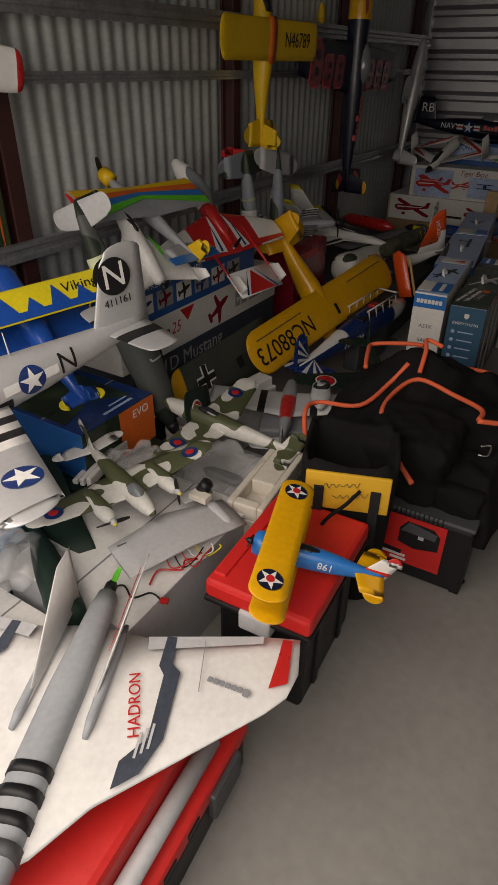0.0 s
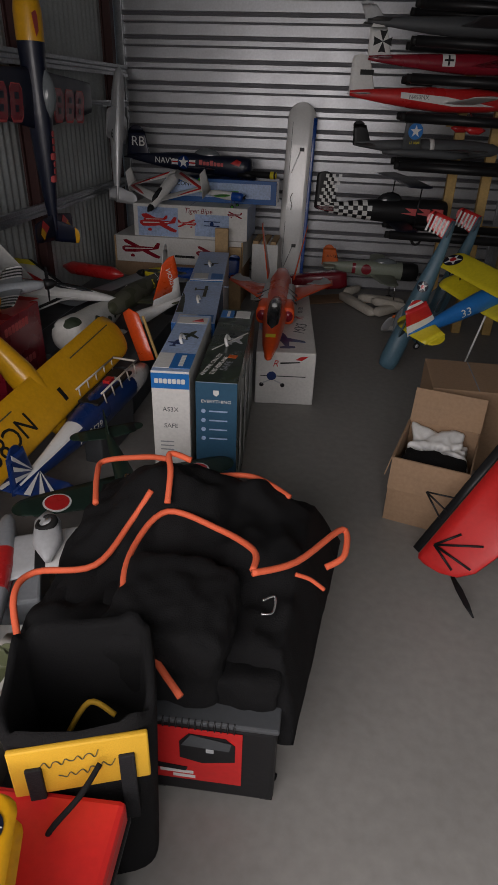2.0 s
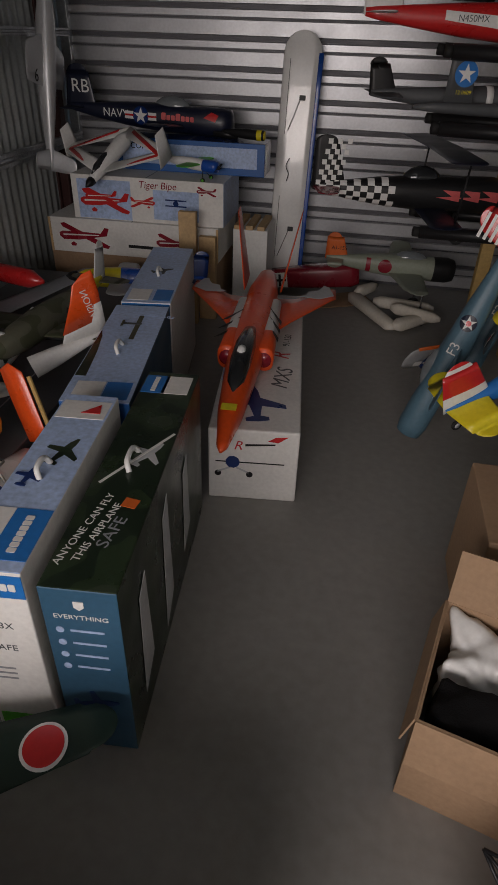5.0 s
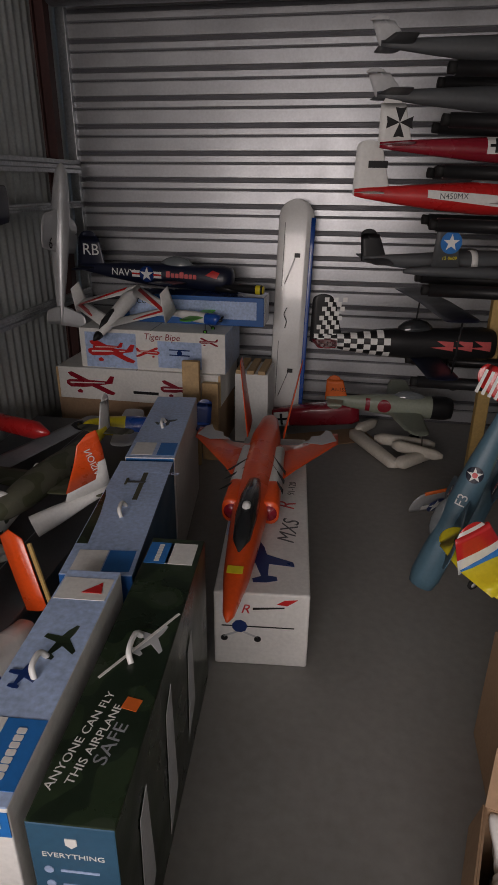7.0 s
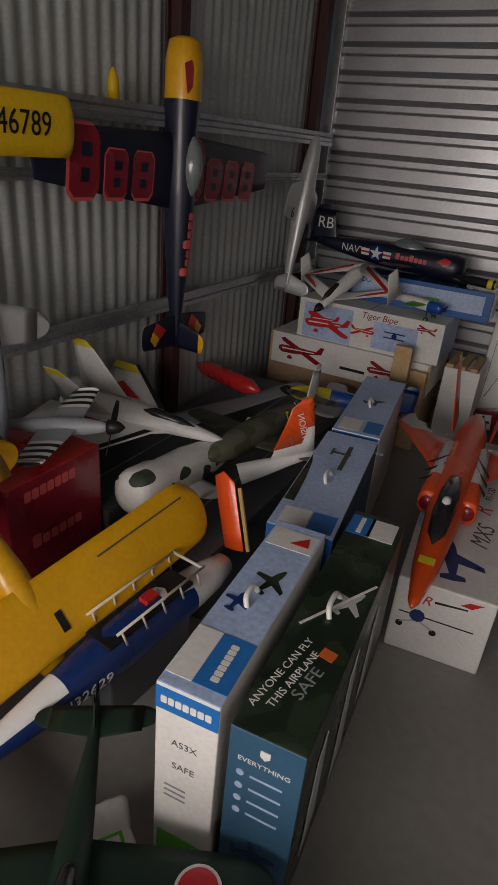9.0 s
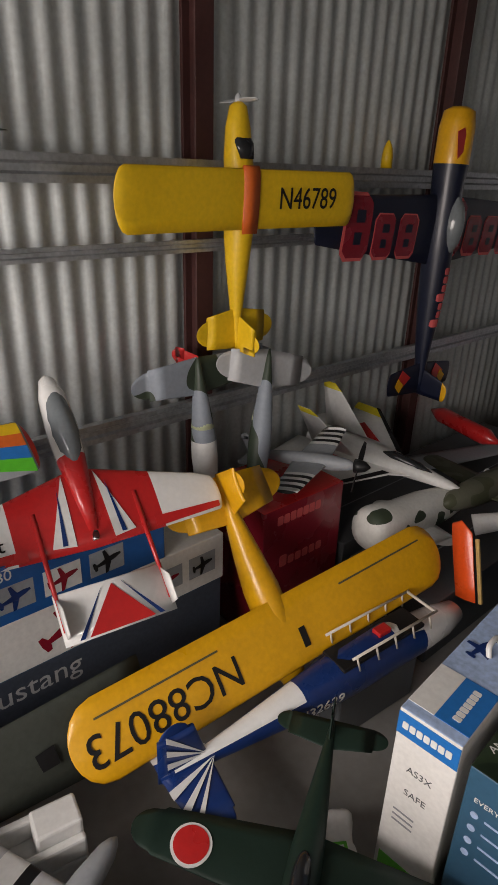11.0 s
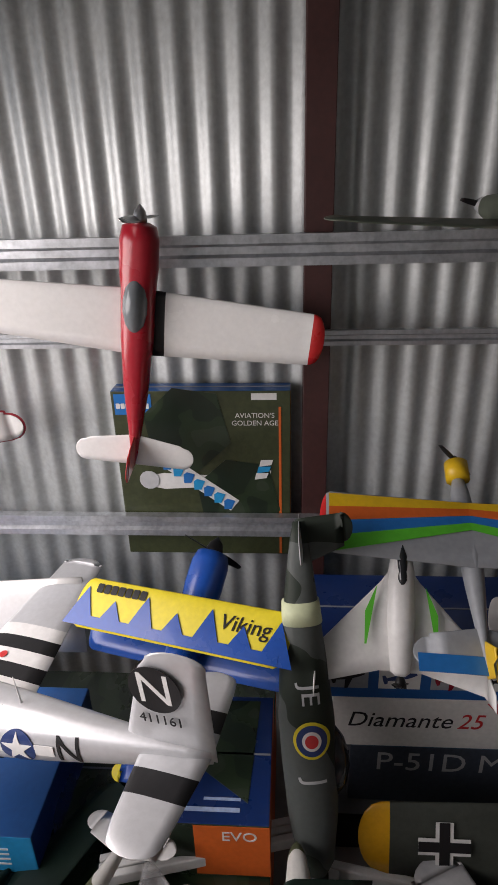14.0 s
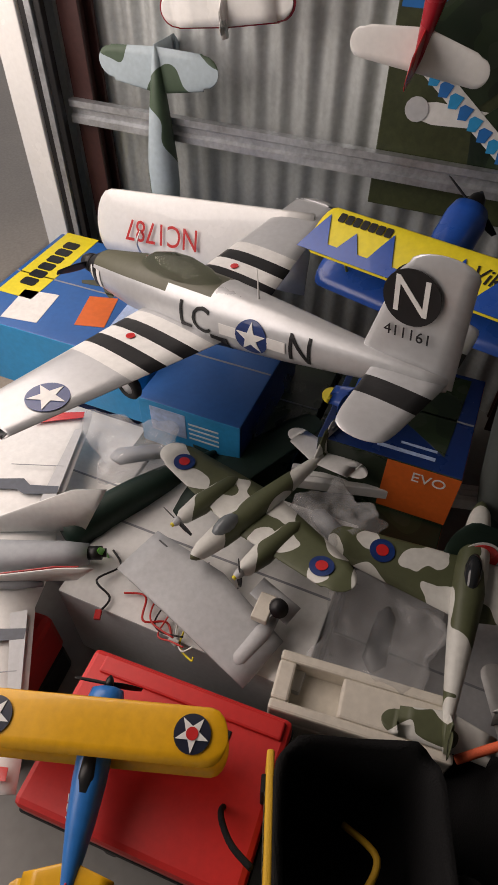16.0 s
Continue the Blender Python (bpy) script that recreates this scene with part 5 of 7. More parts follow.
def drape(u, v):
    x, y = -0.5 + u * 0.94 - 0.1 * max(0, (u - 0.75) / 0.25) * (1 - v), -0.32 + v * 0.84
    z = 0.44 + 0.2 * math.exp(-((x + 0.12) ** 2 / 0.03 + (y - 0.26) ** 2 / 0.05)) + 0.1 * math.exp(-((x - 0.2) ** 2 / 0.04 + (y - 0.12) ** 2 / 0.06)) + 0.07 * math.exp(-((x + 0.3) ** 2 / 0.02 + (y - 0.2) ** 2 / 0.03)) + 0.07 * math.exp(-((x - 0.14) ** 2 / 0.03 + (y - 0.34) ** 2 / 0.012))
    z += 0.04 * noise.noise(Vector((x * 7, y * 7, 2))) + 0.022 * noise.noise(Vector((x * 17, y * 17, 5)))
    e = max(abs(u - 0.5), abs(v - 0.5)) * 2
    z -= 0.22 * max(0, e - 0.78) / 0.22
    z -= max(0, 0.1 - (x + 0.5)) * 0.6
    return Vector((x, y, z))
g = [[bm.verts.new(drape(i / N, j / N)) for j in range(N + 1)] for i in range(N + 1)]
for i in range(N):
    for j in range(N):
        bm.faces.new((g[i][j], g[i + 1][j], g[i + 1][j + 1], g[i][j + 1]))
top = part("draped_flap", bm, FABRIC, o, flat_ok=True)
sol = top.modifiers.new("thickness", "SOLIDIFY")
sol.thickness, sol.offset = 0.012, -1
def piping(pts, r=0.0095):
    part("piping", tube([Vector((x - 1.9, y - 0.3, max(z, drape((x - 1.9 + 0.5) / 0.94, (y - 0.3 + 0.32) / 0.84).z + 0.004))) for x, y, z in pts], r), PIPING, o, "orange fabric piping")
piping([(1.53, -0.02, 0.42), (1.46, 0.1, 0.49), (1.47, 0.2, 0.49), (1.63, 0.25, 0.5), (1.69, 0.4, 0.5), (1.74, 0.46, 0.56)])
piping([(1.85, 0.0, 0.5), (1.76, 0.13, 0.55), (1.74, 0.3, 0.56), (1.8, 0.42, 0.58), (1.96, 0.38, 0.58), (2.08, 0.28, 0.6), (2.09, 0.2, 0.6)])
piping([(2.09, 0.19, 0.6), (2.2, 0.28, 0.58), (2.32, 0.46, 0.57), (2.33, 0.38, 0.54), (2.28, 0.34, 0.52)])
piping([(1.97, -0.1, 0.46), (1.86, 0.0, 0.5), (1.78, 0.12, 0.53)])
piping([(1.57, 0.43, 0.58), (1.53, 0.55, 0.6), (1.52, 0.64, 0.6), (1.67, 0.63, 0.64), (1.75, 0.6, 0.66)])
piping([(1.8, 0.42, 0.62), (1.79, 0.5, 0.68), (1.77, 0.57, 0.7), (1.84, 0.56, 0.69)])
piping([(1.91, 0.68, 0.56), (1.97, 0.705, 0.56), (2.03, 0.7, 0.56), (2.1, 0.66, 0.55), (2.15, 0.62, 0.54)])
piping([(2.2, 0.24, 0.57), (2.24, 0.25, 0.55), (2.28, 0.25, 0.52)], 0.006)
part("clip_ring", tube([(0.22, -0.1, 0.5), (0.25, -0.08, 0.5), (0.25, -0.12, 0.48), (0.22, -0.13, 0.48)], 0.004), STEEL, o)
part("side_strap", tube([(0.24, -0.2, 0.3), (0.28, -0.24, 0.16), (0.26, -0.27, 0.04), (0.3, -0.28, 0.012)], 0.012), FABRIC, o)
# boxed tool case standing in front of the bag
o = thing("printed_case", "black tool case with red printed card on its front", "tool case", Matrix.Translation((1.865, -0.06, 0)) @ Matrix.Rotation(radians(2), 4, "Z"), "tool cases")
part("case_body", blockbm((0.0, 0.0, 0.012), (0.335, 0.12, 0.3), 0.012), BLACK, o, smooth=False)
part("case_top", blockbm((-0.004, -0.004, 0.3), (0.339, 0.124, 0.318), 0.006), DKGREY, o, smooth=False)
patch("printed_card", rect_pts(0.245, 0.215), REDPL, o, face_y(0.125, -0.002, 0.18))
patch("printed_case_picture", [(-0.06, -0.035), (0.0, -0.05), (0.085, -0.03), (0.085, 0.035), (0.06, 0.06), (-0.035, 0.065), (-0.06, 0.03)], BLACK, o, face_y(0.145, -0.0045, 0.205))
patch("printed_lid", [(-0.055, 0.0), (0.07, -0.005), (0.075, 0.025), (-0.03, 0.045)], DKGREY, o, face_y(0.145, -0.007, 0.225))
patch("printed_latch", rect_pts(0.02, 0.014), LTGREY, o, face_y(0.165, -0.009, 0.215))
patch("printed_handle", [(-0.05, -0.006), (0.04, -0.012), (0.045, 0.004), (-0.045, 0.012)], BLACK, o, face_y(0.06, -0.0045, 0.125))
for k, w in enumerate((0.09, 0.06)):
    patch("text_line", rect_pts(w, 0.011), WHITE, o, face_y(0.075 + 0.02 * k, -0.0045, 0.108 - 0.018 * k))
for k in range(14):
    part("spiral_ring", tube([(0.012 + 0.0165 * k, 0.004, 0.318), (0.012 + 0.0165 * k, -0.008, 0.308), (0.012 + 0.0165 * k, -0.006, 0.292)], 0.0028, 6), BLACK, o)
for x in (0.02, 0.315):
    part("case_foot", blockbm((x - 0.018, 0.01, 0), (x + 0.018, 0.11, 0.014), 0.003), RUBBER, o, smooth=False)

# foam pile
# white box; the light grey on its sides stands for shade
b = carton("shipping_carton", "long white carton, shade coloured grey onto its sides, carrying foam models", (1.0, -1.02, 0), (1.5, -0.36, 0.34), [WHITE, LTGREY, LTGREY, LTGREY, LTGREY, LTGREY], Matrix.Rotation(radians(0), 4, "Z"))
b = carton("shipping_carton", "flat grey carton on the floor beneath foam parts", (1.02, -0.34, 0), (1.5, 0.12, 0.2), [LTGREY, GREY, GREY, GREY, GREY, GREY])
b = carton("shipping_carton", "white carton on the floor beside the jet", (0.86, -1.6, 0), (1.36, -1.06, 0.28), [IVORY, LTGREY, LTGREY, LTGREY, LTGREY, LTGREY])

q = Plane("twin_engine_model", "green and white camouflaged twin-engine foam bomber model", basis((1.17, -0.63, 0.46), (0.92, -0.38, 0.05), (0.34, 0.93, 0.08)), 0.54, 0.68, r=0.034, body=BRITCAMO)
q.wing(0.17, 0.09, 0.06, 0.02, -0.2, 0.03, 0.1, BRITCAMO, tip=0.05)
for sy in (1, -1):
    roundel(q.ob, Matrix.Translation((0.0, sy * 0.25, 0)), 0.03, "raf", q.top())
    part("engine_nacelle", loft([(0.14, 0.006, 0.006, 0), (0.12, 0.02, 0.02, 0), (0.06, 0.028, 0.03, 0), (-0.05, 0.02, 0.02, 0), (-0.08, 0.004, 0.004, 0)], 14), BRITCAMO, q.ob, m=Matrix.Translation((0, sy * 0.115, 0)))
    propeller(q.ob, 0.14, 0.055, 2, 0, BLACK, 40 + 50 * sy, y=sy * 0.115, spinner=0.012, smat=LTGREY)
    part("spinner_tip", rod((0.15, sy * 0.115, 0), (0.16, sy * 0.115, 0), 0.006, n=8), LEMON, q.ob)
q.tail(0.28, 0.09, 0.11, 0.1, WHITE, BRITCAMO, tip=0.04)
q.canopy(0.03, 0.12, 0.03, 0.022, 0.02, CANOPYGREY)
q = Plane("fighter_model", "green and white camouflaged foam fighter with blue-red roundels", basis((1.1, -0.06, 0.42), (-0.99, -0.05, 0.12), (0.05, -0.99, -0.04)), 0.64, 0.72, r=0.04, body=BRITCAMO)
q.wing(0.17, 0.09, 0.06, 0.02, -0.3, 0.03, 0.1, BRITCAMO, tip=0.05)
for sy in (1, -1):
    roundel(q.ob, Matrix.Translation((0.0, sy * 0.22, 0)), 0.032, "raf", q.top())
q.tail(0.27, 0.08, 0.1, 0.09, BRITCAMO, BRITCAMO, tip=0.04)
q.canopy(-0.06, 0.06, 0.03, 0.022, 0.025)
# grey upturned plane with wires
m = basis((1.41, -0.66, 0.4), (0.9, -0.32, -0.12), (-0.3, -0.9, 0.05)) @ Matrix.Scale(0.84, 4)
o = thing("upturned_model", "pale grey foam model lying upside down with loose wires", "model aeroplane", m, "model aeroplanes")
part("wing", panel(mirror(half(0, 0.26, 0.2, 0.17, 0.09, 0.0, 0, 0.02, 0.1, 4, 0.0))), LTGREY, o)
part("flap", panel([[-0.24, -0.115, -0.18, 0.0, 0.05], [-0.1, -0.115, -0.18, 0.0, 0.05]]), LTGREY, o)
part("nacelle", loft([(0.06, 0.012, 0.012, 0.012), (0.04, 0.024, 0.022, 0.012), (-0.06, 0.026, 0.024, 0.012), (-0.12, 0.01, 0.01, 0.01)], 16), LTGREY, o, m=Matrix.Translation((0.0, -0.2, 0.01)))
for sy in (0.06, -0.06):
    patch("panel_line", rect_pts(0.18, 0.004), DKGREY, o, Matrix.Translation((-0.02, sy, 0.013)))
patch("aileron_gap", rect_pts(0.005, 0.2), DKGREY, o, Matrix.Translation((-0.06, 0.13, 0.012)))
for k in range(5):
    part("loose_wire", tube([(0.06, 0.1 - 0.03 * k, 0.02), (0.1 + 0.02 * (k % 3), 0.1 - 0.035 * k, 0.05), (0.13, 0.06 - 0.04 * k, 0.03), (0.12 - 0.02 * (k % 2), -0.02 - 0.02 * k, 0.02)], 0.0028, 6), [WIRE, BLACK, WIRE, WHITE, LEMON][k], o)
# white foam tray
m = Matrix.Translation((1.48, -0.22, 0.2)) @ Matrix.Rotation(radians(6), 4, "Z")
o = thing("foam_tray", "white moulded polystyrene packing tray with recess", "packaging", m)
for lo, hi in (((-0.07, -0.2, 0), (0.07, 0.2, 0.12)), ((-0.07, -0.2, 0.12), (-0.045, 0.2, 0.18)), ((0.045, -0.2, 0.12), (0.07, 0.2, 0.18)), ((-0.045, -0.2, 0.12), (0.045, -0.16, 0.18)), ((-0.045, -0.05, 0.12), (0.045, 0.2, 0.18))):
    part("tray_wall", blockbm(lo, hi, 0.006), CREAM, o, smooth=False)
# black fighter fuselage
q = Plane("fighter_fuselage", "glossy black-green fighter fuselage lying on cartons", basis((1.2, -1.0, 0.36), (0.75, -0.42, 0.0), (-0.42, -0.8, 0.1)), 0.52, 0.4, RADIAL, 0.05, IJN)
q.canopy(-0.08, 0.1, 0.04, 0.03, 0.035, CANOPYGREY)
q.tail(0.2, 0.07, 0.08, 0.08, IJN, IJN)
m = basis((0.98, -0.78, 0.35), (0.5, 0.8, 0.1), (-0.8, 0.5, 0.1))
o = thing("loose_wing", "dark green loose fighter wing lying flat on cartons", "model wing", m, "loose wings")
part("wing_skin", panel(half(-0.2, 0.35, 0.17, 0.1, 0.08, 0.02, 0, 0, 0.09, 6, 0.05)), IJN, o)
m = basis((1.02, -0.02, 0.42), (-0.3, 0.2, 0.9), (0.2, -0.95, 0.2))
o = thing("loose_wing", "dark green loose wing with red sun disc leaning upright", "model wing", m, "loose wings")
part("wing_skin", panel(half(-0.12, 0.12, 0.18, 0.16, 0.09, 0.0, 0, 0, 0.08, 4, 0.04)), IJN, o)
roundel(o, Matrix.Translation((0.0, 0.03, 0.012)), 0.05, "japan")
m = basis((0.95, -0.3, 0.34), (1, 0.25, 0.0), (-0.25, 1, 0))
o = thing("foam_strips", "bundle of white foam edge strips lying on cartons", "packaging", m)
for k in range(3):
    part("strip", blockbm((-0.15 + 0.03 * k, -0.28, 0.0), (-0.13 + 0.03 * k, 0.34, 0.02 + 0.01 * k), 0.004), WHITE, o, smooth=False)

# grey and red upturned fighter by the bag
q = Plane("fighter_model", "grey fighter model with red belly lying upside down", basis((1.2, 0.46, 0.285), (-0.4, 0.9, 0.02), (-0.9, -0.4, 0.0)), 0.66, 0.84, r=0.04, body=[RED, GREY], mats=[1, 1, 1, 1, 0, 0, 1, 1, 1])
q.wing(0.23, 0.15, 0.09, 0.01, 0.2, 0.02, 0.1, [LTGREY, WHITE, BLACK], lambda s, y: 1 if 0.35 < s < 0.48 else (2 if 0.25 < s <= 0.35 else 0), 0.05, n=12)
q.tail(0.28, 0.1, 0.11, 0.1, WHITE, WHITE)
wheel(q.ob, (0.05, -0.15, 0.08), 0.04, (0, 0.3, 1), LTGREY)
part("wheel_spat", loft([(0.14, 0.01, 0.01, 0.06), (0.08, 0.045, 0.03, 0.06), (-0.02, 0.05, 0.03, 0.05), (-0.1, 0.01, 0.01, 0.04)], 14), LTGREY, q.ob, m=Matrix.Translation((0, -0.15, 0)))
part("support_foam", blockbm((-0.2, -0.12, -0.28), (0.1, 0.12, -0.03), 0.01), GREY, q.ob, smooth=False)

# dark green fighter on the floor
q = Plane("fighter_model", "dark green foam fighter with red sun discs on wings", basis((1.47, 0.98, 0.25), (0.52, -0.82, -0.1), (0.82, 0.52, 0.03)), 0.72, 0.92, r=0.045, body=IJN)
q.wing(0.2, 0.11, 0.07, 0.02, -0.3, 0.04, 0.1, IJN, tip=0.07)
for sy in (1, -1):
    roundel(q.ob, Matrix.Translation((0.0, sy * 0.29, 0)), 0.055, "japan", q.top())
q.tail(0.34, 0.1, 0.1, 0.1, IJN, IJN, tip=0.05)
q.canopy(-0.07, 0.09, 0.035, 0.025, 0.03)
part("support_foam", blockbm((-0.12, -0.06, -0.24), (0.12, 0.06, -0.03), 0.01), WHITE, q.ob, smooth=False)

# blue and white cabin plane without wing
q = Plane("cabin_fuselage", "blue and white cabin aeroplane fuselage without its wing", basis((1.1, 1.72, 0.26), (0.1, 1, 0.03), (-1, 0.1, 0.02)), 1.34, 1.0, CUB, 0.075, [DKBLUE, WHITE_GLOSS], mats=[1, 1, 1, lambda a: 1 if 0.15 < a < 0.35 else 0, lambda a: 0, 0, lambda a: 1 if 0.12 < a < 0.38 else 0, lambda a: 1 if 0.12 < a < 0.38 else 0, 0])
q.tail(0.48, 0.16, 0.2, 0.17, [DKBLUE, WHITE], [DKBLUE, WHITE], tip=0.06)
for k in range(3):
    for sy in (1, -1):
        patch("white_ray", [(q.xe + 0.17, sy * 0.02), (q.xe + 0.0, sy * (0.05 + 0.07 * k)), (q.xe + 0.0, sy * (0.08 + 0.07 * k))][::-sy], WHITE, q.ob, Matrix.Translation((0, 0, q.zt + 0.0085)))
    for sd in (1, -1):
        patch("white_ray", [(q.xe + 0.15, 0.02), (q.xe + 0.02, 0.04 + 0.055 * k), (q.xe + 0.02, 0.065 + 0.055 * k)], WHITE, q.ob, Matrix(((1, 0, 0, 0), (0, 0, -sd, sd * 0.0095), (0, 1, 0, q.zt), (0, 0, 0, 1))))
lettering("N32629", 0.06, IVORY, q.ob, flank(-0.3, 0.0, -1), 1, q.side(-1))
for sy in (1, -1):
    for k in range(5):
        part("cabin_frame", rod((0.22 - 0.09 * k, sy * 0.07, 0.08), (0.2 - 0.09 * k, sy * 0.065, 0.15), 0.004), CREAM, q.ob)
    part("cabin_frame", rod((0.24, sy * 0.067, 0.15), (-0.18, sy * 0.067, 0.15), 0.005), CREAM, q.ob)
part("cabin_frame", rod((0.23, -0.067, 0.15), (0.23, 0.067, 0.15), 0.006), CREAM, q.ob)
part("cabin_floor", blockbm((-0.2, -0.055, 0.085), (0.2, 0.055, 0.1), 0.003), BLACK, q.ob, smooth=False)
part("receiver", blockbm((0.0, -0.02, 0.1), (0.06, 0.02, 0.125), 0.004), RED, q.ob, smooth=False)
part("support_foam", blockbm((-0.2, -0.05, -0.26), (0.2, 0.05, -0.05), 0.01), DKGREY, q.ob, smooth=False)
m = Matrix.Translation((1.42, 1.18, 0.0)) @ Matrix.Rotation(radians(-35), 4, "Z")
o = thing("parts_bag", "clear plastic parts bag with green printed label", "parts bag", m)
part("plastic_pouch", cushion((-0.12, -0.07, 0.0), (0.12, 0.07, 0.12), 7, 0.02), WHITE, o)
patch("green_label", rect_pts(0.09, 0.07), GREENP, o, Matrix.Translation((0.03, 0, 0.124)))
patch("label_lines", rect_pts(0.07, 0.05), WHITE, o, Matrix.Translation((0.03, 0, 0.126)))

# crumpled clear bags and loose bits over the foam pile
for x, y, z, w, d, hh, sd in ((1.04, -1.04, 0.36, 0.12, 0.09, 0.08, 21), (1.28, -0.22, 0.28, 0.13, 0.14, 0.1, 22), (1.06, -0.44, 0.36, 0.08, 0.12, 0.07, 23)):
    o = thing("plastic_bag", "crumpled clear plastic bag lying on the foam models", "plastic bag", Matrix.Translation((x, y, z)) @ Matrix.Rotation(sd, 4, "Z"))
    part("bag_film", cushion((-w, -d, 0), (w, d, hh), sd, 0.05, 14), BAGFILM, o)
    part("packed_part", loft([(-w * 0.7, 0.006, 0.006, 0.02), (-w * 0.5, 0.03, 0.018, 0.02), (w * 0.5, 0.025, 0.018, 0.02), (w * 0.7, 0.006, 0.006, 0.02)], 12), DKGREY if sd == 22 else GREY, o)
for x, y, ang, mt, lab in ((1.42, -0.92, 20, BLACK, "black servo lead with red plug on a carton"), (1.47, -0.78, 70, WIRE, "tangled red wire lying on a carton edge")):
    o = thing("loose_cable", lab, "cable", Matrix.Translation((x, y, 0.345)) @ Matrix.Rotation(radians(ang), 4, "Z"))
    part("cable", tube([(-0.08, 0, 0.003), (-0.03, 0.03, 0.008), (0.02, -0.02, 0.02), (0.06, 0.02, 0.006), (0.1, 0.0, 0.003)], 0.003, 6), mt, o)
    part("plug", blockbm((0.095, -0.008, 0.0), (0.12, 0.008, 0.01), 0.001), RED if mt is BLACK else WHITE, o, smooth=False)
o = thing("model_motor", "small black motor with pale mount lying on foam", "model part", Matrix.Translation((1.36, -0.47, 0.42)))
part("motor_can", rod((0, 0, 0), (0.02, 0.01, 0.035), 0.022, n=16), BLACK, o)
part("motor_mount", blockbm((-0.02, -0.05, -0.012), (0.05, -0.01, 0.01), 0.003), CREAM, o, smooth=False)

# white packing tray between the box stack and the models
m = basis((0.92, 0.32, 0.0), (0.1, 0.59, 0.0), (-0.59, 0.1, 0.0))
o = thing("foam_tray", "long white polystyrene packing tray standing beside the box stack", "packaging", m)
for lo, hi in (((-0.32, -0.07, 0.0), (0.32, 0.07, 0.2)), ((-0.32, -0.07, 0.2), (0.32, -0.045, 0.27)), ((-0.32, 0.045, 0.2), (0.32, 0.07, 0.27)), ((-0.32, -0.045, 0.2), (-0.28, 0.045, 0.27)), ((-0.08, -0.045, 0.2), (-0.02, 0.045, 0.27)), ((0.2, -0.045, 0.2), (0.32, 0.045, 0.31))):
    part("tray_wall", blockbm(lo, hi, 0.008), WHITE, o, smooth=False)
part("packed_part", loft([(-0.25, 0.01, 0.01, 0.23), (-0.22, 0.03, 0.025, 0.23), (-0.12, 0.03, 0.025, 0.23), (-0.1, 0.01, 0.01, 0.23)], 12), OLIVE, o)

# ---- middle of the left side ----
for lo, hi, lab in (((0.16, 2.1, 0), (0.62, 3.1, 0.34), "dark grey storage carton under the stacked models"), ((0.16, 3.12, 0), (1.0, 4.1, 0.3), "dark grey storage carton by the far corner"), ((0.66, 2.1, 0), (1.1, 3.1, 0.3), "dark grey storage carton beneath white foam parts")):
    carton("storage_carton", lab, lo, hi, [DKGREY] * 6)
b = carton("kit_box", "glossy red model box with pale title lettering", (0.22, 1.62, 0), (0.6, 2.08, 0.66), [RED, DKRED, DKRED, DKRED, DKRED, DKRED])
mark("CCCCCCC", 0.06, PINK, b, face_x(0.6, 1.82, 0.6))
mark("Cccccc", 0.08, PINK, b, face_x(0.6, 1.86, 0.4), lean=0.3)
q = Plane("twin_engine_model", "grey model with black and white checks lying on boxes", basis((0.5, 2.0, 0.74), (0.75, 0.3, 0.1), (-0.3, 0.9, 0.1)), 0.5, 0.62, r=0.035, body=GREY)
q.wing(0.16, 0.1, 0.06, 0.02, 0, 0.02, 0.1, [GREY, WHITE, BLACK], lambda s, y: 1 + int(s * 14) % 2 if s > 0.4 else 0, 0.03, n=14)
q.tail(0.24, 0.08, 0.09, 0.08, GREY, GREY)
propeller(q.ob, 0.19, 0.12, 2, 0, BLACK, 30)
# white swept jet with yellow tips
m = basis((0.4, 2.52, 0.58), (0.93, 0.3, -0.12), (-0.3, 0.93, 0.22)) @ Matrix.Scale(1.12, 4)
o = thing("jet_model", "white twin-fin jet model with yellow, red and black edges", "model aeroplane", m, "model aeroplanes")
part("fuselage", loft([(0.42, 0.004, 0.004, 0), (0.36, 0.02, 0.018, 0), (0.2, 0.04, 0.035, 0.01), (0.0, 0.06, 0.04, 0.01), (-0.25, 0.06, 0.035, 0.01), (-0.3, 0.05, 0.03, 0.01)], 16, 2.6), WHITE, o)
part("wing", panel(mirror([[0, 0.28, -0.2, 0, 0.04], [0.08, 0.12, -0.2, 0, 0.04], [0.34, -0.1, -0.22, 0, 0.04], [0.36, -0.14, -0.22, 0, 0.03]])), WHITE, o)
for sy in (1, -1):
    patch("yellow_edge", [(-0.05, sy * 0.28), (-0.1, sy * 0.34), (-0.215, sy * 0.345), (-0.215, sy * 0.29)][::sy], LEMON, o, Matrix.Translation((0, 0, 0.011)))
    patch("black_edge", [(0.12, sy * 0.08), (-0.1, sy * 0.345), (-0.12, sy * 0.345), (0.09, sy * 0.08)][::sy], BLACK, o, Matrix.Translation((0, 0, 0.0125)))
    patch("red_flash", [(0.0, sy * 0.1), (-0.12, sy * 0.2), (-0.19, sy * 0.1)][::sy], RED, o, Matrix.Translation((0, 0, 0.0125)))
    part("fin", panel([[0, -0.05, -0.26, 0, 0.05], [0.17, -0.22, -0.31, 0, 0.05], [0.2, -0.26, -0.32, 0, 0.04]], [0, 1], True), [WHITE, LEMON], o, m=Matrix.Translation((0, sy * 0.075, 0.03)) @ Matrix.Rotation(radians(-14 * sy), 4, "X"))
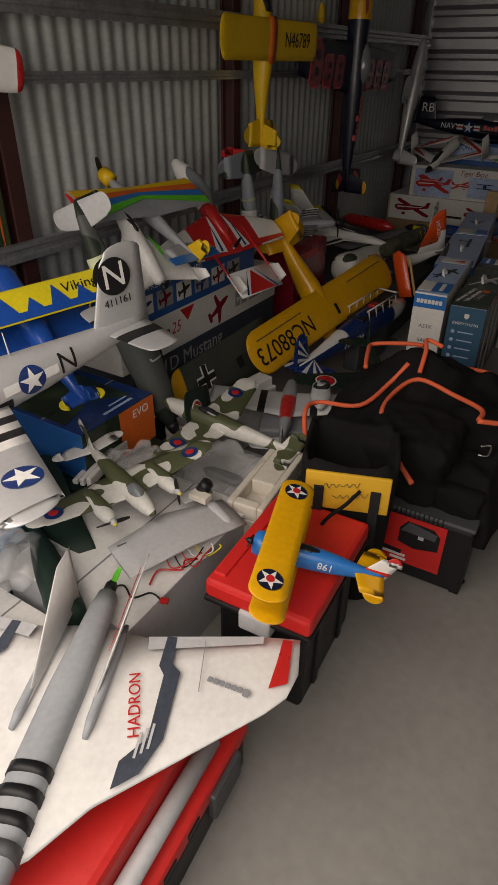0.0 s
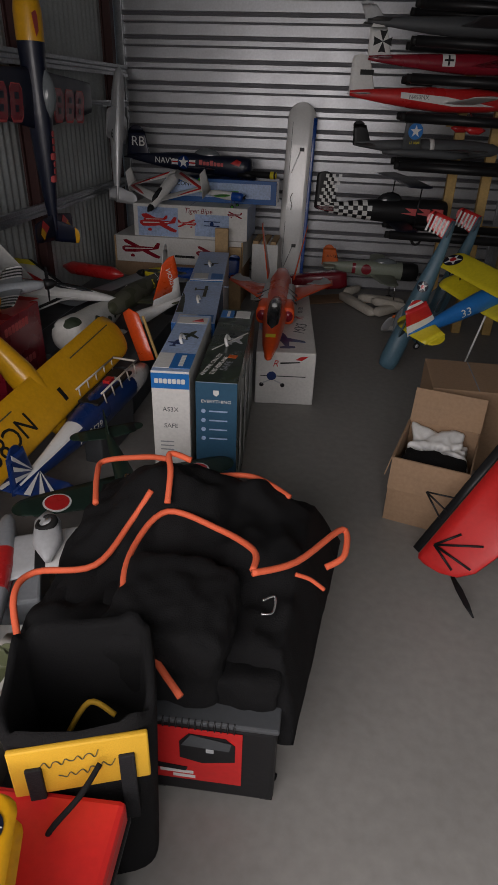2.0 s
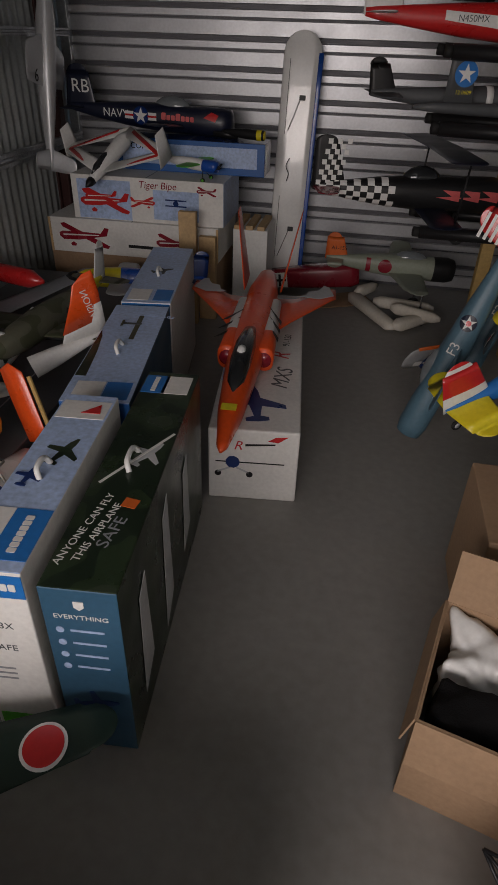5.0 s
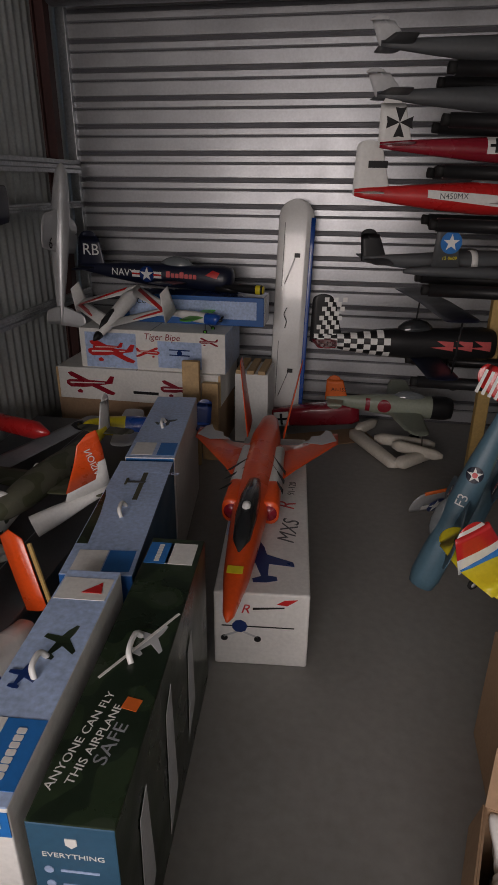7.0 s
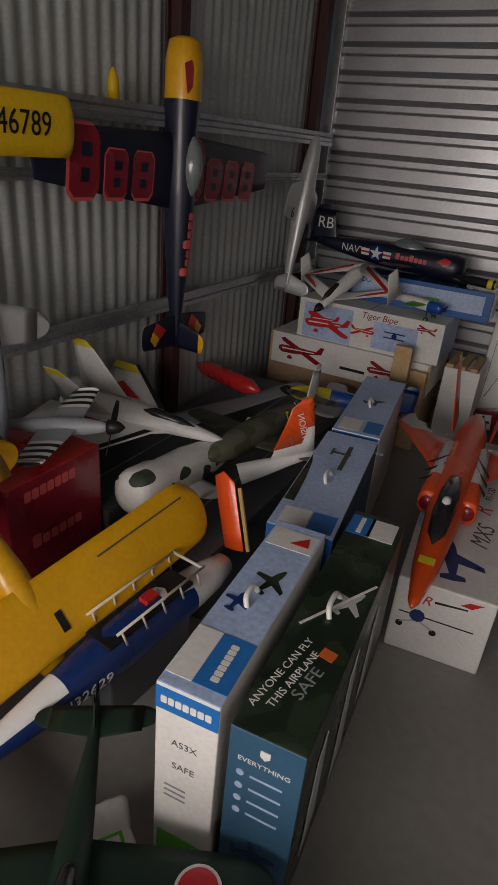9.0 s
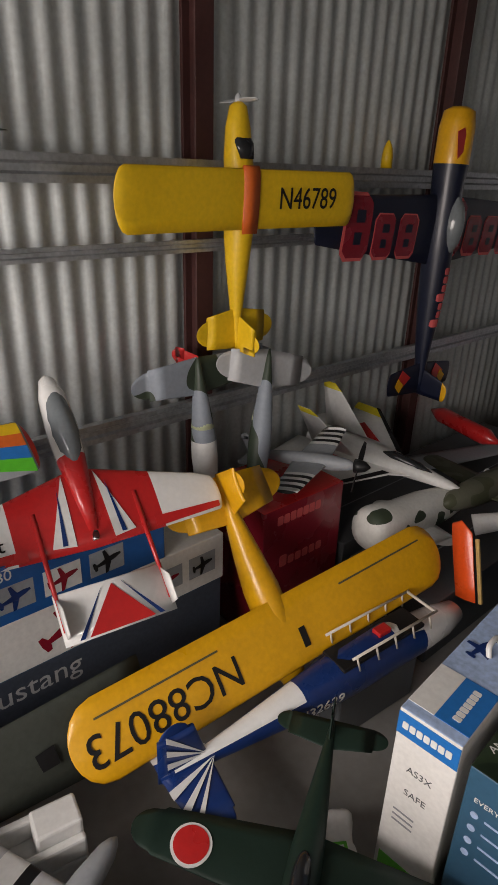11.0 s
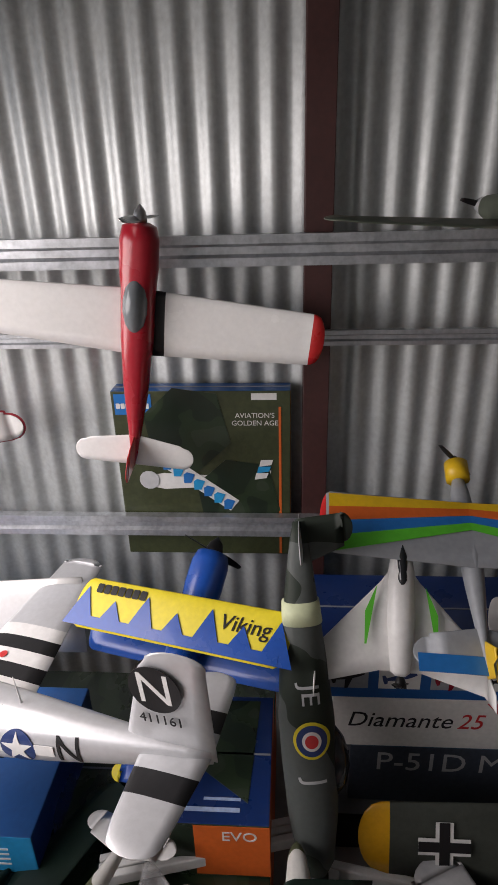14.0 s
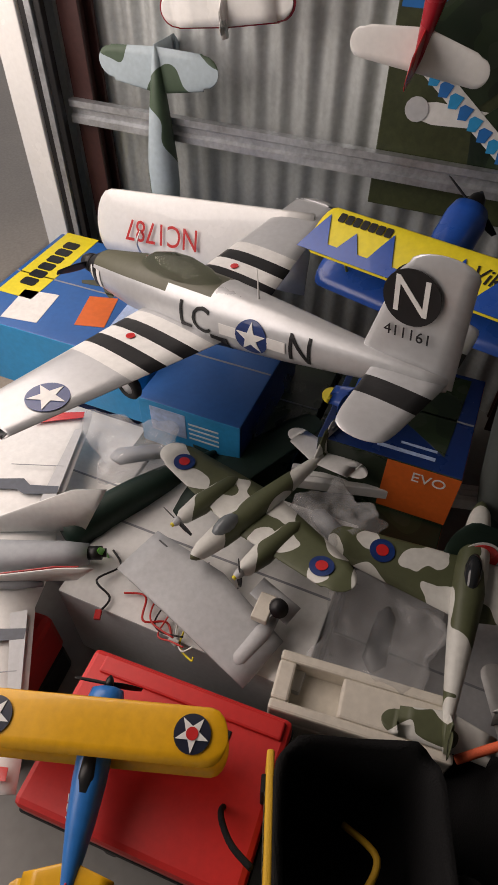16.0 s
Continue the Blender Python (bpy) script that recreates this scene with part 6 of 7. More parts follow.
    part("stabiliser", panel([[0, -0.22, -0.34, 0, 0.05], [sy * 0.16, -0.3, -0.38, 0, 0.05]]), WHITE, o, m=Matrix.Translation((0, sy * 0.05, 0.005)))
part("canopy", loft([(0.28, 0.002, 0.002, 0.03), (0.22, 0.02, 0.02, 0.035), (0.1, 0.022, 0.022, 0.045), (0.04, 0.004, 0.004, 0.04)], 14), CANOPY, o)
# white fuselage with green patches, and green one with yellow band
q = Plane("fighter_fuselage", "white foam fighter fuselage with dark green patches", basis((0.74, 2.42, 0.43), (-0.1, -0.97, 0.05), (0.97, -0.1, 0)), 0.85, 0.5, RADIAL, 0.095, camo("white_green_patches", ((0.66, 0.66, 0.62), (0.68, 0.68, 0.64), (0.035, 0.05, 0.028)), 8))
q.wing(0.16, 0.12, 0.06, 0.02, -0.4, 0.0, 0.1, WHITE, span=0.46)
q.tail(0.24, 0.09, 0.1, 0.1, WHITE, WHITE)
GERM = camo("mottled_olive", ((0.06, 0.065, 0.035), (0.10, 0.10, 0.07)), 12)
q = Plane("fighter_model", "mottled olive fighter with yellow band and white fin", basis((0.86, 2.9, 0.48), (-0.1, -0.98, 0.0), (0.98, -0.1, 0)), 1.0, 0.8, r=0.07, body=[GERM, LEMON, WHITE], mats=[0, 0, 0, 0, 0, 0, 0, 1, 2])
lettering("5", 0.09, LEMON, q.ob, flank(-0.25, 0.02, 1), 1, q.side(1))
roundel(q.ob, flank(-0.38, 0.02, 1), 0.045, "cross", q.side(1))
q.wing(0.2, 0.12, 0.08, 0.02, -0.4, 0.03, 0.1, GERM, tip=0.04)
q.tail(0.34, 0.11, 0.2, 0.13, GERM, WHITE, tip=0.05)
# white and orange fin standing up
m = basis((1.12, 2.8, 0.46), (-0.75, -0.6, -0.3), (0.2, 0.15, 0.97)) @ Matrix.Scale(0.72, 4)
o = thing("glider_tail", "white model tail boom with large orange rudder standing up", "model aeroplane", m, "model aeroplanes")
part("tail_boom", loft([(0.35, 0.07, 0.06, 0), (0.2, 0.06, 0.05, 0), (0.0, 0.035, 0.03, 0), (-0.2, 0.02, 0.02, 0)], 16), WHITE, o)
part("fin", panel([[0, 0.16, -0.16, 0, 0.05], [0.2, 0.02, -0.2, 0, 0.05]]), WHITE, o)
part("rudder", panel([[0.1, 0.1, -0.17, 0, 0.055], [0.26, -0.02, -0.21, 0, 0.055], [0.36, -0.08, -0.22, 0, 0.04], [0.4, -0.16, -0.22, 0, 0.03]]), ORANGE, o)
for k in range(3):
    patch("black_flame", [(0.06 - 0.05 * k, 0.12 + 0.02 * k), (0.0 - 0.05 * k, 0.25 + 0.03 * k), (-0.01 - 0.05 * k, 0.24 + 0.03 * k), (0.03 - 0.05 * k, 0.16 + 0.02 * k)], BLACK, o, Matrix.Translation((0, 0, 0.012)))
lettering("VISION", 0.06, WHITE, o, Matrix(((0, -1, 0, -0.12), (1, 0, 0, 0.22), (0, 0, -1, -0.011), (0, 0, 0, 1))))
m = basis((1.1, 2.28, 0.42), (-0.35, 0.25, 0.8), (0.9, -0.1, 0.4)) @ Matrix.Diagonal((0.6, 0.8, 0.5, 1))
o = thing("loose_rudder", "loose orange-red model rudder leaning upright among parts", "model part", m)
part("rudder_skin", panel([[-0.06, 0.28, -0.22, 0, 0.06], [0.0, 0.3, -0.24, 0, 0.06], [0.06, 0.22, -0.25, 0, 0.05]]), ORANGE, o)
part("wooden_spar", blockbm((-0.25, 0.08, -0.01), (0.18, 0.1, 0.01), 0.003), PINEYEL, o, smooth=False)
q = Plane("racer_model", "yellow and blue racing model lying by the far corner", basis((0.95, 3.75, 0.42), (-0.95, -0.25, 0.05), (0.25, -0.95, 0.1)), 0.75, 0.8, r=0.06, body=[LEMON, BLUE], mats=[0, 0, 0, 0, 1, 1, 1, 1, 1])
q.wing(0.18, 0.12, 0.08, 0.02, -0.4, 0.03, 0.1, LTGREY)
q.tail(0.3, 0.1, 0.16, 0.14, DKBLUE, DKBLUE)
lettering("MR", 0.06, WHITE, q.ob, flank(-0.2, 0.02, 1), 1, q.side(1))
propeller(q.ob, 0.28, 0.1, 2, 0, BLACK)
m = basis((0.5, 3.5, 0.36), (0.9, -0.3, 0.02), (0.3, 0.9, 0))
o = thing("loose_wing", "long grey loose wing panels lying across cartons", "model wing", m, "loose wings")
part("wing_skin", panel(half(-0.55, 0.5, 0.2, 0.13, 0.1, 0.03, 0, 0.02, 0.08, 6, 0.04)), GREY, o)
part("red_float", loft([(0.1, 0.01, 0.01, 0.1), (0.0, 0.05, 0.05, 0.1), (-0.4, 0.05, 0.05, 0.1), (-0.5, 0.01, 0.01, 0.1)], 14), RED, o)
# silver jet hung nose up in the corner
q = Plane("jet_model", "bare silver jet model hung nose up in the corner", basis((0.22, 4.62, 1.5), (0.05, 0.18, 0.98), (0, -0.98, 0.18)), 1.05, 0.5, r=0.06, body=SILVER)
q.wing(0.3, 0.2, 0.1, 0.08, 0, 0.0, 0.08, SILVER, tip=0.02)
q.tail(0.4, 0.13, 0.18, 0.14, SILVER, SILVER, tip=0.02)
lettering("6", 0.1, BLACK, q.ob, Matrix.Translation((-0.15, 0.16, 0.02)) @ R90)

# ---- aisle boxes ----
def long_box(name, label, near_left, w, l, h, turn, top, front, side, group="long model boxes"):
    """Upright long box; its near left corner on the floor at near_left."""
    m = Matrix.Translation((near_left[0], near_left[1], 0)) @ Matrix.Rotation(radians(turn), 4, "Z")
    o = carton(name, label, (0, 0, 0), (w, l, h), [top, side, front, front, side, KRAFT], m, group)
    part("carry_handle", tube([(w / 2, l * 0.42, h), (w / 2 - 0.01, l * 0.44, h + 0.025), (w / 2 - 0.01, l * 0.5, h + 0.025), (w / 2, l * 0.52, h)], 0.008), WHITE, o, "white plastic handle")
    return o
o = long_box("kit_box", "tall white and blue model box with sky print", (1.49, 1.27), 0.165, 0.76, 0.665, 5, SKYCARD, IVORY, IVORY)
patch("blue_band", rect_pts(0.163, 0.07), MIDBLUE, o, face_y(0.0825, 0, 0.62))
mark("CCCCCCC", 0.032, WHITE, o, face_y(0.0825, -0.002, 0.62))
lettering("AS3X", 0.03, DKGREY, o, face_y(0.08, 0, 0.485))
lettering("SAFE", 0.03, DKGREY, o, face_y(0.08, 0, 0.405))
for k in range(3):
    patch("text_line", rect_pts(0.06, 0.005), LABELGREY, o, face_y(0.06, 0, 0.325 - 0.02 * k))
patch("green_print", rect_pts(0.14, 0.1), GREENP, o, face_y(0.0825, 0, 0.08))
patch("blue_band", rect_pts(0.09, 0.17), MIDBLUE, o, face_z(0.118, 0.12, 0.665))
patch("white_band", rect_pts(0.07, 0.17), IVORY, o, face_z(0.037, 0.12, 0.665))
mark("CCCCCCC", 0.03, WHITE, o, face_z(0.118, 0.12, 0.667, 90))
picture(o, face_z(0.1, 0.45, 0.665), 0.13, GREENCARD, 70)
picture(o, face_z(0.05, 0.33, 0.6675), 0.09, DKBLUE, 80)
patch("white_panel", rect_pts(0.15, 0.1), IVORY, o, face_z(0.0825, 0.67, 0.665))
patch("red_logo", [(-0.03, -0.02), (0.03, -0.02), (0.02, 0.03)], RED, o, face_z(0.11, 0.67, 0.667))
o = long_box("kit_box", "tall slate blue and forest green model box", (1.676, 1.295), 0.182, 1.02, 0.622, 4.4, GREENCARD, TEALCARD, GREENCARD)
lettering("ANYONE CAN FLY", 0.029, IVORY, o, face_z(0.045, 0.2, 0.622, 78), 1.1)
lettering("THIS AIRPLANE", 0.029, IVORY, o, face_z(0.08, 0.19, 0.622, 78), 1.1)
lettering("SAFE", 0.045, LABELGREY, o, face_z(0.115, 0.19, 0.622, 78), 1.2)
patch("red_plus", rect_pts(0.035, 0.04), ORANGEF, o, face_z(0.13, 0.3, 0.622, 78))
picture(o, face_z(0.12, 0.52, 0.622), 0.13, LTGREY, 60)
patch("printed_wing", rect_pts(0.3, 0.008), IVORY, o, face_z(0.1, 0.5, 0.624, 60))
patch("white_band", rect_pts(0.09, 0.12), IVORY, o, face_z(0.12, 0.93, 0.622))
patch("blue_band", rect_pts(0.08, 0.12), MIDBLUE, o, face_z(0.045, 0.93, 0.622))
mark("CCCCCCC", 0.024, WHITE, o, face_z(0.045, 0.93, 0.624, 90))
lettering("EVERYTHING", 0.02, IVORY, o, face_y(0.09, 0, 0.53), 1.1)
patch("shield", [(-0.012, 0.012), (0.012, 0.012), (0.012, -0.006), (0, -0.016), (-0.012, -0.006)][::-1], IVORY, o, face_y(0.09, 0, 0.572))
for k in range(4):
    patch("bullet", disc_pts(0.01, 14), SKYCARD, o, face_y(0.035, 0, 0.484 - 0.045 * k))
    patch("text_line", rect_pts(0.08, 0.006), SKYCARD, o, face_y(0.1, 0, 0.484 - 0.045 * k))
picture(o, face_y(0.09, 0, 0.2), 0.12, DKBLUE, 10)
for y0, hh in ((0.16, 0.2), (0.42, 0.24), (0.7, 0.18)):
    patch("pale_print", [(-0.05, -hh), (0.05, -hh * 0.7), (0.03, hh), (-0.03, hh * 0.8)], LTGREY, o, face_x(0.185, y0, 0.3))
o = long_box("kit_box", "long sky blue model box with golden aeroplane print", (1.355, 2.08), 0.24, 0.86, 0.6, 8, SKYCARD, CARDBLUE, TEALCARD)
patch("printed_wing", rect_pts(0.02, 0.24), OLIVE, o, face_z(0.14, 0.62, 0.6))
patch("printed_fuselage", rect_pts(0.08, 0.016), DKGREY, o, face_z(0.115, 0.65, 0.602))
patch("printed_tailplane", rect_pts(0.01, 0.06), OLIVE, o, face_z(0.075, 0.65, 0.604))
patch("white_band", rect_pts(0.1, 0.12), IVORY, o, face_z(0.08, 0.08, 0.6))
patch("forest_print", [(-0.05, -0.2), (-0.01, -0.2), (-0.02, 0.0), (-0.035, 0.14), (-0.05, 0.2)], GREENCARD, o, face_z(0.055, 0.38, 0.6))
patch("blue_band", rect_pts(0.09, 0.12), MIDBLUE, o, face_z(0.18, 0.08, 0.6))
lettering("GOLDEN AGE", 0.03, SKYCARD, o, face_z(0.19, 0.75, 0.6, -10))
o = long_box("kit_box", "blue and white model box with grey print on top", (1.24, 2.97), 0.23, 0.85, 0.6, 8, SKYCARD, IVORY, IVORY)
patch("blue_band", rect_pts(0.22, 0.07), MIDBLUE, o, face_y(0.115, 0, 0.56))
mark("CCCCCCC", 0.038, WHITE, o, face_y(0.115, -0.002, 0.56))
patch("white_band", rect_pts(0.1, 0.14), IVORY, o, face_z(0.07, 0.1, 0.6))
patch("blue_band", rect_pts(0.08, 0.14), MIDBLUE, o, face_z(0.18, 0.1, 0.6))
picture(o, face_z(0.12, 0.45, 0.6), 0.12, DKGREY, 30)
# flat white box with the orange jet
m = Matrix.Translation((1.785, 2.41, 0)) @ Matrix.Rotation(radians(6), 4, "Z")
o = carton("kit_box", "large white model box with black script and blue print", (0, 0, 0), (0.365, 1.5, 0.345), [IVORY, IVORY, IVORY, IVORY, IVORY, KRAFT], m, "long model boxes", 0.008)
lettering("MXS", 0.11, DKGREY, o, face_z(0.28, 0.45, 0.345, 82), 0.9, lean=0.3)
lettering("R", 0.13, RED, o, face_z(0.265, 0.68, 0.345, 82), 0.9, lean=0.3)
lettering("91-120", 0.05, BLACK, o, face_z(0.29, 0.86, 0.345, 86))
picture(o, face_z(0.17, 0.22, 0.345), 0.3, DKBLUE, 100)
patch("blue_print", [(-0.16, -0.5), (-0.02, -0.55), (-0.05, 0.5), (-0.16, 0.5)], SKYCARD, o, face_z(0.165, 0.9, 0.345))
patch("orange_print", [(-0.1, 0), (0.0, 0.05), (-0.06, 0.1)], ORANGEF, o, face_z(0.12, 1.2, 0.3465))
lettering("R", 0.06, RED, o, face_y(0.12, 0, 0.27), lean=0.3)
patch("script_line", [(0.0, 0.0), (0.12, 0.012), (0.12, 0.018), (0.0, 0.01)], BLACK, o, face_y(0.15, 0, 0.27))
patch("script_line", rect_pts(0.28, 0.005), BLACK, o, face_y(0.17, 0, 0.19))
patch("printed_engine", disc_pts(0.03, 9), DKBLUE, o, face_y(0.1, -0.001, 0.19))
for sx in (-0.06, 0.07):
    patch("printed_wheel", disc_pts(0.014, 12), BLACK, o, face_y(0.1 + sx, 0, 0.13))
    patch("printed_leg", rect_pts(0.06, 0.008), LTGREY, o, face_y(0.1 + sx * 0.6, 0.0, 0.15) @ Matrix.Rotation(radians(-25 if sx > 0 else 25), 4, "Z"))
patch("red_bird", [(-0.04, 0.0), (-0.01, 0.02), (0.04, 0.025), (0.0, -0.005)], RED, o, face_y(0.28, 0, 0.3))

m = basis((1.82, 3.2, 0.425), (0.06, -1, -0.03), (1, 0.06, 0.0)) @ Matrix.Diagonal((1, 1.0, 1.1, 1))
o = thing("jet_model", "bright orange twin-fin jet model with black and white flames", "model aeroplane", m, "model aeroplanes")
part("fuselage", loft([(0.98, 0.006, 0.006, -0.02), (0.94, 0.022, 0.022, -0.02), (0.75, 0.05, 0.052, -0.01), (0.5, 0.068, 0.065, 0.0), (0.2, 0.085, 0.065, 0.0), (-0.1, 0.09, 0.06, 0.0), (-0.5, 0.08, 0.05, 0.0), (-0.72, 0.05, 0.04, 0.0), (-0.76, 0.03, 0.03, 0.0)], 22, 2.4), ORANGE, o)
part("canopy", loft([(0.68, 0.004, 0.004, 0.045), (0.6, 0.035, 0.03, 0.05), (0.45, 0.046, 0.05, 0.055), (0.3, 0.046, 0.045, 0.055), (0.12, 0.03, 0.02, 0.05), (0.08, 0.004, 0.004, 0.05)], 18), CANOPY, o, "smoked canopy with pilot bust")
part("pilot_bust", loft([(0.47, 0.004, 0.004, 0.09), (0.45, 0.018, 0.018, 0.1), (0.42, 0.018, 0.018, 0.1), (0.4, 0.004, 0.004, 0.095)], 12), WHITE, o)
for sy in (1, -1):
    part("intake", loft([(0.3, 0.04, 0.05, 0), (0.29, 0.044, 0.054, 0), (0.1, 0.04, 0.05, 0.0), (-0.3, 0.03, 0.04, 0), (-0.4, 0.004, 0.01, 0)], 18, 2.6, [0, 0, 1, 0]), [ORANGE, WHITE], o, m=Matrix.Translation((0, sy * 0.085, 0.0)))
    part("intake_mouth", rod((0.302, sy * 0.085, 0), (0.303, sy * 0.085, 0), 0.034, n=18), DKRED, o)
    for k in range(3):
        patch("black_flame", [(0.1, -0.01), (-0.08 - 0.03 * k, 0.012), (0.06, 0.008)], BLACK, o, Matrix.Translation((0.12 - 0.09 * k, sy * 0.105, 0.045)) @ Matrix.Rotation(radians(25 * sy), 4, "Z"))
    part("wing", panel([[0, 0.1, -0.4, 0, 0.05], [sy * 0.12, -0.12, -0.42, 0, 0.05], [sy * 0.31, -0.42, -0.6, 0, 0.05], [sy * 0.34, -0.46, -0.6, 0, 0.04]]), ORANGE, o, m=Matrix.Translation((0, sy * 0.06, 0)))
    part("flame_edge", flat([(-0.42, sy * 0.2), (-0.45, sy * 0.24), (-0.5, sy * 0.25), (-0.52, sy * 0.3), (-0.56, sy * 0.32), (-0.6, sy * 0.33), (-0.58, sy * 0.36), (-0.46, sy * 0.39), (-0.4, sy * 0.31)][::sy], Matrix.Translation((-0.02, 0, 0.009))), LTGREY, o, smooth=False)
    part("fin", panel([[0, -0.42, -0.66, 0, 0.05], [0.3, -0.68, -0.8, 0, 0.05], [0.32, -0.71, -0.8, 0, 0.04]], [0, 0], True), [ORANGE, BLACK], o, m=Matrix.Translation((0, sy * 0.1, 0.03)) @ Matrix.Rotation(radians(-14 * sy), 4, "X"))
patch("yellow_mark", rect_pts(0.04, 0.06), LEMON, o, Matrix.Translation((0.78, 0, 0.041)) @ Matrix.Rotation(radians(5), 4, "Y"))
part("landing_skid", blockbm((-0.3, -0.03, -0.078), (0.5, 0.03, -0.05), 0.006), BLACK, o, smooth=False)

# ---- back wall ----
carton("storage_carton", "plain cardboard carton beneath the printed model boxes", (0.2, 4.36, 0), (1.36, 4.9, 0.36), [KRAFT] * 6)
o = carton("kit_box", "white model box printed with red aerobatic aeroplanes", (0.22, 4.33, 0.36), (1.38, 4.9, 0.585), [IVORY] * 6)
side_print(o, face_y(0.46, 4.33, 0.475), 0.36, DKRED)
side_print(o, face_y(1.1, 4.33, 0.47), 0.28, DKRED)
patch("black_bar", rect_pts(0.18, 0.02), BLACK, o, face_y(0.86, 4.33, 0.43))
for xx in (0.225, 1.375):
    patch("wood_edge", rect_pts(0.016, 0.22), PINEWOOD, o, face_y(xx, 4.33, 0.472))
o = carton("kit_box", "white and sky blue biplane kit box with red prints", (0.4, 4.36, 0.585), (1.41, 4.85, 0.855), [IVORY, SKYCARD, IVORY, IVORY, IVORY, KRAFT])
patch("sky_print", rect_pts(0.36, 0.24), SKYCARD, o, face_y(0.62, 4.36, 0.71))
patch("sky_print", rect_pts(0.3, 0.18), SKYCARD, o, face_y(1.1, 4.36, 0.7))
lettering("Tiger Bipe", 0.06, DKRED, o, face_y(0.98, 4.358, 0.815), lean=0.2)
side_print(o, face_y(0.62, 4.357, 0.7), 0.34, RED)
side_print(o, face_y(0.6, 4.354, 0.73), 0.22, RED)
side_print(o, face_y(0.88, 4.358, 0.71), 0.17, RED, -1)
patch("printed_wing", rect_pts(0.14, 0.008), DKBLUE, o, face_y(1.1, 4.357, 0.735))
patch("printed_wing", rect_pts(0.14, 0.008), DKBLUE, o, face_y(1.1, 4.357, 0.7))
patch("printed_fuselage", disc_pts(0.018, 12), DKBLUE, o, face_y(1.1, 4.356, 0.715))
side_print(o, face_y(1.3, 4.358, 0.8), 0.13, DKRED)
o = carton("kit_box", "dark blue landscape-printed model box lying on others", (0.62, 4.62, 0.855), (1.62, 4.86, 1.05), [DKBLUE, DKBLUE, CARDBLUE, DKBLUE, DKBLUE, DKBLUE])
patch("snowy_print", rect_pts(0.9, 0.12), SKYCARD, o, face_y(1.12, 4.62, 0.96))
lettering("CONV", 0.05, BLACK, o, face_y(0.8, 4.618, 1.0))

q = Plane("naval_fighter_model", "black naval fighter model with white lettering and star", basis((0.95, 4.86, 1.14), (1, 0.0, -0.03), (0, 1, 0)), 1.15, 0.9, RADIAL, 0.085, NAVY)
sf = q.side(-1)
lettering("NAVY", 0.07, WHITE, q.ob, flank(-0.38, 0.01, -1), 1, sf)
roundel(q.ob, flank(-0.2, 0.01, -1), 0.055, "star", sf)
for dx in (-0.08, 0.08):
    patch("marking_bar", rect_pts(0.06, 0.045), WHITE, q.ob, flank(-0.2 + dx, 0.01, -1), 0, sf)
    patch("marking_stripe", rect_pts(0.06, 0.012), RED, q.ob, flank(-0.2 + dx, 0.01, -1), 0.001, sf)
mark("CccCccc", 0.06, PINK, q.ob, flank(0.07, 0.02, -1), 1, sf)
patch("red_mark", [(-0.05, 0.0), (0.0, 0.035), (0.05, 0.02), (0.03, -0.02)], RED, q.ob, flank(0.28, 0.03, -1), 0, sf)
q.wing(0.25, 0.15, 0.1, 0.02, -0.5, 0.05, 0.1, NAVY)
q.tail(0.4, 0.13, 0.25, 0.22, NAVY, NAVY, tip=0.05)
lettering("RB", 0.11, WHITE, q.ob, Matrix(((1, 0, 0, q.xe + 0.1), (0, 0, -1, -0.013), (0, 1, 0, q.zt + 0.12), (0, 0, 0, 1))))
q.canopy(-0.12, 0.12, 0.06, 0.045, 0.075, CANOPYGREY)
part("exhaust_stub", rod((0.3, -0.06, -0.05), (0.46, -0.07, -0.06), 0.025), BLACK, q.ob)

m = basis((0.7, 4.44, 0.98), (-0.28, -0.78, -0.42), (0.92, -0.35, 0.05))
o = thing("joined_wing_model", "white joined-wing racing model with red flame edges", "model aeroplane", m, "model aeroplanes")
part("fuselage", loft([(0.34, 0.004, 0.004, 0), (0.3, 0.025, 0.022, 0), (0.12, 0.042, 0.042, 0.01), (-0.08, 0.05, 0.05, 0.02), (-0.16, 0.03, 0.03, 0.02)], 18), WHITE, o)
part("canopy", loft([(0.26, 0.003, 0.003, 0.03), (0.2, 0.022, 0.022, 0.035), (0.1, 0.02, 0.02, 0.045), (0.06, 0.003, 0.003, 0.045)], 14), CANOPY, o)
part("nose_cap", loft([(0.345, 0.004, 0.004, 0), (0.31, 0.024, 0.022, 0), (0.28, 0.029, 0.026, 0)], 16), BLACK, o)
for sy in (1, -1):
    for xa, za, nm in ((0.22, 0.0, "front_wing"), (-0.1, 0.05, "rear_wing")):
        part(nm, panel([[0, xa, xa - 0.1, za, 0.09], [sy * 0.39, 0.06 if nm == "front_wing" else 0.04, -0.03, 0.025, 0.08]]), WHITE, o)
        part("red_edge", panel([[sy * 0.06, xa - 0.03, xa - 0.06, za + 0.004, 0.12], [sy * 0.37, 0.045, 0.015, 0.029, 0.12]]), RED, o)
    part("winglet", panel([[-0.06, 0.08, -0.06, 0, 0.05], [0.12, 0.02, -0.07, 0, 0.05]], upright=True), WHITE, o, m=Matrix.Translation((0, sy * 0.39, 0.025)))
q = Plane("park_flyer_model", "small lime green and white model with blue nose", basis((1.22, 4.45, 0.94), (0.96, -0.2, -0.05), (0.2, 0.96, 0)), 0.4, 0.45, RADIAL, 0.035, [WHITE, BLUE], mats=[1, 1, 1, 1, 0, 0, 0, 0, 0])
q.wing(0.1, 0.08, 0.04, 0.01, 0.2, 0.01, 0.1, GREENP)
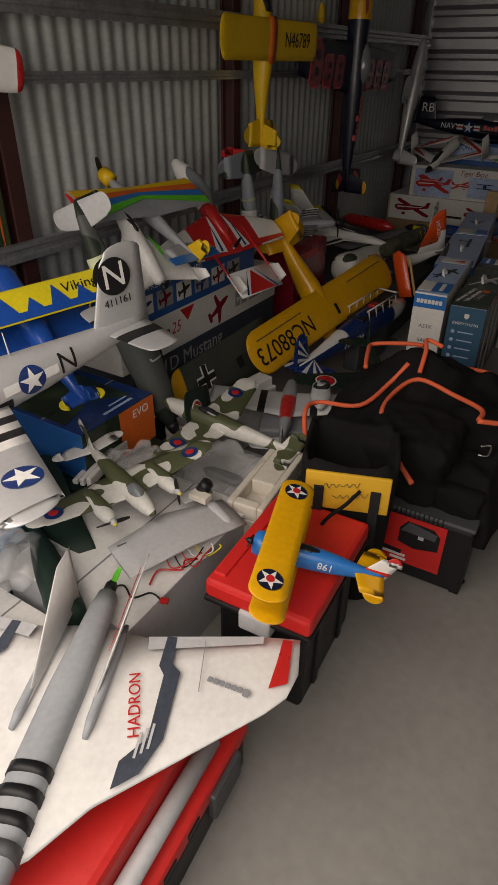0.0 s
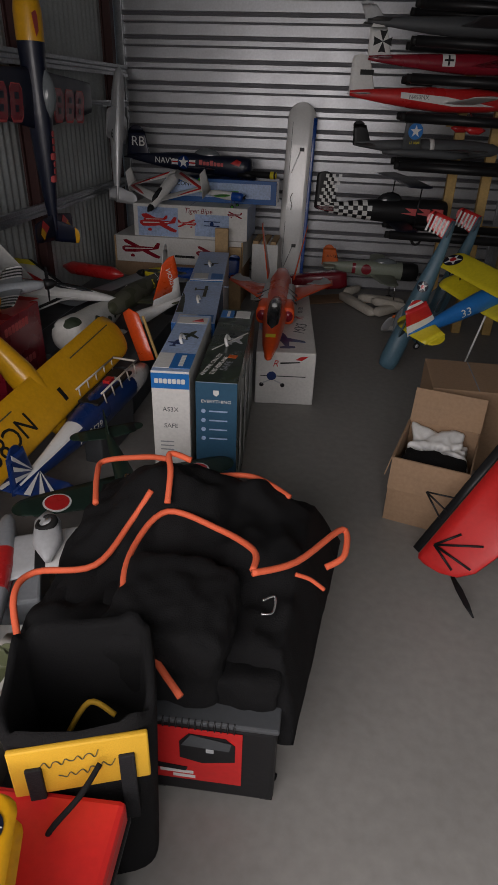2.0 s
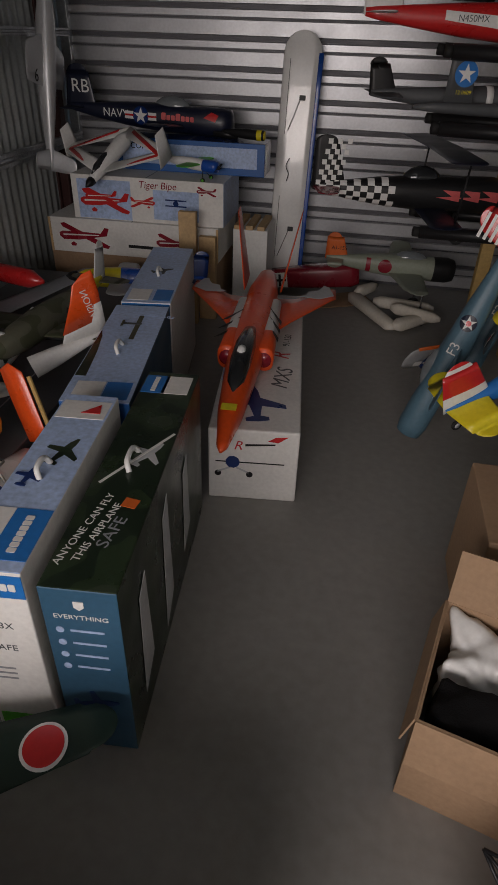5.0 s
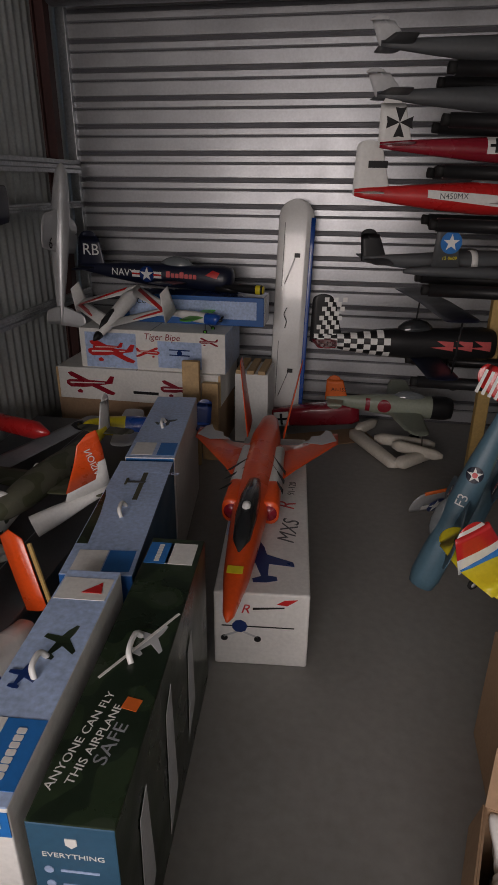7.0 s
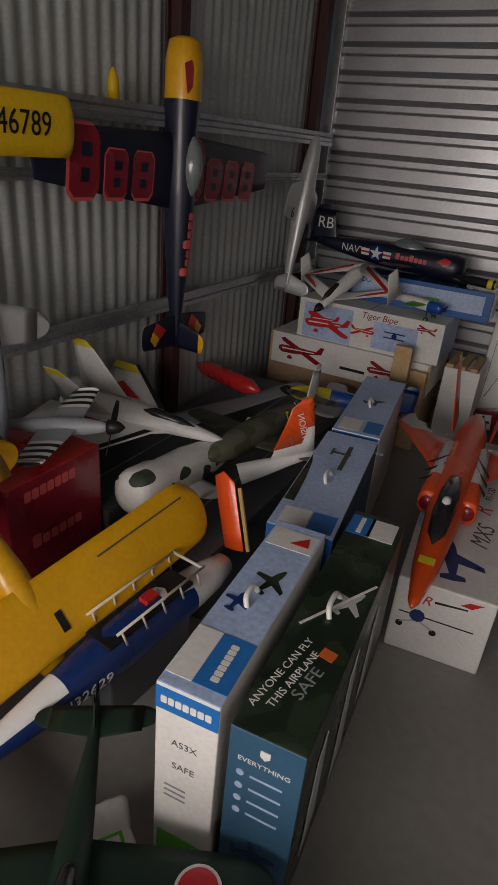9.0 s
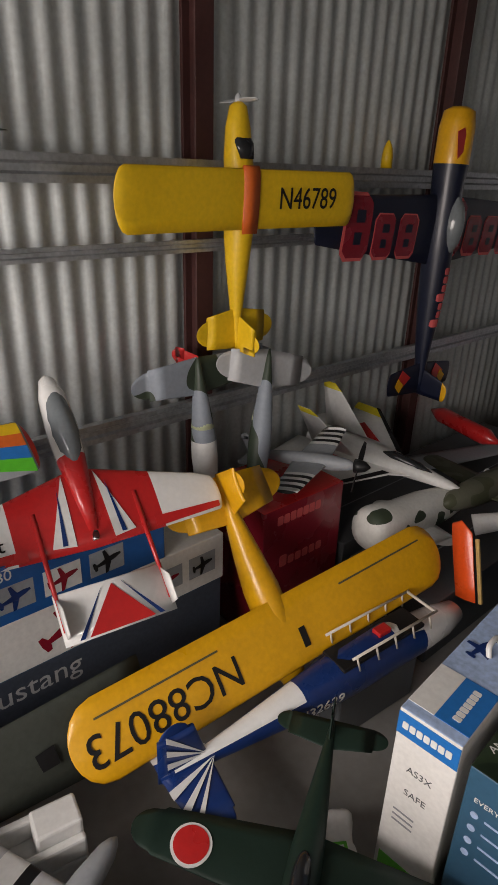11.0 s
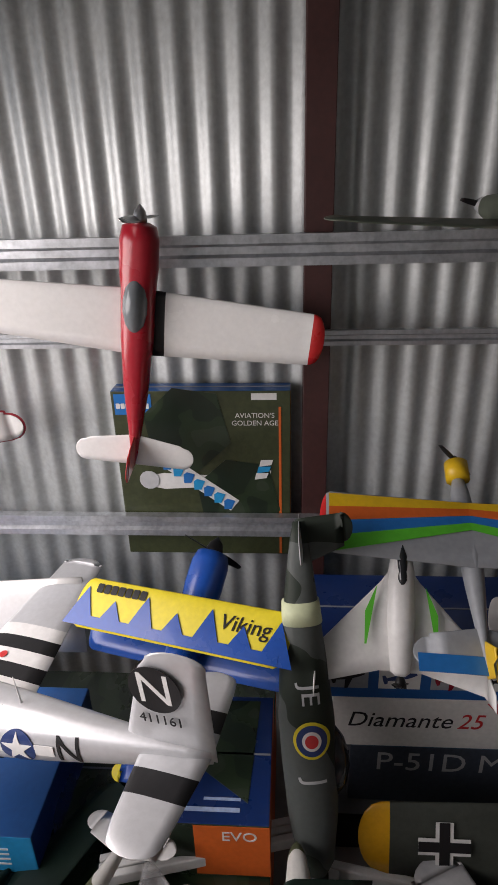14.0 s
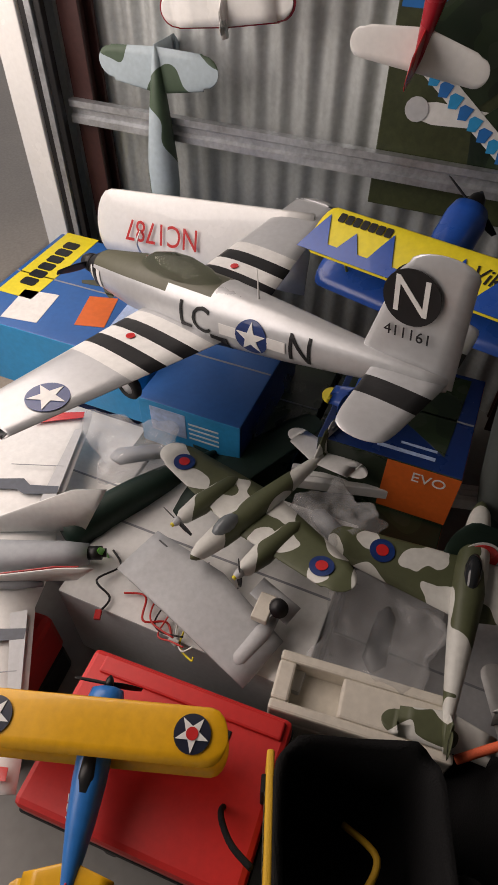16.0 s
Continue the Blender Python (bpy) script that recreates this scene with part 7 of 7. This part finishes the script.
q.tail(0.18, 0.08, 0.1, 0.08, GREENP, GREENP)
for sy in (1, -1):
    part("landing_leg", rod((0.04, 0, -0.02), (0.07, sy * 0.06, -0.075), 0.003), BLACK, q.ob)
    wheel(q.ob, (0.07, sy * 0.06, -0.075), 0.015, rim=GREENP)
propeller(q.ob, 0.145, 0.06, 2, 0, BLACK, 15, spinner=0.012)
q = Plane("park_flyer_model", "small black and yellow model beside blue box", basis((1.5, 4.72, 1.09), (0.95, -0.2, 0), (0.2, 0.95, 0)), 0.3, 0.3, RADIAL, 0.03, [BLACK, LEMON], mats=[1, 0, 1, 0, 0, 0, 0, 0, 0])

for dx, top in ((0.0, 0.72), (0.1, 0.55)):
    b = part("timber_plank", blockbm((1.17 + dx, 4.16 + dx, 0), (1.28 + dx, 4.2 + dx, top), 0.003), PINEWOOD, None, smooth=False)
    tagged(b, "short upright pine plank leaning by the model boxes", "timber plank", "upright planks")
o = carton("storage_carton", "white carton with wooden slats on top by roller door", (1.42, 4.62, 0), (1.66, 4.95, 0.52), [WHITE] * 6)
for k in range(3):
    part("wooden_slat", blockbm((1.43 + 0.08 * k, 4.6, 0.522), (1.48 + 0.08 * k, 4.94, 0.55), 0.003), PINEWOOD, o, smooth=False)

m = basis((1.745, 5.08, 0.86), (-1, 0.0, 0.02), (0.02, 0.1, 1))
o = thing("loose_wing", "tall white model wing with blue trailing edge standing upright", "model wing", m, "loose wings")
hs = half(-0.83, 0.8, 0.25, 0.25, 0.12, 0.0, 0, 0, 0.1, 8, 0.12)
part("wing_skin", panel(hs), WHITE_GLOSS, o)
part("blue_edge", panel([[a[0], a[2] + 0.02, a[2] - 0.012, 0, 0.25] for a in half(-0.83, 0.68, 0.25, 0.25, 0.12, 0.0, 0, 0, 0.1, 8)]), BLUE, o)
for z0 in (0.42, -0.42):
    part("pushrod", rod((-0.02, z0, -0.022), (0.05, z0 - 0.2, -0.022), 0.003, n=6), STEEL, o)
    part("servo_cover", blockbm((-0.05, z0 - 0.015, -0.026), (-0.01, z0 + 0.015, -0.012), 0.002), BLACK, o, smooth=False)
    part("hinge_line", blockbm((0.07, z0 - 0.22, -0.016), (0.073, z0 + 0.22, -0.008), 0), DKGREY, o, smooth=False)
part("servo_lead", tube([(0.02, 0.05, -0.022), (0.04, 0.0, -0.03), (0.02, -0.05, -0.026), (0.03, -0.1, -0.022)], 0.003, 6), BLACK, o)

m = basis((1.95, 4.92, 0.14), (1, 0.05, 0.12), (-0.05, 1, 0))
o = thing("triplane_fuselage", "dark red model fuselage with black cross on floor", "model aeroplane", m, "model aeroplanes")
part("fuselage", loft([(0.36, 0.06, 0.07, 0), (0.3, 0.08, 0.085, 0), (0.0, 0.075, 0.08, 0), (-0.35, 0.055, 0.06, 0), (-0.37, 0.03, 0.04, 0)], 18, 4), DKRED, o)
patch("cross_field", rect_pts(0.11, 0.11), WHITE, o, face_y(-0.22, -0.066, 0.0))
roundel(o, face_y(-0.22, -0.069, 0.0), 0.045, "cross")
part("tail_skid", rod((-0.3, 0, -0.05), (-0.3, 0, -0.13), 0.01), WHITE, o)
m = Matrix.Translation((2.08, 4.78, 0.003)) @ Matrix.Rotation(radians(25), 4, "Z")
o = part("cardboard_sheet", blockbm((-0.3, -0.12, 0), (0.35, 0.14, 0.006), 0.001), KRAFT, None, smooth=False, m=m)
tagged(o, "flat brown cardboard sheet lying on the concrete floor", "cardboard")
m = Matrix.Translation((2.55, 4.5, 0.05))
o = thing("foam_parts", "heap of off-white foam model parts on the floor", "model parts", m)
for k, (x0, y0, x1, y1, w) in enumerate(((-0.28, 0.35, 0.02, -0.2, 0.05), (0.02, -0.2, 0.28, 0.05, 0.045), (-0.12, 0.2, 0.3, 0.15, 0.04), (-0.25, 0.3, -0.1, 0.5, 0.035), (0.0, 0.05, 0.32, -0.1, 0.03))):
    d = Vector((x1 - x0, y1 - y0, 0))
    part("foam_piece", loft([(-d.length / 2, w * 0.5, 0.02, 0), (-d.length / 2 + 0.05, w, 0.04, 0), (d.length / 2 - 0.05, w * 0.8, 0.035, 0), (d.length / 2, w * 0.4, 0.015, 0)], 14, 3), CREAM, o, m=basis(((x0 + x1) / 2, (y0 + y1) / 2, 0.012 * k), d, (-d.y, d.x, 0)))

q = Plane("naval_fighter_model", "pale grey-green fighter with orange fin on the floor", basis((2.62, 4.62, 0.36), (0.97, 0.1, -0.03), (-0.1, 0.97, 0.05)), 0.86, 1.0, RADIAL, 0.075, [A6M, BLACK], mats=[1, 1, 1, 0, 0, 0, 0, 0, 0])
q.wing(0.24, 0.13, 0.1, 0.03, -0.5, 0.05, 0.1, A6M, tip=0.06)
q.tail(0.36, 0.12, 0.17, 0.16, A6M, [ORANGEF], tip=0.05)
lettering("A1-155", 0.035, BLACK, q.ob, Matrix(((1, 0, 0, q.xe + 0.08), (0, 0, -1, -0.009), (0, 1, 0, q.zt + 0.07), (0, 0, 0, 1))))
sf = q.side(-1)
patch("red_disc", disc_pts(0.045), DKRED, q.ob, flank(-0.16, 0.01, -1), 0, sf)
patch("red_band", rect_pts(0.03, 0.09), DKRED, q.ob, flank(-0.27, 0.01, -1), 0, sf)
q.canopy(-0.1, 0.12, 0.05, 0.04, 0.06, CANOPYGREY)
for sy in (1, -1):
    part("landing_leg", rod((0.1, sy * 0.14, -0.04), (0.12, sy * 0.14, -0.3), 0.006), STEEL, q.ob)
    wheel(q.ob, (0.12, sy * 0.14, -0.315), 0.045)

# ---- rack on the right ----
o = thing("display_rack", "pine timber rack with padded black arms carrying models", "display rack", Matrix.Translation((0, 0, 0)))
for x in (3.0, 3.25, 3.5):
    part("upright", blockbm((x - 0.035, 4.1, 0), (x + 0.035, 4.17, 3.2), 0.004), PINEYEL, o, smooth=False)
for z in (0.82, 1.27, 1.56, 1.78, 1.98, 2.17):
    part("cross_rail", blockbm((2.9, 4.17, z - 0.03), (3.6, 4.2, z + 0.03), 0.003), PINEYEL, o, smooth=False)
    for y in (3.6, 4.02):
        a = part("arm", rod((3.62, y + 0.1, z), (2.56, y, z + 0.03), 0.03, n=14), BLACK, o, "arm padded with black foam tube")
        part("arm_tip", rod((2.56, y, z + 0.03), (2.53, y - 0.006, z + 0.032), 0.024, n=12), RUBBER, a)

def racked(name, label, z, L, S, r, body, shape=FIGHTER, x=2.9, y=3.85, tilt=0.0):
    return Plane(name, label, basis((x, y, z), (0.97, 0.2, tilt), (-0.2, 0.97, 0)), L, S, shape, r, body, "models on the rack")
q = racked("biplane_model", "dark red model with black cross on pale fin", 1.9, 1.2, 1.1, 0.06, DKRED, x=3.03)
q.wing(0.2, 0.16, 0.1, 0.02, -0.2, 0.03, 0.1, DKRED)
q.tail(0.5, 0.14, 0.2, 0.16, DKRED, WHITE, tip=0.06)
roundel(q.ob, Matrix(((1, 0, 0, q.xe + 0.08), (0, 0, -1, -0.01), (0, 1, 0, q.zt + 0.09), (0, 0, 0, 1))), 0.06, "iron")
patch("cross_field", rect_pts(0.08, 0.07), WHITE, q.ob, flank(-0.25, 0.02, -1), 0, q.side(-1))
roundel(q.ob, flank(-0.25, 0.02, -1), 0.03, "cross", q.side(-1, 0.003))
q = racked("aerobatic_model", "red and white aerobatic model with white fin", 1.695, 1.15, 1.1, 0.075, [RED, WHITE])
q.wing(0.22, 0.16, 0.1, 0.02, -0.3, 0.04, 0.1, WHITE)
q.tail(0.42, 0.13, 0.22, 0.18, WHITE, [WHITE, RED], tip=0.03)
patch("white_swoosh", [(0.25, -0.03), (-0.05, -0.035), (-0.4, 0.005), (-0.4, 0.04), (-0.1, 0.02)], WHITE, q.ob, flank(0, 0, -1), 0, q.side(-1))
lettering("N450MX", 0.035, DKGREY, q.ob, flank(-0.28, 0.012, -1), 1, q.side(-1, 0.003))
patch("black_bar", rect_pts(0.09, 0.03), BLACK, q.ob, Matrix(((1, 0, 0, q.xe + 0.1), (0, 0, -1, -0.011), (0, 1, 0, q.zt + 0.12), (0, 0, 0, 1))))
q.canopy(-0.2, 0.1, 0.06, 0.045, 0.06, CANOPYGREY)
for sy in (1, -1):
    part("landing_leg", rod((0.1, 0, -0.06), (0.12, sy * 0.14, -0.16), 0.005), STEEL, q.ob)
    part("wheel_spat", loft([(0.18, 0.004, 0.004, -0.17), (0.14, 0.018, 0.025, -0.17), (0.08, 0.018, 0.025, -0.17), (0.04, 0.004, 0.004, -0.165)], 12), RED, q.ob, m=Matrix.Translation((0, sy * 0.14, 0)))
q = racked("twin_boom_model", "charcoal twin-fin fighter model with blue badge", 1.4, 1.05, 1.1, 0.06, DKGREY)
q.wing(0.2, 0.13, 0.1, 0.02, -0.2, 0.03, 0.1, DKGREY)
q.tail(0.5, 0.13, 0.14, 0.13, DKGREY, BLACK, tip=0.03)
part("tail_fin", panel([[-0.06, 0.06, -0.08, 0, 0.06], [0.13, 0.03, -0.07, 0, 0.05], [0.16, 0.0, -0.06, 0, 0.04]], upright=True), DKGREY, q.ob, m=Matrix.Translation((q.xe + 0.38, -0.13, 0.03)))
patch("badge", disc_pts(0.05), MIDBLUE, q.ob, Matrix(((1, 0, 0, q.xe + 0.38), (0, 0, -1, -0.139), (0, 1, 0, 0.11), (0, 0, 0, 1))))
patch("badge_mark", star_pts(0.04), WHITE, q.ob, Matrix(((1, 0, 0, q.xe + 0.38), (0, 0, -1, -0.142), (0, 1, 0, 0.11), (0, 0, 0, 1))))
lettering("12 0609", 0.022, LEMON, q.ob, Matrix(((1, 0, 0, q.xe + 0.38), (0, 0, -1, -0.14), (0, 1, 0, 0.04), (0, 0, 0, 1))))
part("white_band", loft([(-0.12, 0.058, 0.061, 0.004), (-0.15, 0.056, 0.06, 0.004)], 20), WHITE, q.ob)
part("side_boom", loft([(0.1, 0.01, 0.01, -0.03), (0.0, 0.03, 0.03, -0.03), (-0.4, 0.022, 0.022, -0.02), (-0.5, 0.01, 0.01, -0.02)], 14), DKGREY, q.ob, m=Matrix.Translation((0, -0.13, 0)))
# checkered biplane
bm = None
q = racked("biplane_model", "black and white checkered biplane with red flames", 0.96, 1.0, 1.0, 0.085, [BLACK, WHITE], RADIAL, x=2.63, y=3.95)
q.wing(0.17, 0.17, 0.1, 0.02, 2.6, 0.0, 0.1, NAVY, name="upper_wing", span=1.0)
q.wing(0.16, 0.16, 0.06, 0.02, -0.8, 0.0, 0.1, NAVY, name="lower_wing", span=0.9)
q.tail(0.4, 0.14, 0.24, 0.18, [DKRED], [BLACK], tip=0.03)
sf = q.side(-1, 0.0025)
for i in range(11):
    for j in range(4):
        if (i + j) % 2 == 0:
            x = q.xe + 0.05 + i * 0.035
            w, hh, zc = q.at(x)
            patch("white_check", rect_pts(0.035, hh * 0.48), WHITE, q.ob, flank(x, zc - hh * 0.75 + j * hh * 0.5, -1), 0, sf)
for i in range(5):
    for j in range(9):
        if (i + j) % 2 == 0:
            patch("white_check", rect_pts(0.0235, 0.0235), WHITE, q.ob, Matrix(((1, 0, 0, q.xe + 0.025 + 0.024 * i + 0.006 * j), (0, 0, -1, -0.012), (0, 1, 0, q.zt + 0.02 + 0.024 * j), (0, 0, 0, 1))))
for k in range(3):
    patch("red_flame", [(0.06, -0.02), (-0.06, 0.0), (0.02, 0.005), (-0.03, 0.035), (0.06, 0.03)], PINK, q.ob, flank(0.05 + 0.1 * k, 0.0, -1), 0.001, sf)
q.canopy(-0.18, 0.02, 0.06, 0.045, 0.075)
for sy in (0.35, -0.35):
    part("strut", rod((0.02, sy, -0.07), (0.04, sy, 0.22), 0.005), BLACK, q.ob)
part("landing_leg", rod((0.1, 0, -0.06), (0.12, -0.14, -0.17), 0.005), STEEL, q.ob)
wheel(q.ob, (0.12, -0.14, -0.18), 0.04)
for z, nm, b1 in ((2.1, "dark grey jet model lying on the upper arms", DKGREY), (2.29, "dark grey model lying on the topmost arms", DKGREY)):
    q = racked("jet_model", nm, z, 1.2, 0.9, 0.06, [b1], x=3.0)
    q.wing(0.28, 0.15, 0.1, 0.15, 0, 0.02, 0.08, b1)
    q.tail(0.44, 0.14, 0.1, 0.14, DKGREY, LTGREY, tip=0.02, fsweep=0.1)
    q.canopy(0.1, 0.3, 0.04, 0.035, 0.05)

# ---- floor on the right ----
def tipped(name, label, o0, fwd, left, L, S):
    q = Plane(name, label, basis(o0, fwd, left), L, S, RADIAL, 0.062, BLUEGREY)
    q.wing(0.2, 0.12, 0.08, 0.02, -0.3, 0.04, 0.1, BLUEGREY, tip=0.05)
    for sy in (1, -1):
        roundel(q.ob, Matrix.Translation((0.0, sy * S * 0.34, 0)), 0.045, "reddot", q.top())
    q.tail(0.36, 0.11, 0.16, 0.14, BLUEGREY, [RED, WHITE], tip=0.03, fbays=lambda s: 0)
    for k in range(5):
        for sd in (1, -1):
            patch("white_stripe", rect_pts(0.1, 0.012), WHITE, q.ob, Matrix(((1, 0, 0, q.xe + 0.06), (0, 0, sd, sd * 0.009), (0, 1, 0, q.zt + 0.03 + 0.026 * k), (0, 0, 0, 1))))
    for sg in (1, -1):
        sf = q.side(sg)
        roundel(q.ob, flank(-0.22, 0.015, sg), 0.035, "reddot", sf)
        lettering("F3", 0.06, WHITE, q.ob, flank(-0.1, 0.015, sg), 1, sf)
    q.canopy(-0.08, 0.12, 0.04, 0.03, 0.05, CANOPYGREY)
    propeller(q.ob, 0.29, 0.03, 2, 0, BLACK, spinner=0.02)
    return q
tipped("naval_fighter_model", "blue-grey naval fighter model tipped onto its nose", (2.72, 2.98, 0.44), (-0.3, -0.1, -0.93), (-0.12, -0.95, 0.2), 1.0, 0.95)
tipped("naval_fighter_model", "blue-grey naval fighter model leaning behind another", (2.98, 3.5, 0.43), (-0.32, -0.15, -0.92), (-0.12, -0.95, 0.2), 0.95, 0.9)
m = basis((2.78, 3.6, 0.2), (0.3, -0.3, 0.85), (-0.75, -0.6, 0.1))
o = thing("loose_wing", "silver loose wing with white star and orange edge", "model wing", m, "loose wings")
part("wing_skin", panel(half(-0.22, 0.25, 0.2, 0.15, 0.1, 0.0, 0, 0, 0.1, 6, 0.04)), SILVER, o)
part("orange_edge", panel([[-0.22, 0.115, 0.07, 0.0, 0.3], [0.2, 0.11, 0.07, 0.0, 0.3]]), ORANGEF, o)
roundel(o, Matrix.Translation((0.0, 0.08, 0.02)), 0.055, "star")
for dy in (-0.08, 0.08):
    patch("marking_bar", rect_pts(0.035, 0.05), WHITE, o, Matrix.Translation((0.0, 0.08 + dy, 0.02)))
q = Plane("trainer_biplane_model", "blue and yellow biplane trainer with striped rudder", basis((3.14, 2.75, 0.68), (0.8, 0.42, 0.36), (-0.42, 0.85, 0.1)), 0.88, 0.86, RADIAL, 0.06, MIDBLUE)
q.wing(0.19, 0.19, 0.1, 0.0, 1.9, 0.0, 0.1, LEMON, name="upper_wing", tip=0.06)
roundel(q.ob, Matrix.Translation((0.0, 0.35, 0)), 0.06, "reddot", q.top())
q.wing(0.18, 0.18, 0.08, 0.0, -0.8, 0.02, 0.1, LEMON, name="lower_wing", tip=0.06)
q.tail(0.4, 0.17, 0.2, 0.2, LEMON, [NAVY, RED, WHITE], tip=0.06, fbays=lambda s: 1 if int(s * 10) % 2 else 2)
lettering("33", 0.07, WHITE, q.ob, flank(-0.2, 0.01, -1), 1, q.side(-1))
for sy in (1, -1):
    part("strut", rod((0.02, sy * 0.33, -0.05), (0.04, sy * 0.33, 0.11), 0.004), BLACK, q.ob)
    part("landing_leg", rod((0.16, sy * 0.03, -0.04), (0.2, sy * 0.12, -0.2), 0.005), BLACK, q.ob)
    wheel(q.ob, (0.2, sy * 0.12, -0.2), 0.04)
part("tail_wheel_leg", rod((q.xe + 0.06, 0, 0), (q.xe + 0.04, 0, -0.08), 0.004), BLACK, q.ob)
wheel(q.ob, (q.xe + 0.04, 0, -0.08), 0.022)
part("support_pole", rod((0.0, 0.0, -0.05), (-0.35, 0.05, -0.7), 0.006), WHITE, q.ob)

# open carton with plastic bag
m = Matrix.Translation((2.545, 1.335, 0)) @ Matrix.Rotation(radians(-15), 4, "Z")
o = thing("open_carton", "open brown cardboard carton holding crumpled white plastic", "cardboard box", m)
W, D, HH = 0.33, 0.4, 0.33
part("carton_floor", blockbm((0, 0, 0), (W, D, 0.006), 0), KRAFT, o, smooth=False)
for lo, hi in (((0, 0, 0.006), (W, 0.006, HH)), ((0, D - 0.006, 0.006), (W, D, HH)), ((0, 0.006, 0.006), (0.006, D - 0.006, HH)), ((W - 0.006, 0.006, 0.006), (W, D - 0.006, HH))):
    part("carton_wall", blockbm(lo, hi, 0.001), KRAFT, o, smooth=False)
part("carton_flap", blockbm((0, 0, 0), (W, 0.005, 0.16), 0.001), KRAFT, o, smooth=False, m=Matrix.Translation((0, D - 0.005, HH)) @ Matrix.Rotation(radians(-18), 4, "X"))
part("carton_flap", blockbm((0, 0, 0), (0.005, D, 0.1), 0.001), KRAFT, o, smooth=False, m=Matrix.Translation((0, 0, HH)) @ Matrix.Rotation(radians(-168), 4, "Y"))
part("carton_flap", blockbm((0, 0, 0), (W, 0.005, 0.15), 0.001), KRAFT, o, smooth=False, m=Matrix.Translation((0, 0.0, HH)) @ Matrix.Rotation(radians(172), 4, "X"))
o = thing("plastic_bag", "crumpled white plastic bag inside the open carton", "plastic bag", m @ Matrix.Translation((0.165, 0.26, 0.006)))
part("bag_film", cushion((-0.13, -0.06, 0.0), (0.13, 0.11, 0.3), 11, 0.05, 20), WHITE, o)
o = thing("folded_cloth", "black cloth folded into the front of the carton", "cloth", m @ Matrix.Translation((0.165, 0.09, 0.006)))
part("cloth_fold", cushion((-0.14, -0.07, 0.0), (0.14, 0.09, 0.3), 15, 0.02, 12), FABRIC, o)
carton("storage_carton", "tall brown cardboard carton behind the open one", (2.75, 1.85, 0), (3.2, 2.25, 0.45), [KRAFT] * 6)
# clear bagged grey fuselage
q = Plane("bagged_model", "grey naval model fuselage wrapped in clear plastic", basis((3.15, 1.75, 0.62), (-0.2, -0.5, -0.75), (-0.9, 0.3, 0)), 0.8, 0.5, RADIAL, 0.06, GREY)
roundel(q.ob, flank(-0.1, 0.01, 1), 0.04, "star", q.side(1))
lettering("NAVY", 0.05, BLACK, q.ob, flank(-0.22, 0.01, 1), 1, q.side(1))
# red fabric biplane with black struts
m = basis((2.885, 0.97, 0.325), (0.69, -0.667, -0.225), (0.5, 0.22, 0.83))
o = thing("fabric_biplane_model", "red fabric-covered model with black struts and propeller", "model aeroplane", m, "model aeroplanes")
part("wing", panel([[-0.31, -0.06, -0.1, 0, 0.14], [-0.295, 0.0, -0.11, 0, 0.1], [-0.26, 0.06, -0.11, 0, 0.08], [-0.2, 0.1, -0.11, 0, 0.07], [-0.1, 0.12, -0.11, 0, 0.06], [0.42, 0.13, -0.11, 0, 0.06]]), REDPL, o)
part("black_edge", panel([[-0.29, -0.112, -0.145, 0, 0.4], [0.42, -0.112, -0.15, 0, 0.4]]), BLACK, o)
for ex, ey in ((0.06, -0.1), (-0.03, -0.12), (0.08, -0.2), (0.03, -0.25)):
    part("black_strut", rod((-0.08, -0.22, 0.022), (ex, ey, 0.012), 0.005, n=6), BLACK, o)
for ex, ey in ((-0.13, -0.13), (-0.13, -0.09), (-0.14, -0.03)):
    part("black_strut", rod((-0.235, -0.08, 0.03), (ex, ey, 0.008), 0.004, n=6), BLACK, o)
part("fuselage", loft([(0.24, 0.03, 0.03, -0.1), (0.2, 0.05, 0.05, -0.1), (-0.05, 0.05, 0.05, -0.1), (-0.12, 0.02, 0.03, -0.1)], 16, 3), REDPL, o, m=Matrix.Translation((0, 0.25, 0.05)))
tip = m @ Vector((0.04, -0.275, -0.02))
part("propeller_blade", panel([[0.0, 0.008, -0.008, 0, 0.3], [0.06, 0.015, -0.013, 0, 0.2], [0.13, 0.012, -0.012, 0, 0.2], [0.19, 0.003, -0.004, 0, 0.3]]), BLACK, o, m=m.inverted() @ basis(tip, (0.95, 0.3, 0.0), (0.22, -0.95, -0.15)))
hub = m.inverted() @ Vector((3.12, 0.84, 0.07))
for sy in (-0.04, 0.04):
    part("landing_leg", rod((0.11, sy, -0.004), hub, 0.005), PINK, o)
wheel(o, hub, 0.07, (0.8, -0.5, 0.1), REDPL)
